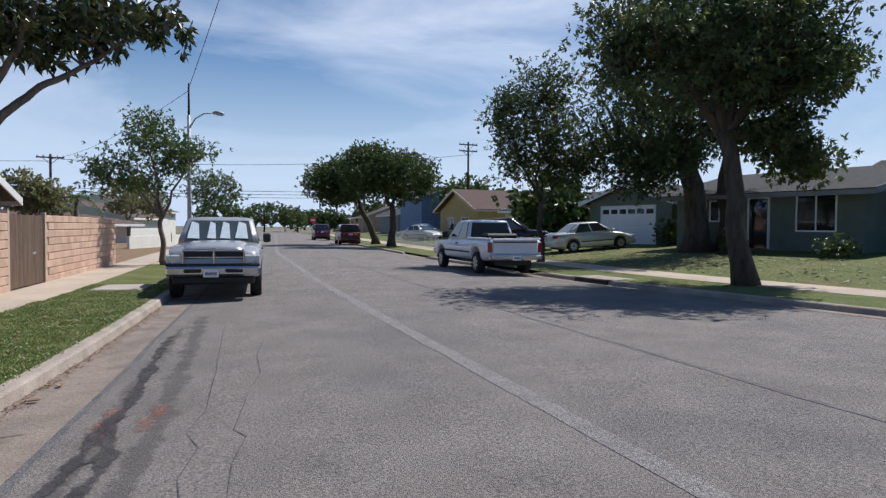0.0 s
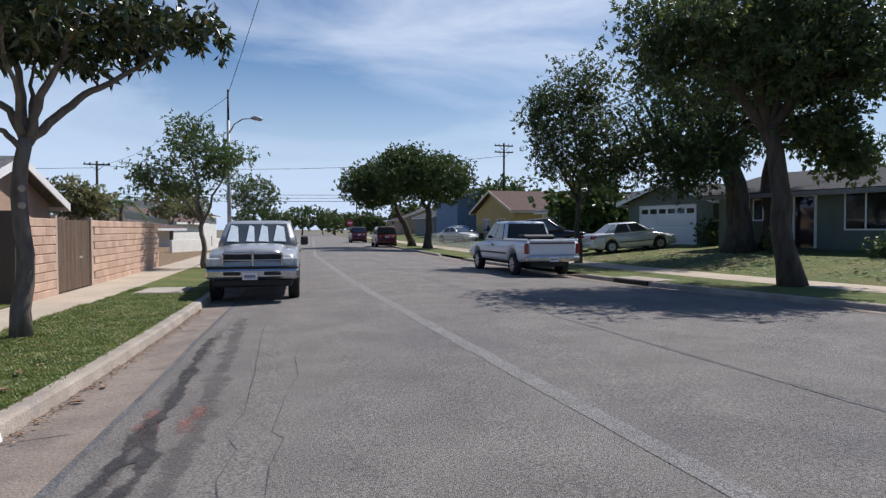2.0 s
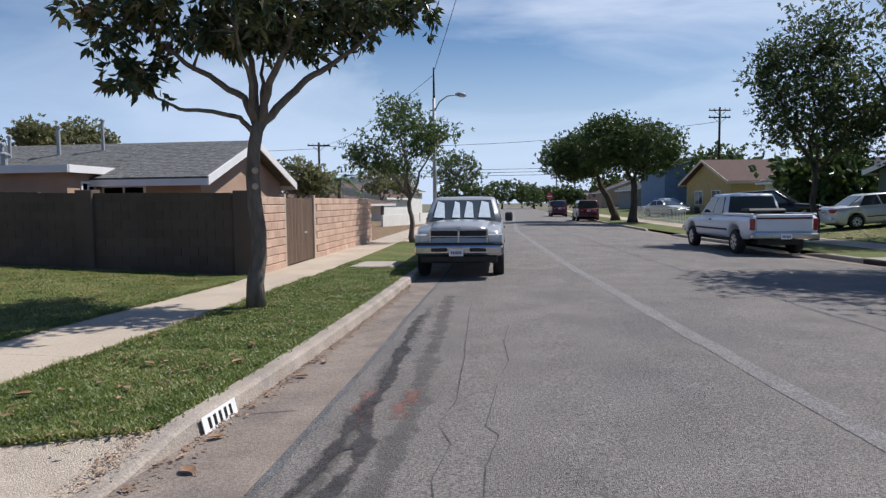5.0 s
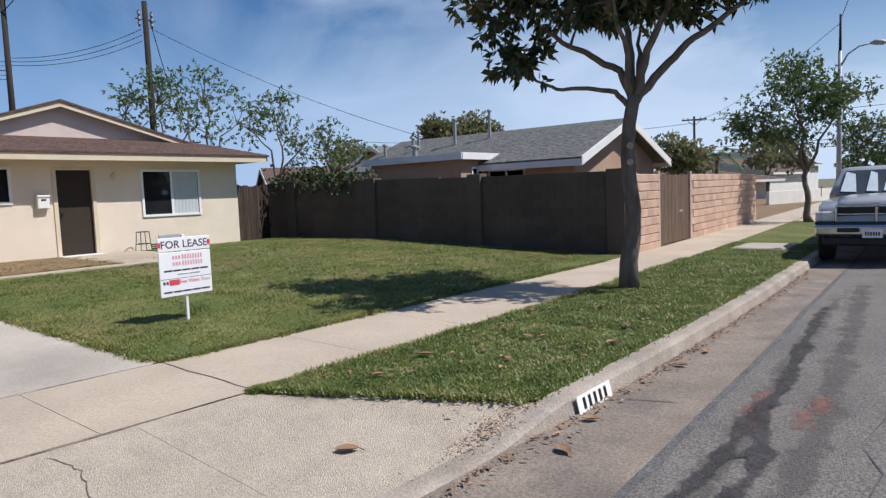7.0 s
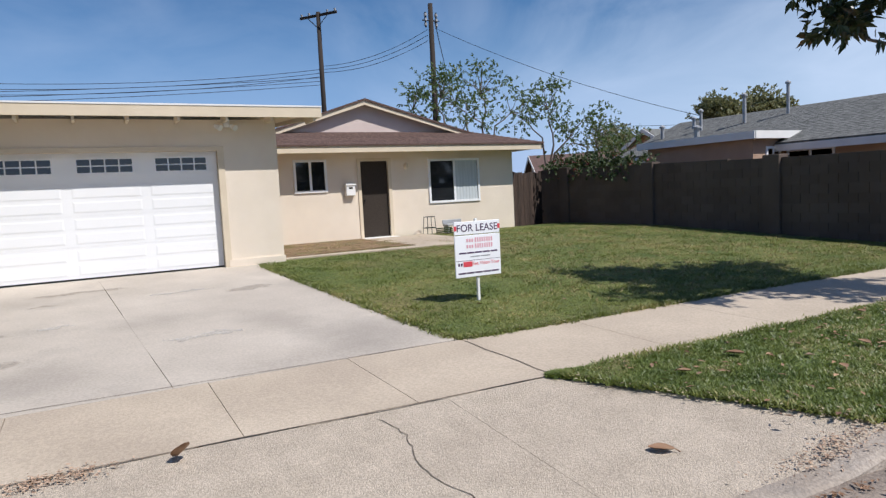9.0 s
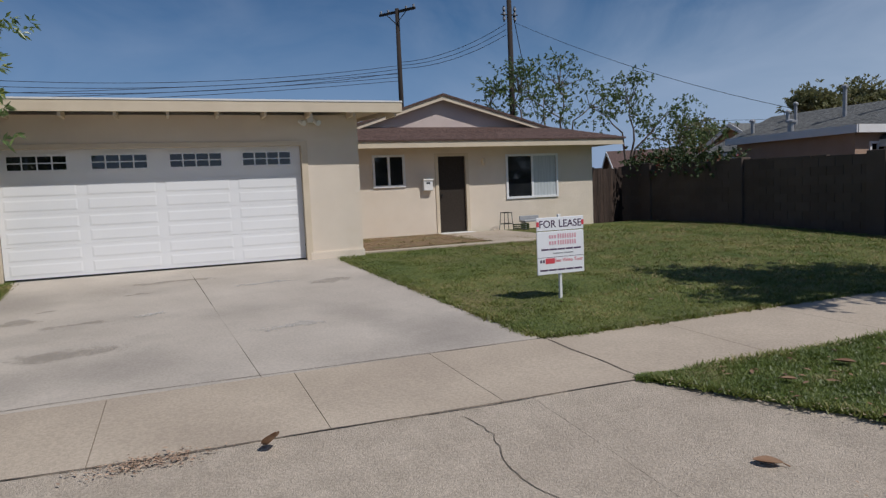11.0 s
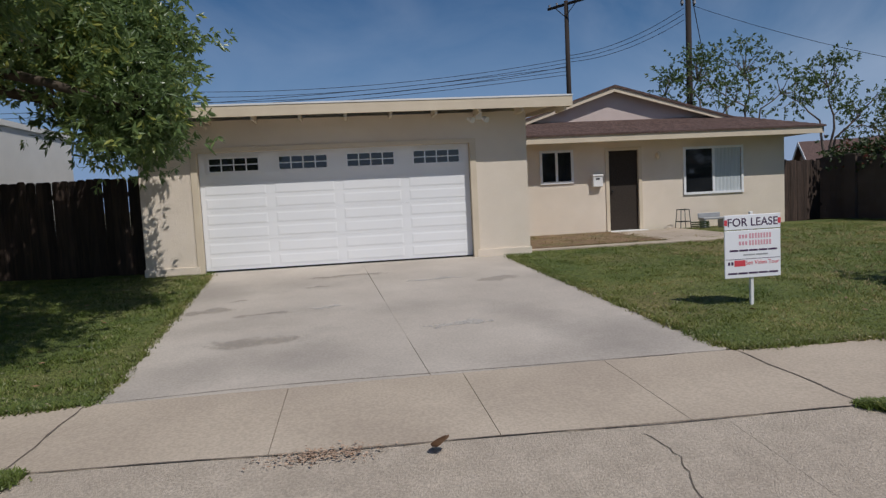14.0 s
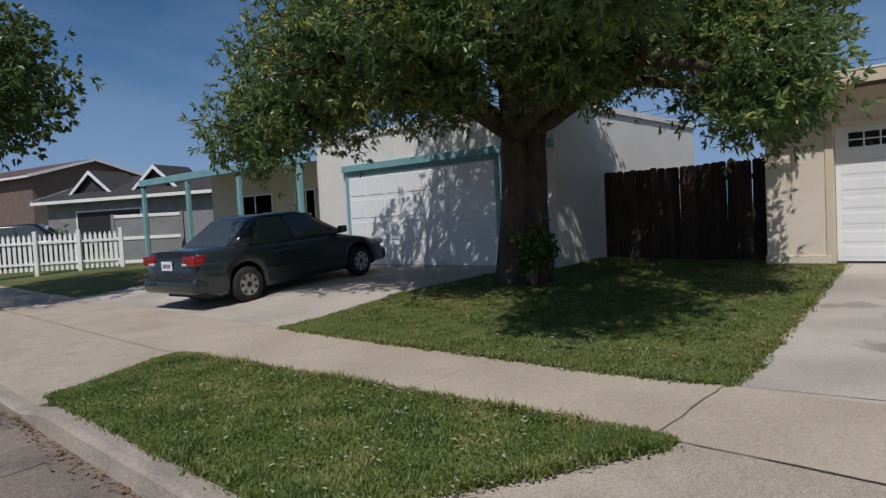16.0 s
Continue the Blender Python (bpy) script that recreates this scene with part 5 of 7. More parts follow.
def pickup(name, label, at, turn, body_paint, facing, kind, ground=road_z):
    """A long American pickup; local +x is its front."""
    ob = thing(name, label, "pickup truck", at, turn)
    L, W = 6.0, 0.99
    wb = (-1.85, 1.98)
    R = 0.385
    hood = 1.20 if kind == "a" else 1.12

    def top(x):
        return float(np.interp(x, (-3.0, -0.95, -0.9, 1.15, 1.3, 2.5, 2.92, 3.0), (1.22, 1.22, 1.22, 1.22, hood + 0.02, hood - 0.04, hood - 0.13, hood - 0.35)))

    def half(x):
        return W * float(np.interp(x, (-3.0, -2.9, 2.2, 2.75, 3.0), (0.97, 1.0, 1.0, 0.965, 0.86)))

    sill = lambda x: float(np.interp(x, (-3, -2.6, 2.5, 3.0), (0.62, 0.50, 0.48, 0.60)))
    settle(ob, ground, wb, turn)
    part("body", shell(top, sill, half, [(wb[0], 0.50, 0.42), (wb[1], 0.50, 0.42)], (-3.0, 3.0)), body_paint, ob, smooth=True)
    part("chassis", Form().box(-2.7, 2.7, -0.6, 0.6, 0.34, 0.55).box(wb[0] - 0.06, wb[0] + 0.06, -0.8, 0.8, 0.32, 0.44), BLACK_PLASTIC, ob)
    bot, tq, z0, z1 = (-0.92, 1.32, 0.93), (-0.72, 0.48, 0.76), 1.20, (1.82 if kind == "a" else 1.87)
    part("cab", cabin(bot, tq, z0, z1), body_paint, ob, smooth=True)
    car_windows(ob, bot, tq, z0, z1, ((0.05, 0.40, 0.06, 0.42), (0.44, 0.90, 0.46, 0.90)))
    part("bed_floor", Form().box(-2.9, -1.0, -0.82, 0.82, 1.222, 1.232), BLACK_PLASTIC, ob, "dark truck bed")
    for s in (-1, 1):
        part("bed_rail", Form().soft_box(-2.98, -0.97, s * 0.90 - 0.05, s * 0.90 + 0.05, 1.20, 1.27, 0.015), body_paint, ob)
        for x in wb:
            wheel(ob, x, s * 0.86, R, 0.25, s, CHROME if kind == "a" else ALLOY)
        m = part("mirror", Form().soft_box(1.0, 1.14, s * 1.02 - (0.06 if s < 0 else 0.0), s * 1.02 + (0.18 if s > 0 else 0.06) - (0.12 if s < 0 else 0), 1.22, 1.44, 0.03), BLACK_PLASTIC, ob)
        part("door_handle", Form().soft_box(0.0, 0.16, s * 1.0 - 0.02, s * 1.0 + 0.02, 1.02, 1.06, 0.008), BLACK_PLASTIC, ob)
        part("side_trim", Form().box(-1.3, 1.45, s * 0.993 - 0.012, s * 0.993 + 0.012, 0.72, 0.78), BLACK_PLASTIC, ob)
        if kind == "a":
            part("headlight", Form().soft_box(2.86, 3.0, s * 0.75 - 0.13, s * 0.75 + 0.13, 0.80, 1.0, 0.03), LENS_CLEAR, ob)
            part("indicator", Form().soft_box(2.80, 2.98, s * 0.91 - 0.05, s * 0.91 + 0.05, 0.80, 0.99, 0.02), LENS_CLEAR, ob)
            part("fog_lamp", Form().soft_box(3.06, 3.12, s * 0.42 - 0.18, s * 0.42 + 0.18, 0.62, 0.70, 0.02), BLACK_PLASTIC, ob, "dark slot in the bumper")
        part("tail_light", Form().soft_box(-3.03, -2.93, s * 0.90 - 0.07, s * 0.90 + 0.07, 0.78, 1.12, 0.02), LENS_RED, ob)
    part("front_bumper", Form().soft_box(2.88, 3.10, -0.97, 0.97, 0.54, 0.76, 0.05), CHROME, ob, "chromed steel bumper")
    part("rear_bumper", Form().soft_box(-3.16, -2.96, -0.94, 0.94, 0.52, 0.70, 0.04), CHROME, ob, "chromed step bumper")
    part("air_dam", Form().soft_box(2.75, 2.95, -0.85, 0.85, 0.36, 0.54, 0.04), BLACK_PLASTIC, ob)
    if kind == "a":
        part("bumper_strip", Form().soft_box(2.88, 3.06, -0.96, 0.96, 0.75, 0.81, 0.02), BLACK_PLASTIC, ob)
        gz0, gz1 = 0.80, 1.08
        part("grille", Form().box(2.93, 2.98, -0.60, 0.60, gz0, gz1), BLACK_PLASTIC, ob)
        gf = Form().soft_box(2.94, 3.03, -0.63, 0.63, gz1 - 0.012, gz1 + 0.03, 0.012).soft_box(2.94, 3.03, -0.63, 0.63, gz0 - 0.02, gz0 + 0.012, 0.012).soft_box(2.94, 3.03, -0.64, -0.60, gz0, gz1, 0.012).soft_box(2.94, 3.03, 0.60, 0.64, gz0, gz1, 0.012)
        gf.soft_box(2.95, 3.03, -0.028, 0.028, gz0, gz1, 0.012).soft_box(2.95, 3.02, -0.6, 0.6, 0.93, 0.958, 0.008)
        rows = []
        for x, w, z in ((1.28, 0.74, 1.235), (1.8, 0.70, 1.25), (2.4, 0.66, 1.225), (2.8, 0.63, 1.165), (2.97, 0.60, 1.10)):
            rows.append([(x, -w, z - 0.14), (x, -w + 0.03, z - 0.02), (x, -w * 0.7, z + 0.022), (x, 0, z + 0.04), (x, w * 0.7, z + 0.022), (x, w - 0.03, z - 0.02), (x, w, z - 0.14)])
        part("hood", Form().rings(rows), body_paint, ob, "raised sculpted bonnet", smooth=True)
        part("grille_surround", gf, CHROME, ob, "thin chrome grille frame with a cross")
        part("hood_emblem", Form().soft_box(2.98, 3.03, -0.05, 0.05, 1.07, 1.14, 0.012), CHROME, ob)
        for s, w in ((-0.58, 0.14), (-0.17, 0.10), (0.14, 0.12), (0.52, 0.15)):
            q = [(bot[1] + (tq[1] - bot[1]) * k + 0.035, s + dy, z0 + (z1 - z0) * k + 0.022) for k, dy in ((0.16, -w), (0.14, w), (0.72, w * 0.62), (0.80, -w * 0.55))]
            part("sunshade", pane_on(*q, (1, 0, 0.8), 0.006), SHADE_SILVER, ob, "silver folding sunshade panel")
        part("wiper", Form().tube([(1.36, -0.6, 1.24), (1.27, 0.0, 1.29)], 0.012, 6), BLACK_PLASTIC, ob)
        plate(ob, 3.115, -0.05, 0.60, 1)
    else:
        part("tailgate", Form().soft_box(-3.035, -2.98, -0.80, 0.80, 0.74, 1.24, 0.015), body_paint, ob)
        part("tailgate_trim", Form().box(-3.045, -3.03, -0.80, 0.80, 1.10, 1.15), PAINT_MAROON, ob, "dark red trim strip")
        plate(ob, -3.165, 0.0, 0.60, -1)
        part("cargo", Form().soft_box(-1.7, -1.05, -0.7, 0.5, 1.235, 1.40, 0.06), BLACK_PLASTIC, ob, "dark load in the bed")
    return ob


def sedan(name, label, at, turn, body_paint, L=4.45, W=0.85, H=1.38, suv=False, rim=None, ground=zr):
    """A saloon or a sport utility car; local +x is its front."""
    ob = thing(name, label, "car", at, turn)
    e, R = L / 2, (0.30 if not suv else 0.37)
    wb = (-e + 0.93, e - 0.86)
    belt = H * (0.65 if not suv else 0.62)
    base = 0.20 if not suv else 0.32

    def top(x):
        if suv:
            return float(np.interp(x, (-e, e * 0.42, e * 0.5, e - 0.3, e), (belt, belt, belt, belt - 0.14, belt - 0.38)))
        return float(np.interp(x, (-e, -e + 0.10, -e + 0.9, e * 0.36, e * 0.5, e - 0.35, e - 0.06, e), (belt - 0.20, belt + 0.03, belt + 0.06, belt, belt - 0.05, belt - 0.21, belt - 0.33, belt - 0.48)))

    def half(x):
        return W * float(np.interp(x, (-e, -e + 0.12, -e + 0.5, e - 0.7, e - 0.15, e), (0.80, 0.92, 1.0, 1.0, 0.88, 0.72)))

    sill = lambda x: float(np.interp(x, (-e, -e + 0.4, e - 0.5, e), (base + 0.14, base, base, base + 0.06)))
    settle(ob, ground, wb, turn)
    part("body", shell(top, sill, half, [(wb[0], R + 0.06, R + 0.01), (wb[1], R + 0.06, R + 0.01)], (-e, e), 0.05), body_paint, ob, smooth=True)
    if suv:
        bot, tq = (-e + 0.06, e * 0.5, W * 0.94), (-e + 0.30, e * 0.14, W * 0.80)
        splits = ((0.03, 0.30, 0.03, 0.30), (0.33, 0.60, 0.33, 0.62), (0.63, 0.92, 0.65, 0.92))
    else:
        bot, tq = (-e + 0.62, e * 0.50, W * 0.93), (-e + 1.38, e * 0.08, W * 0.72)
        splits = ((0.16, 0.50, 0.06, 0.46), (0.53, 0.88, 0.50, 0.93))
    part("cabin", cabin(bot, tq, belt - 0.02, H), body_paint, ob, smooth=True)
    car_windows(ob, bot, tq, belt - 0.02, H, splits, v=(0.10, 0.88))
    part("underbody", Form().box(-e + 0.3, e - 0.3, -W * 0.75, W * 0.75, 0.17, 0.3), BLACK_PLASTIC, ob)
    for s in (-1, 1):
        for x in wb:
            wheel(ob, x, s * (W - 0.10), R, 0.19 if not suv else 0.24, s, rim or ALLOY)
        part("mirror", Form().soft_box(e * 0.36, e * 0.36 + 0.14, s * (W + 0.07) - 0.09, s * (W + 0.07) + 0.09, belt + 0.0, belt + 0.13, 0.03), body_paint, ob)
        for x in (-0.55, 0.35):
            part("door_handle", Form().soft_box(x, x + 0.16, s * W - 0.012, s * W + 0.022, belt - 0.12, belt - 0.085, 0.008), body_paint, ob)
        part("side_trim", Form().box(wb[0] + R + 0.1, wb[1] - R - 0.1, s * W - 0.014, s * W + 0.014, base + 0.27, base + 0.31), BLACK_PLASTIC, ob)
        part("tail_light", Form().box(-e - 0.012, -e + 0.24, s * W * 0.72 - 0.17, s * W * 0.72 + 0.17, belt - 0.20, belt - 0.03), LENS_RED, ob, smooth=True, bevel=0.035, soft=2)
        part("reversing_light", Form().soft_box(-e - 0.018, -e + 0.03, s * W * 0.60 - 0.07, s * W * 0.60 + 0.07, belt - 0.185, belt - 0.135, 0.012), LENS_CLEAR, ob)
        part("headlight", Form().soft_box(e - 0.26, e - 0.02, s * W * 0.66 - 0.15, s * W * 0.66 + 0.15, belt - 0.37, belt - 0.25, 0.03), LENS_CLEAR, ob)
    part("rear_bumper", Form().box(-e - 0.06, -e + 0.35, -W * 0.93, W * 0.93, base + 0.08, base + 0.34), body_paint, ob, smooth=True, bevel=0.09, soft=3)
    part("front_bumper", Form().box(e - 0.3, e + 0.06, -W * 0.84, W * 0.84, base + 0.02, base + 0.29), body_paint, ob, smooth=True, bevel=0.09, soft=3)
    plate(ob, -e - 0.02, 0.0, belt - 0.18, -1)
    return ob


def rz(x, y):
    return (x, y, road_z(x, y))


pickup("pickup_truck", "silver pickup truck parked by the kerb with sunshades behind the windscreen", (0.66, 17.85, 0.03), -87.0, PAINT_SILVER, 1, "a")
pickup("pickup_truck", "white pickup truck parked by the shaded kerb, seen from behind", (9.3, 23.95, 0.05), 96.0, PAINT_WHITE, -1, "b")
sedan("parked_car", "dark green saloon car with alloy wheels parked in the driveway", (-6.25, -10.45, 0.40), 183.0, PAINT_GREEN, H=1.43, ground=lambda x, y: zl(x, y) + 0.004)
sedan("parked_car", "silver saloon car parked in the drive of the green house", (17.0, 31.2, 0.62), 0, PAINT_SEDAN, 4.3, 0.88, 1.42)
sedan("parked_car", "maroon sport utility car parked under the ficus trees", (6.75, 59.5, 0.03), 93, PAINT_MAROON, 4.7, 0.92, 1.8, True, ground=road_z)
sedan("parked_car", "dark red sport utility car parked farther along the kerb", (4.95, 77, 0.03), 93, PAINT_MAROON, 4.6, 0.9, 1.8, True, ground=road_z)
sedan("parked_car", "black sport utility car in the drive behind the picket fence", (-8.2, -30.1, 0.3), 150, PAINT_BLACK, 4.7, 0.92, 1.75, True, ground=zl)
sedan("parked_car", "dark red car parked in the side drive", (-8.6, 33.5, 0.2), 20, PAINT_MAROON, ground=lambda x, y: 0.22)
sedan("parked_car", "dark sport utility car beside the white pickup's drive", (13.8, 34.5, 0.5), -25, PAINT_BLACK, 4.8, 0.95, 1.85, True)
sedan("parked_car", "pale silver car in a far driveway", (13.6, 60, 0.5), -60, PAINT_SEDAN)
sedan("parked_car", "pale silver car beside another in a far driveway", (15.0, 66, 0.5), -60, PAINT_SEDAN)


# ---- lease sign ----
def words(text, size, mat, parent, m, label="", bold=0.0):
    """Lettering as a thin mesh; m places it, x along the line and z out of the panel."""
    cu = bpy.data.curves.new("lettering", "FONT")
    cu.body, cu.size, cu.extrude, cu.align_x, cu.offset = text, size, 0.0012, "CENTER", bold
    tmp = bpy.data.objects.new("lettering", cu)
    scene.collection.objects.link(tmp)
    me = bpy.data.meshes.new_from_object(tmp.evaluated_get(bpy.context.evaluated_depsgraph_get()))
    bpy.data.objects.remove(tmp)
    me.materials.clear()
    me.materials.append(mat)
    ob = new("lettering", me)
    ob.parent, ob.matrix_local = parent, m
    if label:
        ob["label"] = label
    return ob


sign = thing("lease_sign", "white lease sign on a single post in the lawn", "sign", (-5.1, 5.0, 0.295))
part("post", Form().soft_box(-0.018, 0.018, -0.018, 0.018, -0.2, 1.0, 0.004), WHITE_PAINT, sign)
panel = part("panel", Form().soft_box(0.02, 0.035, -0.33, 0.33, 0.28, 0.80, 0.004), SIGN_WHITE, sign)
rider = part("rider", Form().soft_box(0.02, 0.035, -0.33, 0.33, 0.81, 0.97, 0.004), SIGN_WHITE, sign)
FACE = Matrix(((0, 0, 1, 0.036), (1, 0, 0, 0), (0, 1, 0, 0), (0, 0, 0, 1)))


def on_sign(u, z):
    return Matrix.Translation((0, u, z)) @ FACE


words("FOR LEASE", 0.125, INK_DARK, rider, on_sign(0, 0.848), "dark lettering", 0.001)
for s in (-1, 1):
    part("corner_mark", Form().box(0.0355, 0.037, s * 0.315 - 0.018, s * 0.315 + 0.018, 0.86, 0.92), INK_RED, rider)


def sign_bar(u0, u1, z0, z1, mat, n=1):
    w = (u1 - u0) / n
    for i in range(n):
        part("text_bar", Form().box(0.0355, 0.0368, u0 + w * i + 0.006, u0 + w * (i + 1) - 0.006, z0, z1), mat, panel)


sign_bar(-0.17, -0.06, 0.715, 0.755, INK_PINK, 3)
sign_bar(-0.05, 0.22, 0.71, 0.765, INK_PINK, 8)
sign_bar(-0.17, -0.06, 0.64, 0.68, INK_PINK, 3)
sign_bar(-0.05, 0.22, 0.635, 0.69, INK_PINK, 8)
sign_bar(-0.28, 0.29, 0.572, 0.592, INK_DARK, 5)
sign_bar(-0.12, 0.18, 0.525, 0.54, GALVANISED, 2)
part("rule", Form().box(0.0355, 0.0365, -0.32, 0.32, 0.485, 0.49), INK_DARK, panel)
part("logo", Form().soft_box(0.0355, 0.037, -0.22, -0.09, 0.41, 0.475, 0.0005), INK_RED, panel, "rounded red logo patch")
sign_bar(-0.30, -0.225, 0.425, 0.46, INK_DARK, 2)
words("See Video Tour", 0.062, INK_RED, panel, on_sign(0.11, 0.425), "red lettering")
sign_bar(-0.30, 0.30, 0.322, 0.342, INK_DARK, 5)

# number painted on the kerb, as plain bars
kn = thing("kerb_number", "white painted number panel on the kerb face with dark marks", "kerb number", (0.0, 5.35, 0.09))
SL = Matrix.Translation((0.043, 0, -0.005)) @ Matrix.Rotation(radians(-14), 4, "Y")
part("panel", Form().box(-0.003, 0.004, -0.27, 0.27, -0.066, 0.066, SL), WHITE_PAINT, kn)
for i in range(5):
    part("mark", Form().box(0.003, 0.0065, -0.19 + 0.085 * i, -0.152 + 0.085 * i, -0.042, 0.042, SL), IRON, kn)

# small garden things by the door
st = thing("plant_stand", "empty black iron plant stand beside the door", "plant stand", (-14.15, 9.0, zl(-14.15, 9.0)))
for x, y in ((-0.12, -0.12), (-0.12, 0.12), (0.12, -0.12), (0.12, 0.12)):
    part("leg", Form().tube([(x * 1.2, y * 1.2, 0), (x, y, 0.3), (x * 0.9, y * 0.9, 0.5)], 0.009, 6), IRON, st)
for z, r in ((0.5, 0.155), (0.2, 0.16)):
    part("ring", Form().tube([(r * math.cos(a * math.pi / 8), r * math.sin(a * math.pi / 8), z) for a in range(17)], 0.009, 5), IRON, st)
bn = thing("garden_bench", "low grey metal garden seat against the house wall", "bench", (-14.1, 9.75, zl(-14.1, 9.75)), 90)
part("seat", Form().soft_box(-0.3, 0.3, -0.15, 0.15, 0.22, 0.27, 0.01), GALVANISED, bn)
for x in (-0.25, 0.25):
    part("leg", Form().soft_box(x - 0.02, x + 0.02, -0.13, 0.13, 0, 0.22, 0.005), GALVANISED, bn)
part("backrest", Form().soft_box(-0.3, 0.3, 0.13, 0.16, 0.27, 0.38, 0.008), GALVANISED, bn)
hc = thing("hose_coil", "dark green hose heaped in the grass", "hose", (-14.05, 9.4, zl(-14.05, 9.4)))
part("hose", Form().tube([(0.2 * math.cos(a * 0.5) * (1 + 0.1 * math.sin(a)), 0.22 * math.sin(a * 0.5), 0.03 + 0.004 * a) for a in range(40)], 0.016, 6), LEAF_BUSH, hc)

uc = thing("utility_cover", "pale concrete utility cover set in the grass strip", "utility cover", (-1.5, 16.9, zl(-1.5, 16.9)))
part("frame", Form().soft_box(-0.55, 0.55, -0.75, 0.75, -0.05, 0.03, 0.01), CURB_CONCRETE, uc)
part("lid", Form().soft_box(-0.45, 0.45, -0.65, 0.65, 0.0, 0.04, 0.008), CONCRETE_DRIVE, uc)
dx = xr(18.4)
dn = thing("storm_drain", "dark storm drain opening in the far kerb", "storm drain", (dx, 18.4, 0.02), 14)
# solid black block; its colour stands for the shade inside the drain
part("opening", Form().box(-0.10, 0.05, -0.75, 0.75, 0.0, 0.12), IRON, dn, "black drain mouth")
part("cover", Form().soft_box(-0.06, 0.9, -0.9, 0.9, 0.122, 0.155, 0.01), CURB_CONCRETE, dn)

# ---- street lamp, utility poles and lines ----
lampo = thing("street_lamp", "grey concrete street lamp with a curved arm", "street lamp", gl(-2.0, 30))
part("pole", Form().tube([(0, 0, 0), (0, 0, 3), (0, 0, 6.2)], [0.10, 0.085, 0.065], 10), GALVANISED, lampo, smooth=True)
part("top_pole", Form().tube([(0, 0, 6.2), (0, 0, 7.55)], [0.05, 0.035], 8), POLE_WOOD, lampo, smooth=True)
part("arm", Form().tube([(0, 0, 5.6), (0.25, 0, 6.05), (0.6, 0, 6.28), (1.05, 0, 6.33)], [0.035, 0.03, 0.028, 0.025], 8), GALVANISED, lampo, smooth=True)
part("lamp_head", Form().tube([(0.95, 0, 6.33), (1.1, 0, 6.34), (1.35, 0, 6.30), (1.45, 0, 6.28)], [0.04, 0.10, 0.10, 0.03], 10), GALVANISED, lampo, smooth=True)


def utility_pole(at, h, arms=(0.3,), turn=0.0, r=0.14):
    ob = thing("utility_pole", "dark wooden utility pole with insulators", "utility pole", at, turn)
    part("pole", Form().tube([(0, 0, 0), (0, 0, h * 0.5), (0, 0, h)], [r, r * 0.85, r * 0.7], 8), POLE_WOOD, ob, smooth=True)
    for d in arms:
        ar = part("crossarm", Form().soft_box(-1.1, 1.1, -0.05, 0.05, h - d - 0.06, h - d + 0.06, 0.01), POLE_WOOD, ob)
        for x in (-1.0, -0.55, 0.55, 1.0):
            part("insulator", Form().tube([(x, 0, h - d + 0.06), (x, 0, h - d + 0.18)], [0.05, 0.065], 6), GALVANISED, ar)
        for s in (-1, 1):
            part("brace", Form().tube([(s * 0.62, -0.06, h - d - 0.05), (0, -r * 0.75, h - d - 0.62)], 0.022, 6), IRON, ar)
    return ob


G = -0.2
utility_pole((-26, 15.7, G), 10.6, (), 0, 0.16)
utility_pole((-30, 11.6, G), 10.9, (0.15,), 35, 0.15)
for s in (-0.28, 0.28):
    iq = thing("insulator_rack", "stack of insulators bracketed to the pole", "insulator", (-26, 15.7 + s, 9.3))
    part("bracket", Form().box(-0.03, 0.03, -0.16, 0.16, 0.3, 0.34).box(-0.03, 0.03, -0.03, 0.03, 0, 0.7), IRON, iq)
    for k in range(3):
        part("spool", Form().tube([(0, 0, 0.08 + 0.22 * k), (0, 0, 0.2 + 0.22 * k)], [0.07, 0.07], 8), GALVANISED, iq)
for x, y, h, tn in ((-60, 60, 9.2, 20), (-64, 40, 8.6, 10), (-40, 78, 9.5, 0), (-19, 64.9, 8.1, 15), (20.7, 70.7, 11.2, 10), (-34, -60, 10, 30), (-27, -36, 8.5, 0), (7, 150, 14, 0), (-31, -8, 10.6, 10)):
    utility_pole((x, y, G), h, (0.3, 1.0) if h > 11 else (0.3,), tn)


def cable(a, b, sag, r=0.012):
    a, b = Vector(a), Vector(b)
    pts = [a.lerp(b, i / 14) - Vector((0, 0, sag * 4 * (i / 14) * (1 - i / 14))) for i in range(15)]
    whole("overhead_line", Form().tube(pts, r, 4), CABLE, "thin black overhead line between poles", "cable", group="overhead lines")


for dz in (0.0, 0.25, 0.5):
    cable((-26, 15.5, 8.7 + dz), (-30, 11.6, 7.8 + dz * 0.6), 0.35)
    cable((-30, 11.6, 7.6 + dz * 0.7), (-31, -8, 6.6 + dz), 0.5)
    cable((-30, 11.6, 7.2 + dz * 0.7), (-30, -30, 6.0 + dz), 0.8)
cable((-26, 15.9, 9.6), (-64, 40, 8.2), 1.2, 0.02)
cable((-26, 15.9, 9.3), (-15.5, 22, 3.9), 0.35)
cable((-2.0, 30, 7.5), (4.0, 9, 12.5), 0.25)
cable((-2.0, 30, 7.4), (-19, 64.9, 7.5), 0.6)
cable((-19, 64.9, 7.5), (20.7, 70.7, 9.6), 0.8, 0.02)
cable((-60, 60, 8.6), (-19, 64.9, 7.3), 0.8, 0.02)
for dz in (0, 0.7, 1.4):
    cable((-60, 152, 8 + dz), (80, 150, 9 + dz), 0.6, 0.05)


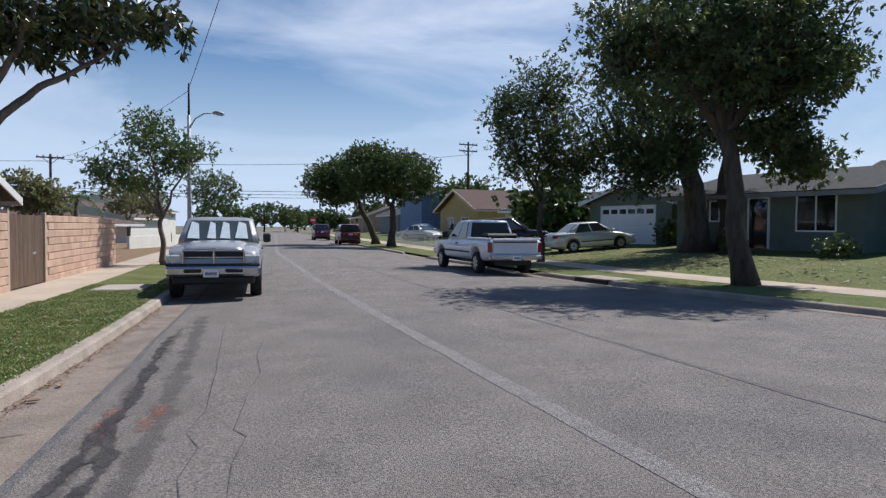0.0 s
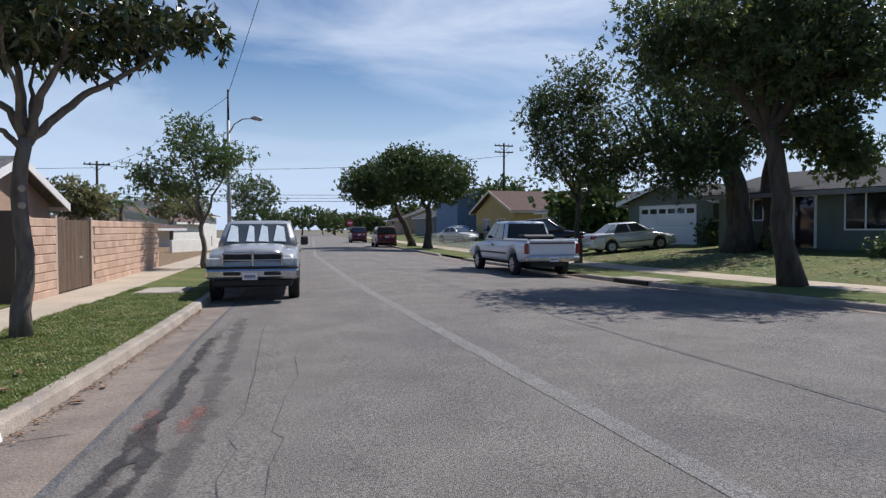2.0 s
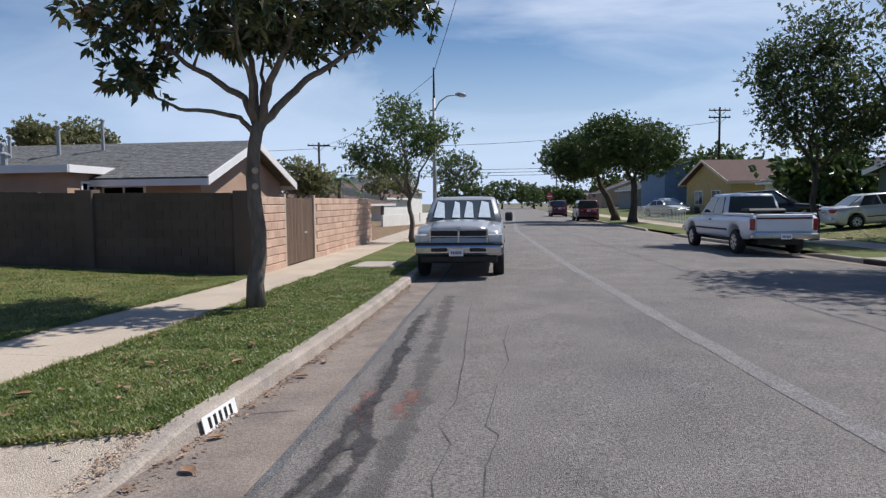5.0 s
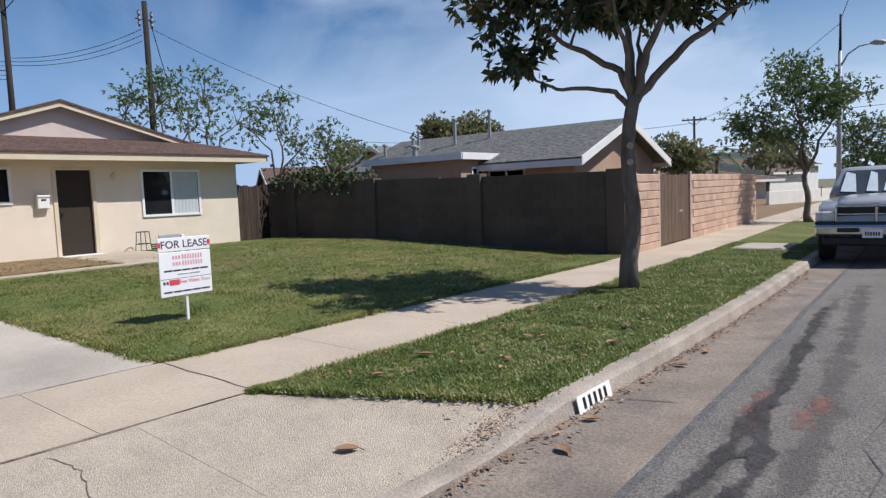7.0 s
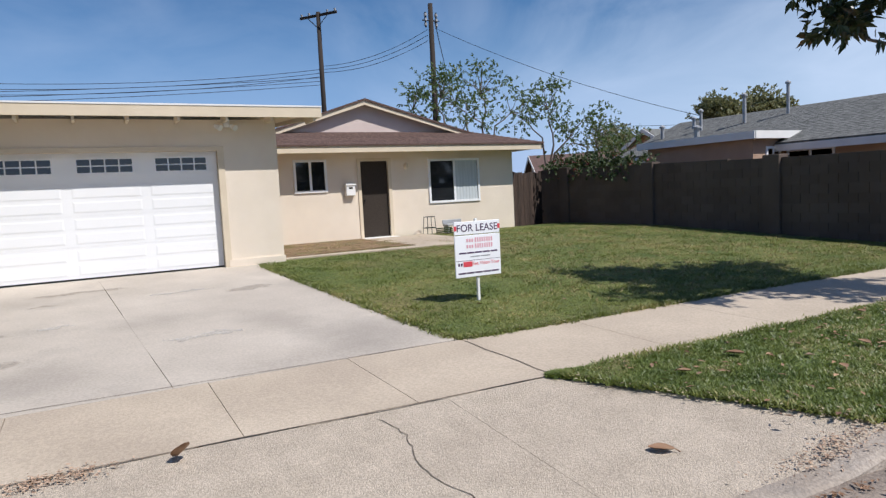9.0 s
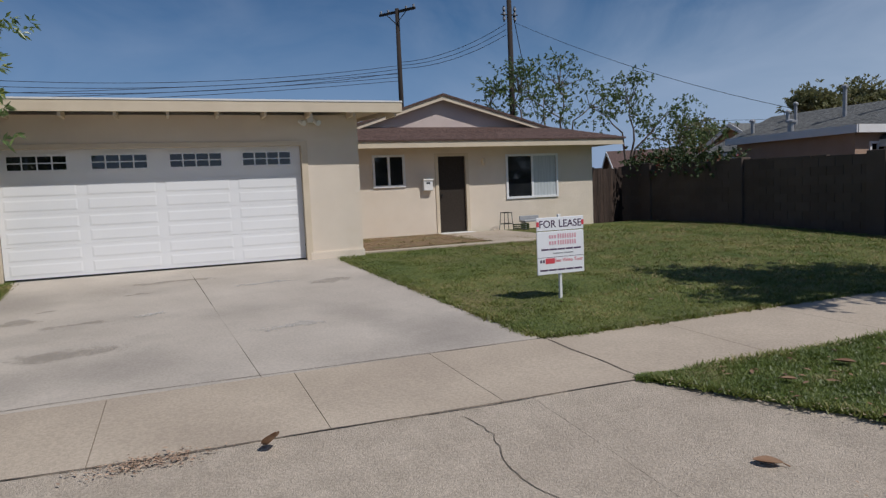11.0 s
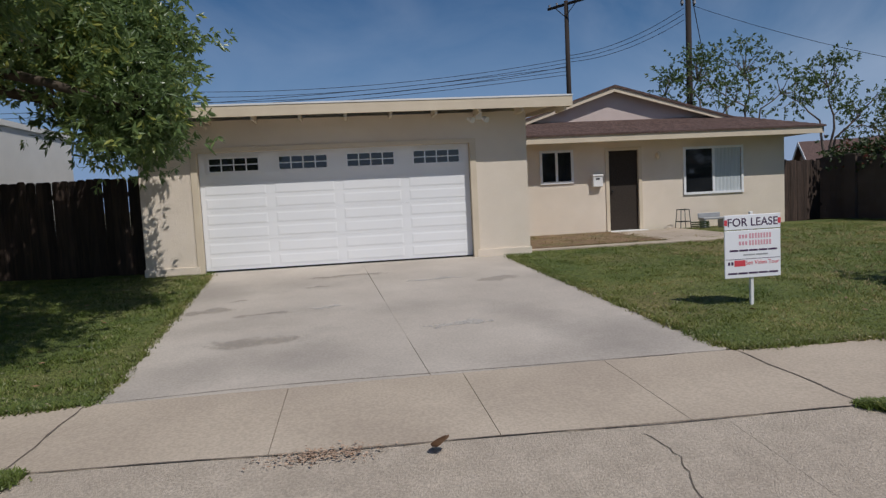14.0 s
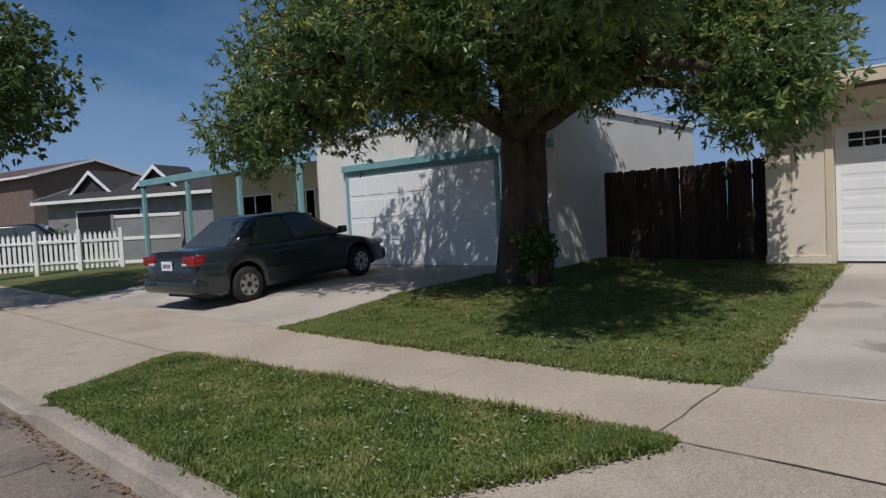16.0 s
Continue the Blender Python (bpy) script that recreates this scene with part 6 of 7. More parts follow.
# ---- other houses ----
def gable_house(name, label, at, turn, W, D, wall_h, ridge_h, mat, roof, over=0.45, trim=WHITE_PAINT, ridge="x", base=0.0):
    """A house in its own frame: front along local x at y = 0, depth towards +y. ridge: the ridge's direction."""
    ob = thing(name, label, "house", at, turn)
    for x0, x1, y0, y1 in ((-W / 2, W / 2, 0, 0.15), (-W / 2, W / 2, D - 0.15, D), (-W / 2, -W / 2 + 0.15, 0.15, D - 0.15), (W / 2 - 0.15, W / 2, 0.15, D - 0.15)):
        part("wall", Form().box(x0, x1, y0, y1, -0.5, wall_h), mat, ob)
    if ridge == "x":
        for s, y in ((-1, -over), (1, D + over)):
            part("roof", Form().slab([(-W / 2 - over, y, wall_h - 0.02), (W / 2 + over, y, wall_h - 0.02), (W / 2 + over, D / 2, ridge_h), (-W / 2 - over, D / 2, ridge_h)][:: -s], 0.09), roof, ob)
            part("fascia", Form().box(-W / 2 - over, W / 2 + over, y - 0.02, y + 0.02, wall_h - 0.24, wall_h - 0.06), trim, ob)
        for s in (-1, 1):
            part("gable", Form().prism([(0, wall_h), (D, wall_h), (D / 2, ridge_h - 0.1)], "x", s * (W / 2 - 0.075) - 0.075, s * (W / 2 - 0.075) + 0.075), mat, ob)
            x = s * (W / 2 + over)
            for y in (-over, D + over):
                part("bargeboard", Form().add([Vector(p) for q in (x - 0.02, x + 0.02) for p in ((q, D / 2, ridge_h + 0.01), (q, y, wall_h), (q, y, wall_h - 0.24), (q, D / 2, ridge_h - 0.22))],
                                              [(0, 3, 2, 1), (4, 5, 6, 7), (0, 1, 5, 4), (1, 2, 6, 5), (2, 3, 7, 6), (3, 0, 4, 7)]), trim, ob)
    else:
        for s in (-1, 1):
            x = s * (W / 2 + over)
            part("roof", Form().slab([(x, -over, wall_h - 0.02), (x, D + over, wall_h - 0.02), (0, D + over, ridge_h), (0, -over, ridge_h)][:: s], 0.09), roof, ob)
            part("fascia", Form().box(x - 0.02, x + 0.02, -over, D + over, wall_h - 0.24, wall_h - 0.06), trim, ob)
            part("bargeboard", Form().add([Vector(p) for q in (-over - 0.02, -over + 0.02) for p in ((0, q, ridge_h + 0.01), (x, q, wall_h), (x, q, wall_h - 0.24), (0, q, ridge_h - 0.22))],
                                          [(0, 3, 2, 1), (4, 5, 6, 7), (0, 1, 5, 4), (1, 2, 6, 5), (2, 3, 7, 6), (3, 0, 4, 7)]), trim, ob)
        for y in (0.0, D - 0.15):
            part("gable", Form().prism([(-W / 2, wall_h), (W / 2, wall_h), (0, ridge_h - 0.1)], "y", y, y + 0.15), mat, ob)
    return ob


def front_place(u, z, out):
    return Vector((u, -out, z))


def wall_door(ob, x0, x1, z0, z1, mat, trim, name="door", label="", rows=0, lights=False):
    d = part(name, Form().soft_box(x0, x1, -0.03, 0.02, z0, z1, 0.006), mat, ob, label)
    for a in ((x0 - 0.09, x0, z0, z1 + 0.09), (x1, x1 + 0.09, z0, z1 + 0.09), (x0, x1, z1, z1 + 0.09)):
        part("frame", Form().box(a[0], a[1], -0.055, 0.0, a[2], a[3]), trim, d)
    for r in range(rows):
        h = (z1 - z0) / rows
        n = max(2, int((x1 - x0) / 0.62))
        for c in range(n):
            w = (x1 - x0) / n
            if lights and r == rows - 1:
                part("pane", Form().box(x0 + w * c + 0.08, x0 + w * (c + 1) - 0.08, -0.036, -0.028, z0 + h * r + 0.16, z0 + h * (r + 1) - 0.12), DARK_PANE, d)
            else:
                part("panel", Form().soft_box(x0 + w * c + 0.05, x0 + w * (c + 1) - 0.05, -0.042, -0.028, z0 + h * r + 0.05, z0 + h * (r + 1) - 0.05, 0.006), mat, d)
    return d


# tan house behind the block wall: its gable end faces the street
nb = gable_house("house", "tan stucco house with a grey shingle roof and white bargeboards", (-6.5, 20.28, 0.3), 90, 5.6, 8.6, 2.2, 3.42, TAN_STUCCO, SHINGLE_GREY, 0.45, WHITE_PAINT, "y")
for i in range(24):
    a, b = i / 24, min(1.0, (i + 1.2) / 24)
    for s in (-1, 1):
        xa, xb = s * (3.27 * (1 - a)), s * (3.27 * (1 - b))
        za, zb = 2.18 + 1.24 * a + 0.012, 2.18 + 1.24 * b + 0.006
        part("shingle_course", Form().slab([(xa, -0.46, za), (xa, 9.0, za), (xb, 9.0, zb), (xb, -0.46, zb)][:: s], 0.012), SHINGLE_GREY, nb)
window_unit(nb, 1.6, 2.9, 1.3, 2.0, lambda u, z, o: Vector((-2.8 - o, u, z)), "small white slider window")
ad = thing("house_extension", "flat-roofed tan extension with a white fascia", "extension", (-11.2, 16.9, 0.3))
for x0, x1, y0, y1 in ((-1.9, 1.75, -0.75, -0.6), (-1.9, -1.75, -0.6, 0.6), (1.6, 1.75, -0.6, 0.6)):
    part("wall", Form().box(x0, x1, y0, y1, -0.3, 2.35), TAN_STUCCO, ad)
part("roof", Form().box(-2.1, 1.95, -0.95, 1.1, 2.35, 2.47), SHINGLE_GREY, ad)
for x0, x1, y0, y1 in ((-2.12, 1.97, -0.99, -0.95), (1.95, 1.99, -0.95, 1.1)):
    part("fascia", Form().box(x0, x1, y0, y1, 2.30, 2.50), WHITE_PAINT, ad)
window_unit(ad, -0.25, 0.35, 1.35, 2.1, lambda u, z, o: Vector((1.75 + o, u, z)), "narrow white window")
for x, y, z, h, r in ((-12.0, 19.2, 3.3, 0.85, 0.06), (-13.5, 19.0, 3.25, 0.6, 0.05), (-14.8, 18.6, 3.05, 0.4, 0.06), (-14.3, 19.6, 3.4, 0.3, 0.06), (-10.8, 19.6, 3.4, 0.95, 0.05), (-13.0, 18.2, 2.9, 0.35, 0.09)):
    vp = thing("roof_vent", "grey metal vent pipe on the shingle roof", "vent pipe", (x, y, z), group="roof vents")
    part("pipe", Form().tube([(0, 0, -0.1), (0, 0, h)], r, 8), GALVANISED, vp)
    part("cap", Form().tube([(0, 0, h), (0, 0, h + 0.05), (0, 0, h + 0.1)], [r * 1.7, r * 1.7, r * 0.4], 8), GALVANISED, vp)
gable_house("house", "low house with a grey shingle roof behind the garden wall", (-21.8, 31.2, 0.2), 90, 6, 6, 2.3, 4.3, TAN_STUCCO, SHINGLE_GREY, 0.45)
gable_house("house", "house with a reddish roof far behind", (-34, 34, 0.1), 60, 10, 9, 2.4, 4.0, TAN_STUCCO, SHINGLE_BROWN, 0.45)
cp = gable_house("house", "low white house with a shaded carport", (-11.5, 50, -0.3), 70, 8, 12, 2.1, 3.0, WHITE_STUCCO, SHINGLE_BROWN, 0.9)
# a black panel on the closed wall paints the carport's inner shade
wall_door(cp, -3.2, -0.6, 0, 2.05, BLACK_PLASTIC, WHITE_PAINT, "carport_opening", "dark open carport")
gable_house("house", "white house with a brown roof farther along", (-12.5, 72, -0.2), 85, 10, 12, 2.6, 4.2, WHITE_STUCCO, SHINGLE_BROWN)
gable_house("house", "white house with a brown roof in the distance", (-14, 88, 0.0), 85, 11, 12, 3.4, 5.2, WHITE_STUCCO, SHINGLE_BROWN)
wf = thing("garden_wall", "low white garden wall along the side drive", "wall", (-6.6, 46.0, -0.1), 80)
part("body", Form().soft_box(-4, 8, -0.08, 0.08, -0.3, 1.1, 0.01), WHITE_STUCCO, wf)

# teal-trimmed house: garage in front, porch beyond
th = thing("house", "white stucco house with teal trim and a white garage door", "house", (-9.4, -9.2, 0.5), 90)
for x0, x1, z0, z1 in ((-3.9, -2.8, -0.3, 3.0), (1.75, 3.0, -0.3, 3.0), (-2.8, 1.75, 2.2, 3.0)):
    part("wall", Form().box(x0, x1, 0, 0.15, z0, z1), WHITE_STUCCO, th)
part("wall", Form().box(2.85, 3.0, 0.15, 7.0, -0.3, 3.0), WHITE_STUCCO, th)
part("wall", Form().box(-3.9, -3.75, 0.15, 7.0, -0.3, 3.0), WHITE_STUCCO, th)
part("roof", Form().box(-3.95, 3.05, -0.05, 7.0, 3.0, 3.12), WHITE_STUCCO, th)
gt = wall_door(th, -2.7, 1.65, 0.0, 2.1, WHITE_DOOR, TEAL, "garage_door", "white panelled garage door with teal frame", 4)
part("beam", Form().soft_box(-2.85, 3.0, -0.12, 0.0, 2.2, 2.36, 0.01), TEAL, th)
part("parapet", Form().prism([(2.85, 3.0), (3.0, 3.0), (3.0, 3.5), (2.85, 3.5)], "y", 0.0, 1.6), WHITE_STUCCO, th)
pw = part("porch_wall", Form().box(-12.3, -3.9, 1.9, 2.05, -0.3, 2.9), STUCCO, th)
window_unit(th, -7.4, -6.4, 0.9, 2.1, lambda u, z, o: Vector((u, 1.9 - o, z)), "porch window with small panes")
window_unit(th, -10.6, -8.6, 0.8, 2.1, lambda u, z, o: Vector((u, 1.9 - o, z)), "wide porch window")
part("oval_plaque", Form().tube([(-5.0, 1.89, 1.75), (-5.0, 1.86, 1.75)], 0.28, 20), BROWN_SIDING, th, "dark round plaque")
part("porch_roof", Form().slab([(-12.6, -0.5, 2.75), (-3.9, -0.5, 2.75), (-3.9, 2.2, 3.25), (-12.6, 2.2, 3.25)], 0.10), TEAL, th)
part("porch_beam", Form().soft_box(-12.6, -3.9, -0.55, -0.43, 2.55, 2.76, 0.01), TEAL, th)
for x in (-12.4, -9.5, -6.7, -4.0):
    part("porch_post", Form().soft_box(x - 0.06, x + 0.06, -0.55, -0.43, -0.3, 2.5, 0.01), TEAL, th)

# grey house with white trim, and a two-storey house, farther back
gy = gable_house("house", "grey house with white bargeboards and an open dark garage", (-15.5, -37, 0.3), 112, 13, 9, 3.4, 4.9, GREY_SIDING, SHINGLE_DARK, 0.6)
# no real opening: black colour on the wall gives the garage's dark inside
wall_door(gy, -4.2, 0.4, 0, 2.6, BLACK_PLASTIC, WHITE_PAINT, "garage_opening", "dark open garage doorway")
for x in (-3.8, 0.9):
    dm = thing("dormer", "small white-edged roof gable", "dormer", Vector((-15.5, -37, 0.3)) + Matrix.Rotation(radians(112), 3, "Z") @ Vector((x, 0.9, 0)), 112)
    part("face", Form().prism([(-1.3, 3.7), (1.3, 3.7), (0, 4.9)], "y", -0.05, 0.05), SHINGLE_DARK, dm)
    for s in (-1, 1):
        part("bargeboard", Form().add([Vector(p) for q in (-0.35, -0.28) for p in ((0, q, 5.05), (s * 1.7, q, 3.65), (s * 1.7, q, 3.45), (0, q, 4.83))], [(0, 3, 2, 1), (4, 5, 6, 7), (0, 1, 5, 4), (1, 2, 6, 5), (2, 3, 7, 6), (3, 0, 4, 7)]), WHITE_PAINT, dm)
        part("slope", Form().slab([(s * 1.7, -0.3, 3.65), (s * 1.7, 2.6, 3.65), (0, 2.6, 5.06), (0, -0.3, 5.06)][:: s], 0.06), SHINGLE_DARK, dm)
ts = gable_house("house", "brown two-storey house with a dark roof", (-16, -65.4, 0.2), 100, 14, 10, 6.4, 7.9, BROWN_SIDING, SHINGLE_BROWN, 0.6)
gate2 = thing("panel_fence", "grey framed panel fence beside the porch", "fence", (-9.9, -23.6, 0.35), 131)
for x in (-1.25, 0.0, 1.25):
    part("post", Form().soft_box(x - 0.06, x + 0.06, -0.06, 0.06, -0.3, 1.9, 0.01), GREY_SIDING, gate2)
for z in (0.1, 0.95, 1.75):
    part("rail", Form().soft_box(-1.25, 1.25, -0.05, 0.05, z, z + 0.12, 0.01), WHITE_PAINT, gate2)
part("panel", Form().box(-1.25, 1.25, -0.02, 0.02, 0.1, 1.8), GREY_SIDING, gate2)

# white picket fence
pf = thing("picket_fence", "white picket fence along the far lawn", "fence", (-8.5, -22.6, zl(-8.5, -22.6)))
P0, P1 = Vector((-8.5, -22.6, 0)), Vector((-4.2, -25.4, 0))
d = P1 - P0
u = d.normalized()
PR = Matrix.Rotation(math.atan2(u.y, u.x), 4, "Z")
n = int(d.length / 0.15)
pk = Form().prism([(0, 0.02), (0.09, 0.02), (0.09, 1.12), (0.045, 1.24), (0, 1.12)], "y", -0.012, 0.012).mesh("picket", WHITE_PAINT)
for i in range(n):
    q = part("picket", pk, WHITE_PAINT, pf)
    q.matrix_local = PR @ Matrix.Translation((i * 0.15, 0, 0))
for z in (0.22, 0.9):
    part("rail", Form().box(0, d.length, 0.013, 0.05, z, z + 0.08), WHITE_PAINT, pf).matrix_local = PR
for i in range(5):
    q = part("post", Form().soft_box(-0.06, 0.06, -0.02, 0.1, -0.2, 1.32, 0.01), WHITE_PAINT, pf)
    q.matrix_local = PR @ Matrix.Translation((d.length * i / 4, 0.03, 0))

# ---- across the street ----
gh = gable_house("house", "grey-green stucco house with a dark tiled roof", (21.25, 24.1, 0.87), -72, 8.4, 9, 2.3, 3.5, GREEN_STUCCO, SHINGLE_DARK, 0.7, GREY_SIDING)


def on_green(u, z, out):
    return Vector((u, -out, z))


window_unit(gh, 1.6, 3.2, 0.7, 2.15, on_green, "wide white framed window")
window_unit(gh, -2.4, -1.4, 1.1, 2.05, on_green, "small white framed window")
wall_door(gh, -0.42, 0.42, 0.0, 2.05, DARK_PANE, WHITE_PAINT, "screen_door", "white framed screen door")
gg = gable_house("garage", "grey-green garage with a white door and arched lights", (20.3, 33.5, 0.68), -72, 6.0, 7, 2.45, 3.5, GREEN_STUCCO, SHINGLE_DARK, 0.5, WHITE_PAINT, "y")
gable_house("house_wing", "grey-green wing of the house, set back under a dark roof", (25.2, 19.0, 0.87), -72, 7.0, 7, 2.3, 3.8, GREEN_STUCCO, SHINGLE_DARK, 0.7, GREY_SIDING)
wall_door(gg, -2.0, 1.9, 0.0, 2.15, WHITE_DOOR, WHITE_PAINT, "garage_door", "white garage door with a row of lights", 4, True)
yh = gable_house("house", "yellow stucco house with a brown roof", (17.5, 62, 0.4), -80, 9, 9, 2.9, 4.9, YELLOW_STUCCO, SHINGLE_BROWN, 0.6, TRIM_CREAM, "y")
window_unit(yh, -2.6, -0.9, 0.9, 2.2, front_place, "dark window under an awning")
window_unit(yh, 0.9, 2.6, 0.9, 2.2, front_place, "dark window under an awning")
g2 = gable_house("house", "white house with a low roof beside the yellow one", (20.5, 49.5, 0.5), -80, 9, 9, 2.6, 4.0, WHITE_STUCCO, SHINGLE_DARK, 0.5)
wall_door(g2, -2.2, 2.2, 0, 2.1, WHITE_DOOR, WHITE_PAINT, "garage_door", "white garage door", 4)
gable_house("house", "blue-grey two-storey house with a dark roof", (16.5, 84, 0.4), -82, 9, 9, 5.0, 6.6, BLUE_SIDING, SHINGLE_DARK, 0.5)
gable_house("house", "grey house with a dark roof", (15.5, 98, 0.4), -82, 10, 9, 3.0, 4.8, GREY_SIDING, SHINGLE_DARK, 0.5)
gable_house("house", "brown roofed house at the far end", (12.5, 118, 0.3), -82, 11, 9, 3.0, 4.9, TAN_STUCCO, SHINGLE_BROWN, 0.5)
ff = thing("yard_fence", "white metal yard fence on the far lawn", "fence", (11.7, 43.5, zr(11.7, 43.5)), 93)
for i in range(46):
    part("bar", Form().box(i * 0.36 - 0.02, i * 0.36 + 0.02, -0.015, 0.015, -0.1, 1.1), WHITE_PAINT, ff)
for z in (0.2, 0.95):
    part("rail", Form().box(0, 16.4, 0.015, 0.04, z, z + 0.05), WHITE_PAINT, ff)
ss = thing("stop_sign", "red octagonal stop sign on a steel post", "road sign", (4.6, 104, 0.0))
part("post", Form().tube([(0, 0, 0), (0, 0, 2.9)], 0.05, 6), GALVANISED, ss)
part("plate", Form().tube([(0, -0.06, 2.6), (0, -0.03, 2.6)], 0.5, 8), INK_RED, ss)
part("legend_bar", Form().box(-0.3, 0.3, -0.075, -0.062, 2.52, 2.68), SIGN_WHITE, ss)


# ---- bushes ----
def bush(label, at, blobs, count, per, leaf, mat, seed, spread=0.16):
    ob = thing("bush", label, "bush", at)
    rng = random.Random(seed)
    ends, st = [], Form()
    for x, y, z, rx, ry, rz_ in blobs:
        for _ in range(count):
            v = Vector((rng.gauss(0, 1), rng.gauss(0, 1), rng.gauss(0, 1))).normalized() * (0.4 + 0.6 * rng.random())
            e = (x + v.x * rx, y + v.y * ry, max(0.05, z + v.z * rz_))
            ends.append(e)
            if rng.random() < 0.25:
                st.tube([(x, y, 0), e], [0.02, 0.006], 5, False)
    part("stems", st, BARK, ob)
    part("foliage", leaf_mesh("foliage", ends, (spread,) * 3, per, *leaf, mat, seed), mat, ob)


bush("flowering vine hanging over the block wall", (-13.2, 14.45, 0.3), [(0.4, -0.1, 1.83, 1.7, 0.4, 0.17), (-1.5, 0.0, 1.9, 1.2, 0.4, 0.25)], 80, 30, (0.11, 0.035), LEAF_BUSH, 5)
bush("dark shrub growing at the foot of the lawn tree", (-7.25, -5.35, zl(-7.25, -5.35)), [(0, 0, 0.55, 0.25, 0.3, 0.35)], 40, 26, (0.10, 0.03), LEAF_FICUS, 6, 0.08)
bush("dark shrub beside the green house", (20.9, 30.3, 0.75), [(0, 0, 0.7, 0.8, 0.8, 0.8)], 60, 26, (0.14, 0.04), LEAF_FICUS, 7)
bush("dark low shrub beside the door", (19.6, 23.6, 0.75), [(0, 0, 0.4, 0.5, 0.5, 0.4)], 40, 26, (0.12, 0.04), LEAF_FICUS, 8)
bush("thin shrub beside the porch", (-8.6, -12.9, 0.5), [(0, 0, 0.9, 0.35, 0.4, 0.5)], 40, 20, (0.10, 0.03), LEAF_STREET, 9, 0.1)
bush("white flowering bush behind the picket fence", (-9.0, -30.5, 0.3), [(0, 0, 0.9, 1.2, 1.2, 0.8)], 60, 24, (0.14, 0.05), LEAF_STREET, 10)
bush("low dark shrubs under the green house's window", (20.6, 19.2, 0.8), [(0, 0, 0.22, 0.6, 0.5, 0.2)], 50, 24, (0.12, 0.04), LEAF_FICUS, 14)

# ---- stains, cracks and litter on the street ----

def ribbon(pts, w, lift, mat, name, label="", parent=road, z=road_z, seed=0):
    g = Form()
    k = 5
    fine = [(pts[i][0] + (pts[i + 1][0] - pts[i][0]) * j / k, pts[i][1] + (pts[i + 1][1] - pts[i][1]) * j / k) for i in range(len(pts) - 1) for j in range(k)] + [pts[-1]]
    row = []
    for i, (x, y) in enumerate(fine):
        a, b = fine[max(0, i - 1)], fine[min(len(fine) - 1, i + 1)]
        t = Vector((b[0] - a[0], b[1] - a[1])).normalized()
        ww = w * (0.6 + 0.9 * abs(noise.noise((i * 0.45, seed, 2)))) * min(1, 0.15 + i / 4, 0.15 + (len(fine) - 1 - i) / 4)
        jx = 0.5 * w * noise.noise((i * 0.7, seed, 8))
        p, q = (x + t.y * (ww + jx), y - t.x * (ww + jx)), (x - t.y * (ww - jx), y + t.x * (ww - jx))
        row.append([(*p, z(*p) + lift), (*q, z(*q) + lift)])
    g.rings(row, False, False)
    return part(name, g, mat, parent, label)


def seep_surface(name, a, b, strength):
    """A stain soaked into the paving: it thins out unevenly towards its edge."""
    m = surface(name, a, b, 6.0, 0.88, 0.7, 110.0, speck=0.35, speck_scale=55.0)
    n, l = m.node_tree.nodes, m.node_tree.links
    at = n.new("ShaderNodeAttribute")
    at.attribute_name = "cover"
    geo = n.new("ShaderNodeNewGeometry")
    total = at.outputs["Fac"]
    for size, weight in ((2.6, 1.5), (11.0, 1.3), (60.0, 0.7)):
        tx = n.new("ShaderNodeTexNoise")
        tx.inputs["Scale"].default_value, tx.inputs["Detail"].default_value = size, 5.0
        l.new(geo.outputs["Position"], tx.inputs["Vector"])
        add = n.new("ShaderNodeMath")
        add.operation = "MULTIPLY_ADD"
        add.inputs[1].default_value = weight
        l.new(tx.outputs["Fac"], add.inputs[0])
        l.new(total, add.inputs[2])
        total = add.outputs[0]
    r = n.new("ShaderNodeMapRange")
    r.inputs["From Min"].default_value, r.inputs["From Max"].default_value, r.inputs["To Max"].default_value = 2.1, 2.55, strength
    l.new(total, r.inputs["Value"])
    l.new(r.outputs["Result"], n["Principled BSDF"].inputs["Alpha"])
    return m


def seep(pts, w, lift, mat, name, label, seed=0, parent=road, z=road_z):
    """A soaked-in trail with a full middle and a thin edge."""
    k = 6
    fine = [(pts[i][0] + (pts[i + 1][0] - pts[i][0]) * j / k, pts[i][1] + (pts[i + 1][1] - pts[i][1]) * j / k) for i in range(len(pts) - 1) for j in range(k)] + [pts[-1]]
    g, cover, row = Form(), [], []
    for i, (x, y) in enumerate(fine):
        a, b = fine[max(0, i - 2)], fine[min(len(fine) - 1, i + 2)]
        t = Vector((b[0] - a[0], b[1] - a[1])).normalized()
        end = min(1, i / 5, (len(fine) - 1 - i) / 5)
        ww = w * (0.8 + 0.7 * noise.noise((i * 0.3, seed, 2)))
        row.append([])
        for s, c in ((-1, 0), (-0.5, 0.65), (0, 1), (0.5, 0.65), (1, 0)):
            p = (x + t.y * ww * s, y - t.x * ww * s)
            row[-1].append((*p, z(*p) + lift))
            cover.append(c * end)
    g.rings(row, False, False)
    ob = part(name, g, mat, parent, label)
    ob.data.attributes.new("cover", "FLOAT", "POINT").data.foreach_set("value", cover)
    return ob


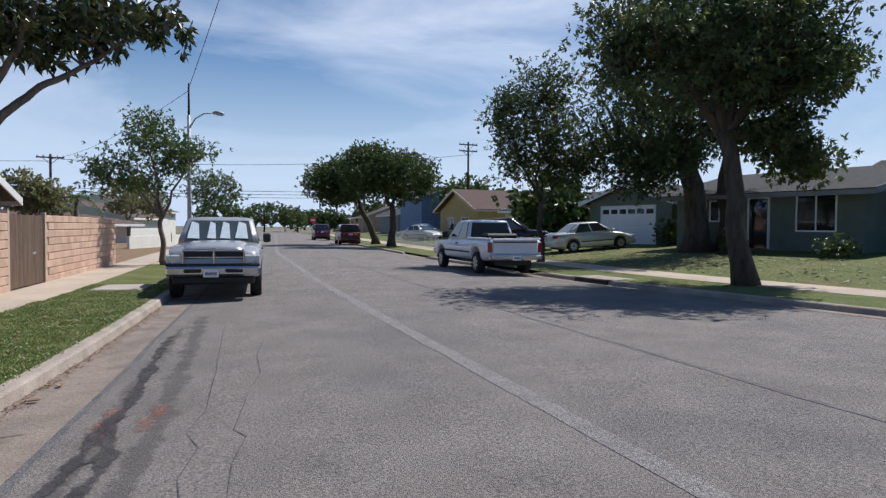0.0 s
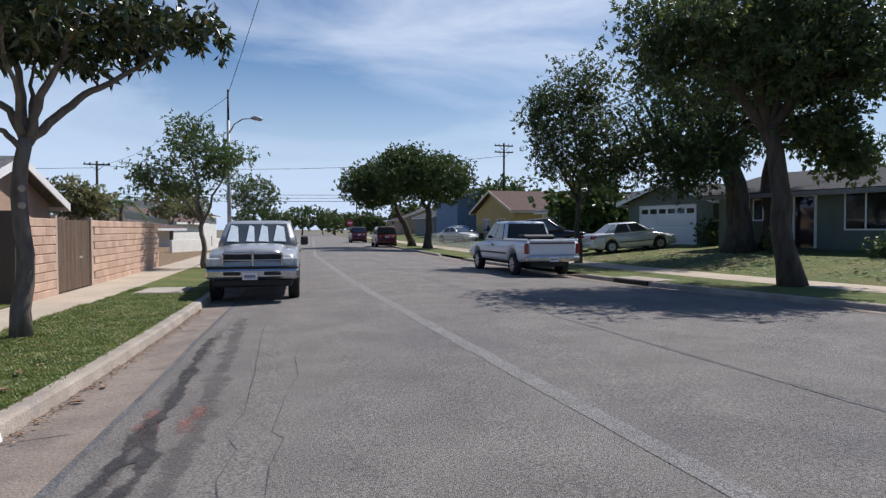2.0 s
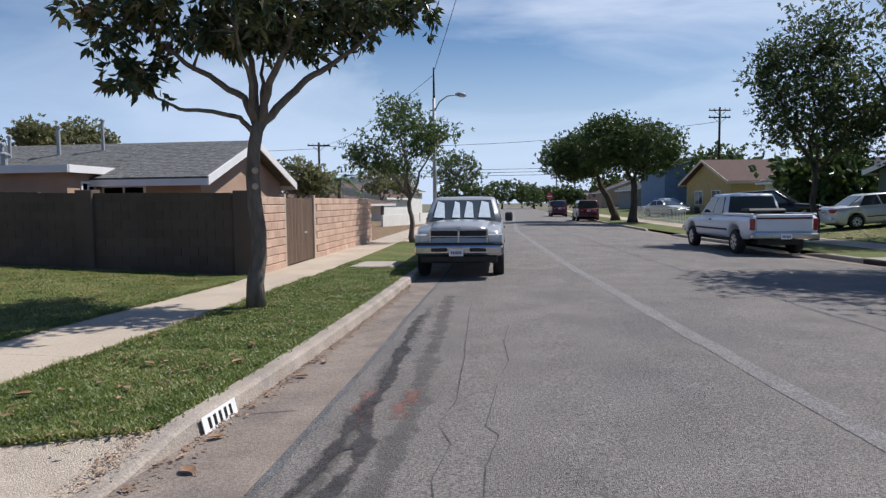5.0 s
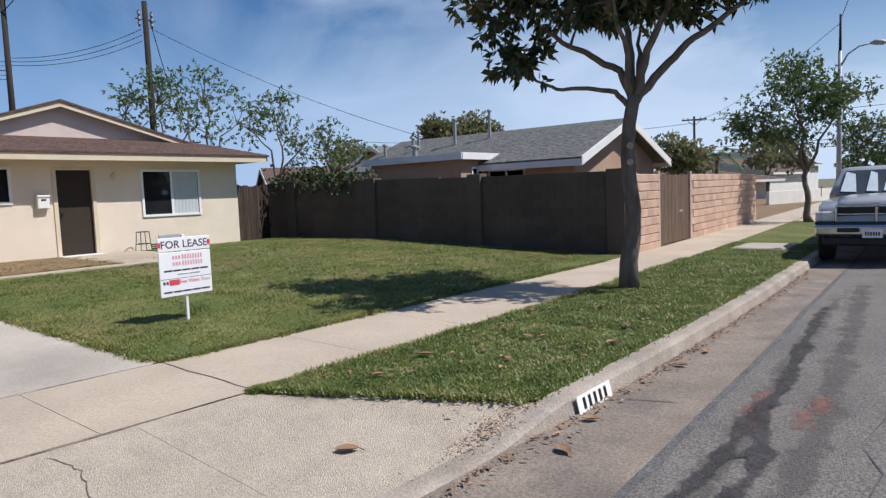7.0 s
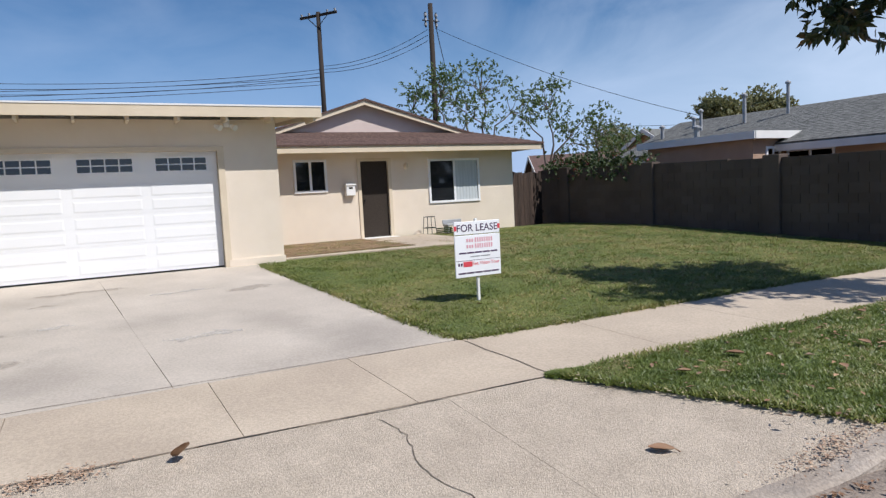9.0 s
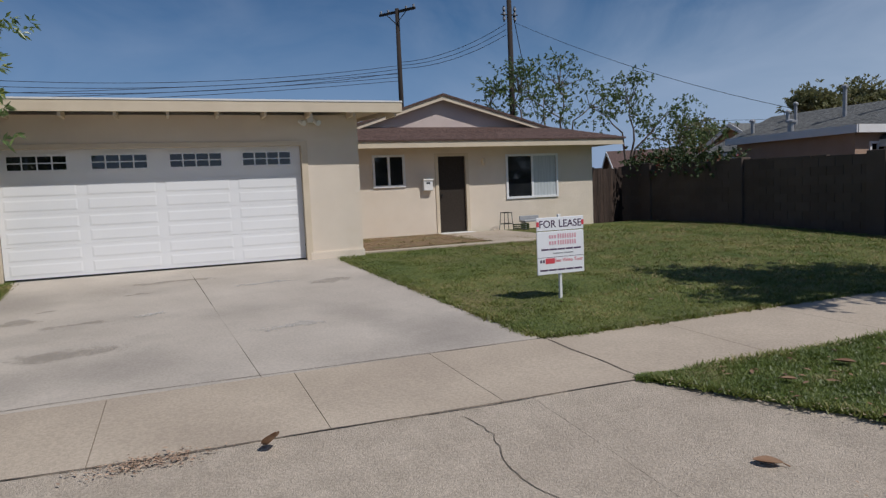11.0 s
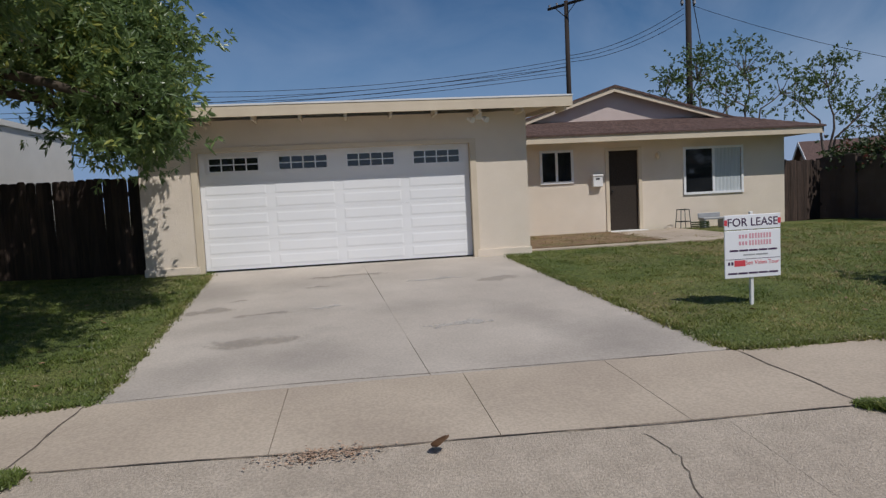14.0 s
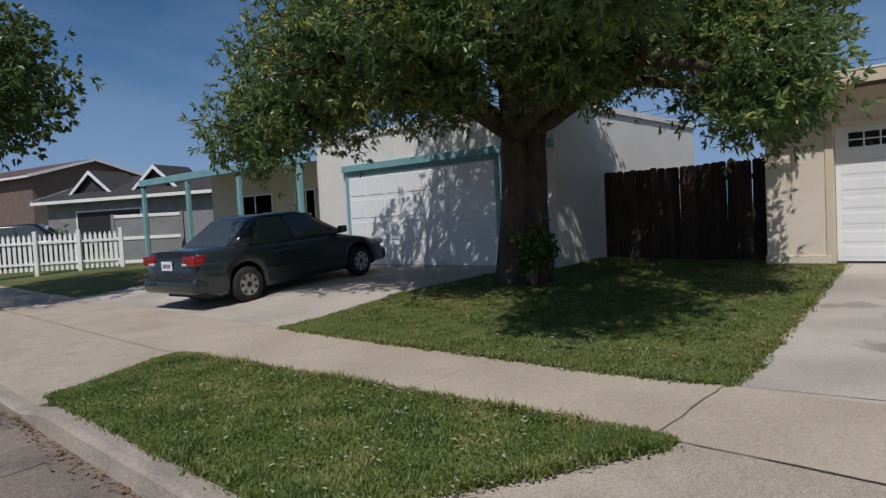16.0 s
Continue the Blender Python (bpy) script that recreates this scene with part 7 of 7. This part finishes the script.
SEEP_TAR = seep_surface("soaked_tar", (0.045, 0.042, 0.042), (0.08, 0.075, 0.074), 0.78)
SEEP_DRIP = seep_surface("soaked_drips", (0.09, 0.085, 0.08), (0.125, 0.118, 0.112), 0.34)
SEEP_RED = seep_surface("faded_red_paint", (0.31, 0.145, 0.115), (0.25, 0.15, 0.13), 0.6)
seep([(0.74, 11.0), (0.84, 9.2), (0.93, 8.3), (1.02, 7.35), (1.12, 6.3), (1.1, 5.8), (1.22, 5.3), (1.3, 4.95), (1.34, 4.6), (1.3, 4.2), (1.24, 3.7), (1.2, 3.2)], 0.115, 0.009, SEEP_TAR, "tar_trail", "dark spilled tar trail", 1)
seep([(1.1, 5.95), (1.08, 5.5), (1.1, 5.1), (1.13, 4.7), (1.1, 4.3), (1.04, 3.8), (1.0, 3.2)], 0.09, 0.0095, SEEP_TAR, "tar_trail", "dark spilled tar trail", 2)
seep([(1.3, 4.95), (1.22, 4.88), (1.14, 4.75)], 0.045, 0.010, SEEP_TAR, "tar_trail", "dark spilled tar trail", 3)
seep([(0.9, 13.2), (1.05, 11.0), (1.22, 9.0), (1.36, 7.4), (1.46, 6.2), (1.52, 5.2), (1.55, 4.0), (1.6, 2.6)], 0.20, 0.0055, SEEP_DRIP, "drip_band", "faint dark band of drips", 14)
seep([(0.75, 12.4), (0.85, 10.0), (0.98, 7.6), (1.08, 6.0), (1.14, 4.6), (1.12, 3.0)], 0.17, 0.0045, SEEP_DRIP, "drip_band", "faint dark band of drips", 24)
for q, (x, y, w) in enumerate(((1.12, 5.6, 0.16), (1.38, 5.75, 0.15), (1.42, 6.1, 0.13), (1.05, 6.0, 0.12))):
    seep([(x - 0.03, y - 0.42), (x + 0.02, y - 0.15), (x - 0.01, y + 0.12), (x + 0.02, y + 0.4)], w, 0.0065 + 0.0004 * q, SEEP_RED, "paint_stain", "faded red paint mark", 40 + q)
for k, pts in enumerate(([(2.13, 6.6), (2.13, 6.12), (2.11, 5.37), (2.22, 5.19), (2.17, 4.6), (2.2, 4.0)], [(1.75, 5.4), (1.82, 6.0), (1.75, 7.0), (1.72, 7.6), (1.66, 8.2), (1.6, 9.0), (1.5, 10.2), (1.42, 11.6)], [(1.75, 5.4), (1.9, 5.0), (1.86, 4.4), (1.98, 3.8), (1.95, 3.0)], [(2.13, 6.6), (2.2, 7.4), (2.1, 8.4), (2.12, 9.6)], [(1.82, 6.0), (1.98, 6.25), (2.12, 6.3)], [(1.72, 7.6), (1.9, 7.8), (2.15, 7.75)], [(1.6, 9.0), (1.8, 9.3), (2.1, 9.25)])):
    ribbon(pts, 0.006, 0.006, TAR, "crack", "", seed=k)
for k, y in enumerate((5.62, 9.5, 13.0, 0.6, -4.6, -10.5)):
    ribbon([(xl(y) + 0.06, y - 0.1), (xl(y) + 0.35, y), (xl(y) + 0.62, y + 0.06)], 0.008, 0.0125, JOINT, "gutter_joint", "", seed=k + 20)
ribbon([(-2.05 + 0.055 * q, 2.33 + 0.05 * math.sin(q * 0.32) + 0.035 * noise.noise((q * 0.9, 4.2, 0))) for q in range(31)], 0.0045, 0.004, JOINT, "crack", "", apron, apron_z, 31)
SEEP_SOIL = seep_surface("driveway_grime", (0.22, 0.19, 0.15), (0.29, 0.25, 0.20), 0.26)
SEEP_DUST = seep_surface("driveway_bloom", (0.56, 0.53, 0.48), (0.62, 0.59, 0.53), 0.5)
for k, (x, y, w, n, m) in enumerate(((-6.6, -0.45, 0.16, 0.5, SEEP_SOIL), (-7.6, -0.9, 0.07, 0.14, SEEP_SOIL), (-8.3, 0.1, 0.08, 0.2, SEEP_SOIL), (-6.75, 0.35, 0.12, 0.25, SEEP_DUST), (-5.3, 1.75, 0.2, 0.5, SEEP_DUST), (-8.3, 1.9, 0.12, 0.5, SEEP_DUST), (-7.0, -1.2, 0.3, 0.4, SEEP_SOIL), (-9.2, 0.6, 0.2, 0.8, SEEP_SOIL), (-5.2, -0.3, 0.3, 0.6, SEEP_SOIL), (-8.0, 2.8, 0.3, 0.5, SEEP_SOIL))):
    seep([(x, y - n), (x + 0.05, y - n * 0.4), (x - 0.04, y + n * 0.3), (x + 0.03, y + n)], w, 0.007 + 0.0003 * k, m, "stain", "cloudy brown stain" if m is SEEP_SOIL else "pale dusty bloom", 60 + k, drive, zl)

ribbon([(walk_out(y) + 0.012 + 0.015 * math.sin(y * 3.1), y) for y in steps(-1.3, 3.9, 0.35)], 0.008, 0.006, JOINT, "crease", "dirt-filled crease", apron, lambda x, y: max(apron_z(x, y), 0.176), 41)
ribbon([(walk_in(y) + 0.0, y) for y in steps(-1.3, 3.8, 0.5)], 0.005, 0.006, JOINT, "crease", "", drive, zl, 42)
for k, y in enumerate((-1.38, 3.85)):
    ribbon([(walk_in(y) + (walk_out(y) - walk_in(y)) * q / 6, y + 0.012 * math.sin(q * 1.9 + k)) for q in range(7)], 0.008, 0.004, JOINT, "crease", "", pavement, zl, 43 + k)
# fallen leaves: the big single ones are things, the small litter is stuff
def fallen(at, size, turn, seed, upright=False):
    rng = random.Random(seed)
    ob = thing("fallen_leaf", "curled brown magnolia leaf lying on the concrete", "leaf", at, turn, group="fallen leaves")
    rows = []
    for i in range(7):
        t = i / 6
        w = size * 0.3 * math.sin(math.pi * (0.08 + 0.86 * t)) 
        lift = 0.012 + (0.12 * t ** 1.6 if upright else 0.05 * size / 0.2 * (t - 0.4) ** 2)
        rows.append([(size * (t - 0.5), -w, lift + w * 0.55), (size * (t - 0.5), 0, lift), (size * (t - 0.5), w, lift + w * 0.55)])
    part("blade", Form().rings(rows, False, False), DEAD_LEAF, ob, smooth=True)
    part("stalk", Form().tube([(-size * 0.5, 0, 0.02), (-size * 0.72, 0.01, 0.005)], 0.004, 5), DEAD_LEAF, ob)


for i, (x, y) in enumerate(((-0.75, 3.56), (-2.07, 1.11), (-1.5, 4.6), (-1.6, 5.3), (-0.9, 5.6), (-1.2, 6.4), (0.18, 5.0), (0.3, 4.4), (0.22, 6.7), (0.25, 7.3), (-0.6, 7.4), (-1.3, 8.3), (-1.9, 7.6), (-0.4, 6.6))):
    z = (apron_z(x, y) if -1.3 < y < 4 and x > -2.2 else (road_z(x, y) + 0.01 if x > 0.05 else zl(x, y) + 0.03))
    fallen((x, y, z), 0.17 if i == 1 else 0.10 + 0.05 * random.random(), 20 if i == 1 else random.uniform(0, 360), i, i == 1)


def litter(name, label, region, count, size, mat, z, seed):
    rng = random.Random(seed)
    g = Form()
    for _ in range(count):
        x, y = region(rng)
        h = z(x, y) + 0.008 + 0.012 * rng.random()
        a, s = rng.uniform(0, 6.3), size * rng.uniform(0.4, 1.3)
        c, sn = math.cos(a) * s, math.sin(a) * s
        t = rng.uniform(-0.4, 0.4) * s
        g.add([(x - c, y - sn, h), (x - sn * 0.4, y + c * 0.4, h + abs(t)), (x + c, y + sn, h + t * 0.5 + 0.004), (x + sn * 0.4, y - c * 0.4, h + 0.006)], [(0, 1, 2, 3)])
    whole(name, g, mat, label, "litter", "stuff")


def gutter_spot(rng):
    y = rng.uniform(2.5, 14) if rng.random() < 0.6 else rng.uniform(-9, -1.5)
    return xl(y) + 0.06 + abs(rng.gauss(0, 0.08)), y


litter("gutter_litter", "dry leaf scraps gathered along the gutter", gutter_spot, 1300, 0.027, DEAD_LEAF, lambda x, y: road_z(x, y) + 0.01, 1)
litter("strip_litter", "dry leaves scattered in the grass strip", lambda r: (r.uniform(-2.0, -0.2), r.uniform(4.3, 13)), 420, 0.036, DEAD_LEAF, lambda x, y: zl(x, y) + 0.02, 2)
litter("lawn_litter", "dry leaves scattered on the lawns", lambda r: (r.uniform(-10, -3.7), r.choice((r.uniform(4, 13), r.uniform(-6.5, -1.8)))), 220, 0.035, DEAD_LEAF, lambda x, y: zl(x, y) + 0.02, 3)
NEEDLE = surface("dry_needle", (0.32, 0.21, 0.14), (0.48, 0.35, 0.25), 30.0, 0.85, island=0.35)
litter("crease_litter", "brown needles heaped in the pavement crease", lambda r: (-2.18 + r.gauss(0, 0.05), 0.45 + r.gauss(0, 0.16)), 420, 0.014, NEEDLE, lambda x, y: apron_z(x, y) + 0.005, 4)
litter("crease_litter", "brown scraps by the apron's kerb", lambda r: (-0.22 + r.gauss(0, 0.06), 4.35 + r.gauss(0, 0.25)), 420, 0.014, NEEDLE, lambda x, y: apron_z(x, y) + 0.005, 5)
litter("lawn_litter", "pale clippings strewn over the shaded lawn and strip", lambda r: r.choice(((r.uniform(-2.3, -0.6), r.uniform(-6.4, -1.7)), (r.uniform(-9.5, -3.5), r.uniform(-6.8, -1.9)))), 420, 0.022, surface("clipping", (0.30, 0.30, 0.18), (0.40, 0.38, 0.24), 5.0, 0.8), lambda x, y: zl(x, y) + 0.02, 16)
litter("east_litter", "pale fallen leaves over the lawn across the street", lambda r: (lambda y: (xr(y) + 3.8 + r.random() * 5, y))(r.uniform(12, 34)), 2200, 0.07, surface("pale_litter", (0.32, 0.30, 0.20), (0.45, 0.42, 0.30), 5.0, 0.8), zr, 6)


# ---- grass ----
def grass(name, label, region, count, height, seed, mat=BLADE, z=zl, clump=7):
    """Bent grass blades in small tufts; one object for what nobody could count."""
    rng = np.random.default_rng(seed)
    rr = random.Random(seed)
    c = []
    while len(c) < count:
        p = region(rr)
        if p:
            c.append((*p, z(*p)))
    c = np.repeat(np.array(c), clump, axis=0)
    n = len(c)
    c[:, :2] += rng.normal(size=(n, 2)) * 0.03
    a = rng.uniform(0, 2 * np.pi, n)
    h = height * rng.uniform(0.45, 1.25, n)
    tall = np.repeat([0.72 + 0.9 * max(0.0, noise.noise((q[0] * 2.3, q[1] * 2.3, seed)) + 0.25) for q in c[::clump]], clump)
    h = h * tall
    d = np.stack([np.cos(a), np.sin(a), np.zeros(n)], 1)
    s = np.stack([-np.sin(a), np.cos(a), np.zeros(n)], 1) * (0.005 + 0.005 * rng.random((n, 1)))
    tip = c + d * (h * rng.uniform(0.5, 1.7, n))[:, None] + np.array([0, 0, 1]) * h[:, None]
    v = np.stack([c - s, c + s, tip], 1).reshape(-1, 3)
    me = bpy.data.meshes.new(name)
    k = np.arange(n) * 3
    me.from_pydata(v.tolist(), [], np.stack([k, k + 1, k + 2], 1).tolist())
    me.materials.append(mat)
    me.update()
    tagged(new(name, me), label, "grass", kind="stuff")


def strip_n_spot(r):
    y = 3.85 + (r.random() ** 1.6) * 14
    x = r.uniform(walk_out(y) + 0.01, edge_n(y) - 0.01)
    return None if noise.noise((x * 1.9, y * 1.9, 8)) > 0.33 and r.random() < 0.75 else (x, y)


def strip_s_spot(r):
    y = r.uniform(-6.7, -1.28)
    a, b = walk_out(y), edge_s(y)
    return (r.uniform(a + 0.01, b - 0.01), y) if b > a else None


def lawn_spot(r):
    x = -3.6 - (r.random() ** 1.4) * 10.4
    y = r.uniform(3.5, 14)
    if y < drive_n(max(x, -10.5)) + 0.0 or x > walk_in(y) + 0.03 or x < -14.5 or (x < -10.7 and y < 7.6):
        return None
    if noise.noise((x * 0.45, y * 0.45, 3)) > 0.25 and r.random() < 0.6:
        return None
    return (x, y)


def lawn_s_spot(r):
    x = -3.6 - (r.random() ** 1.3) * 7.4
    y = r.uniform(-7.0, -1.3)
    return (x, y) if y < drive_s(x) + 0.03 and x < walk_in(y) + 0.03 else None


grass("strip_grass_north", "thick green grass blades on the kerb strip", strip_n_spot, 27000, 0.028, 1)
grass("strip_grass_south", "thick green grass blades beside the apron", strip_s_spot, 22000, 0.027, 2)
grass("lawn_grass", "short mown grass blades of the front lawn", lawn_spot, 30000, 0.032, 3, LAWN_BLADE)
grass("side_lawn_grass", "grass blades of the shaded lawn", lawn_s_spot, 22000, 0.030, 4)
grass("straw_tufts", "dry straw tufts in the lawn and planting bed", lambda r: r.choice([(r.uniform(-14.4, -11.3), r.uniform(4.1, 7.3)), (r.uniform(-12, -4), r.uniform(6, 13.5))]), 3500, 0.05, 5, surface("straw", (0.26, 0.20, 0.09), (0.36, 0.29, 0.14), 6.0, 0.8))


def edge_spot(r):
    """A spot on one of the lawns' borders, where grass spills over the concrete."""
    k = r.random()
    if k < 0.3:
        y = r.uniform(3.9, 13.0)
        return walk_in(y) + r.gauss(0.0, 0.025), y
    if k < 0.5:
        x = r.uniform(-10.2, -3.7)
        return x, drive_n(x) + r.gauss(-0.005, 0.025)
    if k < 0.62:
        x = r.uniform(-10.2, -3.8)
        return x, drive_s(x) + r.gauss(0.005, 0.025)
    if k < 0.68:
        y = r.uniform(3.9, 4.8) if r.random() < 0.65 else r.uniform(-2.2, -1.35)
        return (edge_n(y) if y > 0 else edge_s(y)) + r.gauss(0.01, 0.03), y
    if k < 0.74:
        y = r.uniform(-6.6, -1.5)
        return walk_in(y) + r.gauss(0.0, 0.025), y
    y = r.uniform(4.3, 14.0) if k < 0.9 else r.uniform(-6.4, -1.6)
    return walk_out(y) + r.gauss(0.0, 0.025), y


grass("edge_grass", "ragged grass spilling over the edges of the concrete", edge_spot, 5200, 0.042, 8, LAWN_BLADE)
CLIPPING = surface("dry_clipping", (0.24, 0.19, 0.11), (0.42, 0.36, 0.24), 30.0, 0.85, island=0.4)
litter("edge_litter", "dry clippings along the edges of the lawns", lambda r: (lambda p: (p[0] + r.gauss(0, 0.05), p[1] + r.gauss(0, 0.05)))(edge_spot(r)), 2600, 0.017, CLIPPING, lambda x, y: zl(x, y) + 0.006, 18)
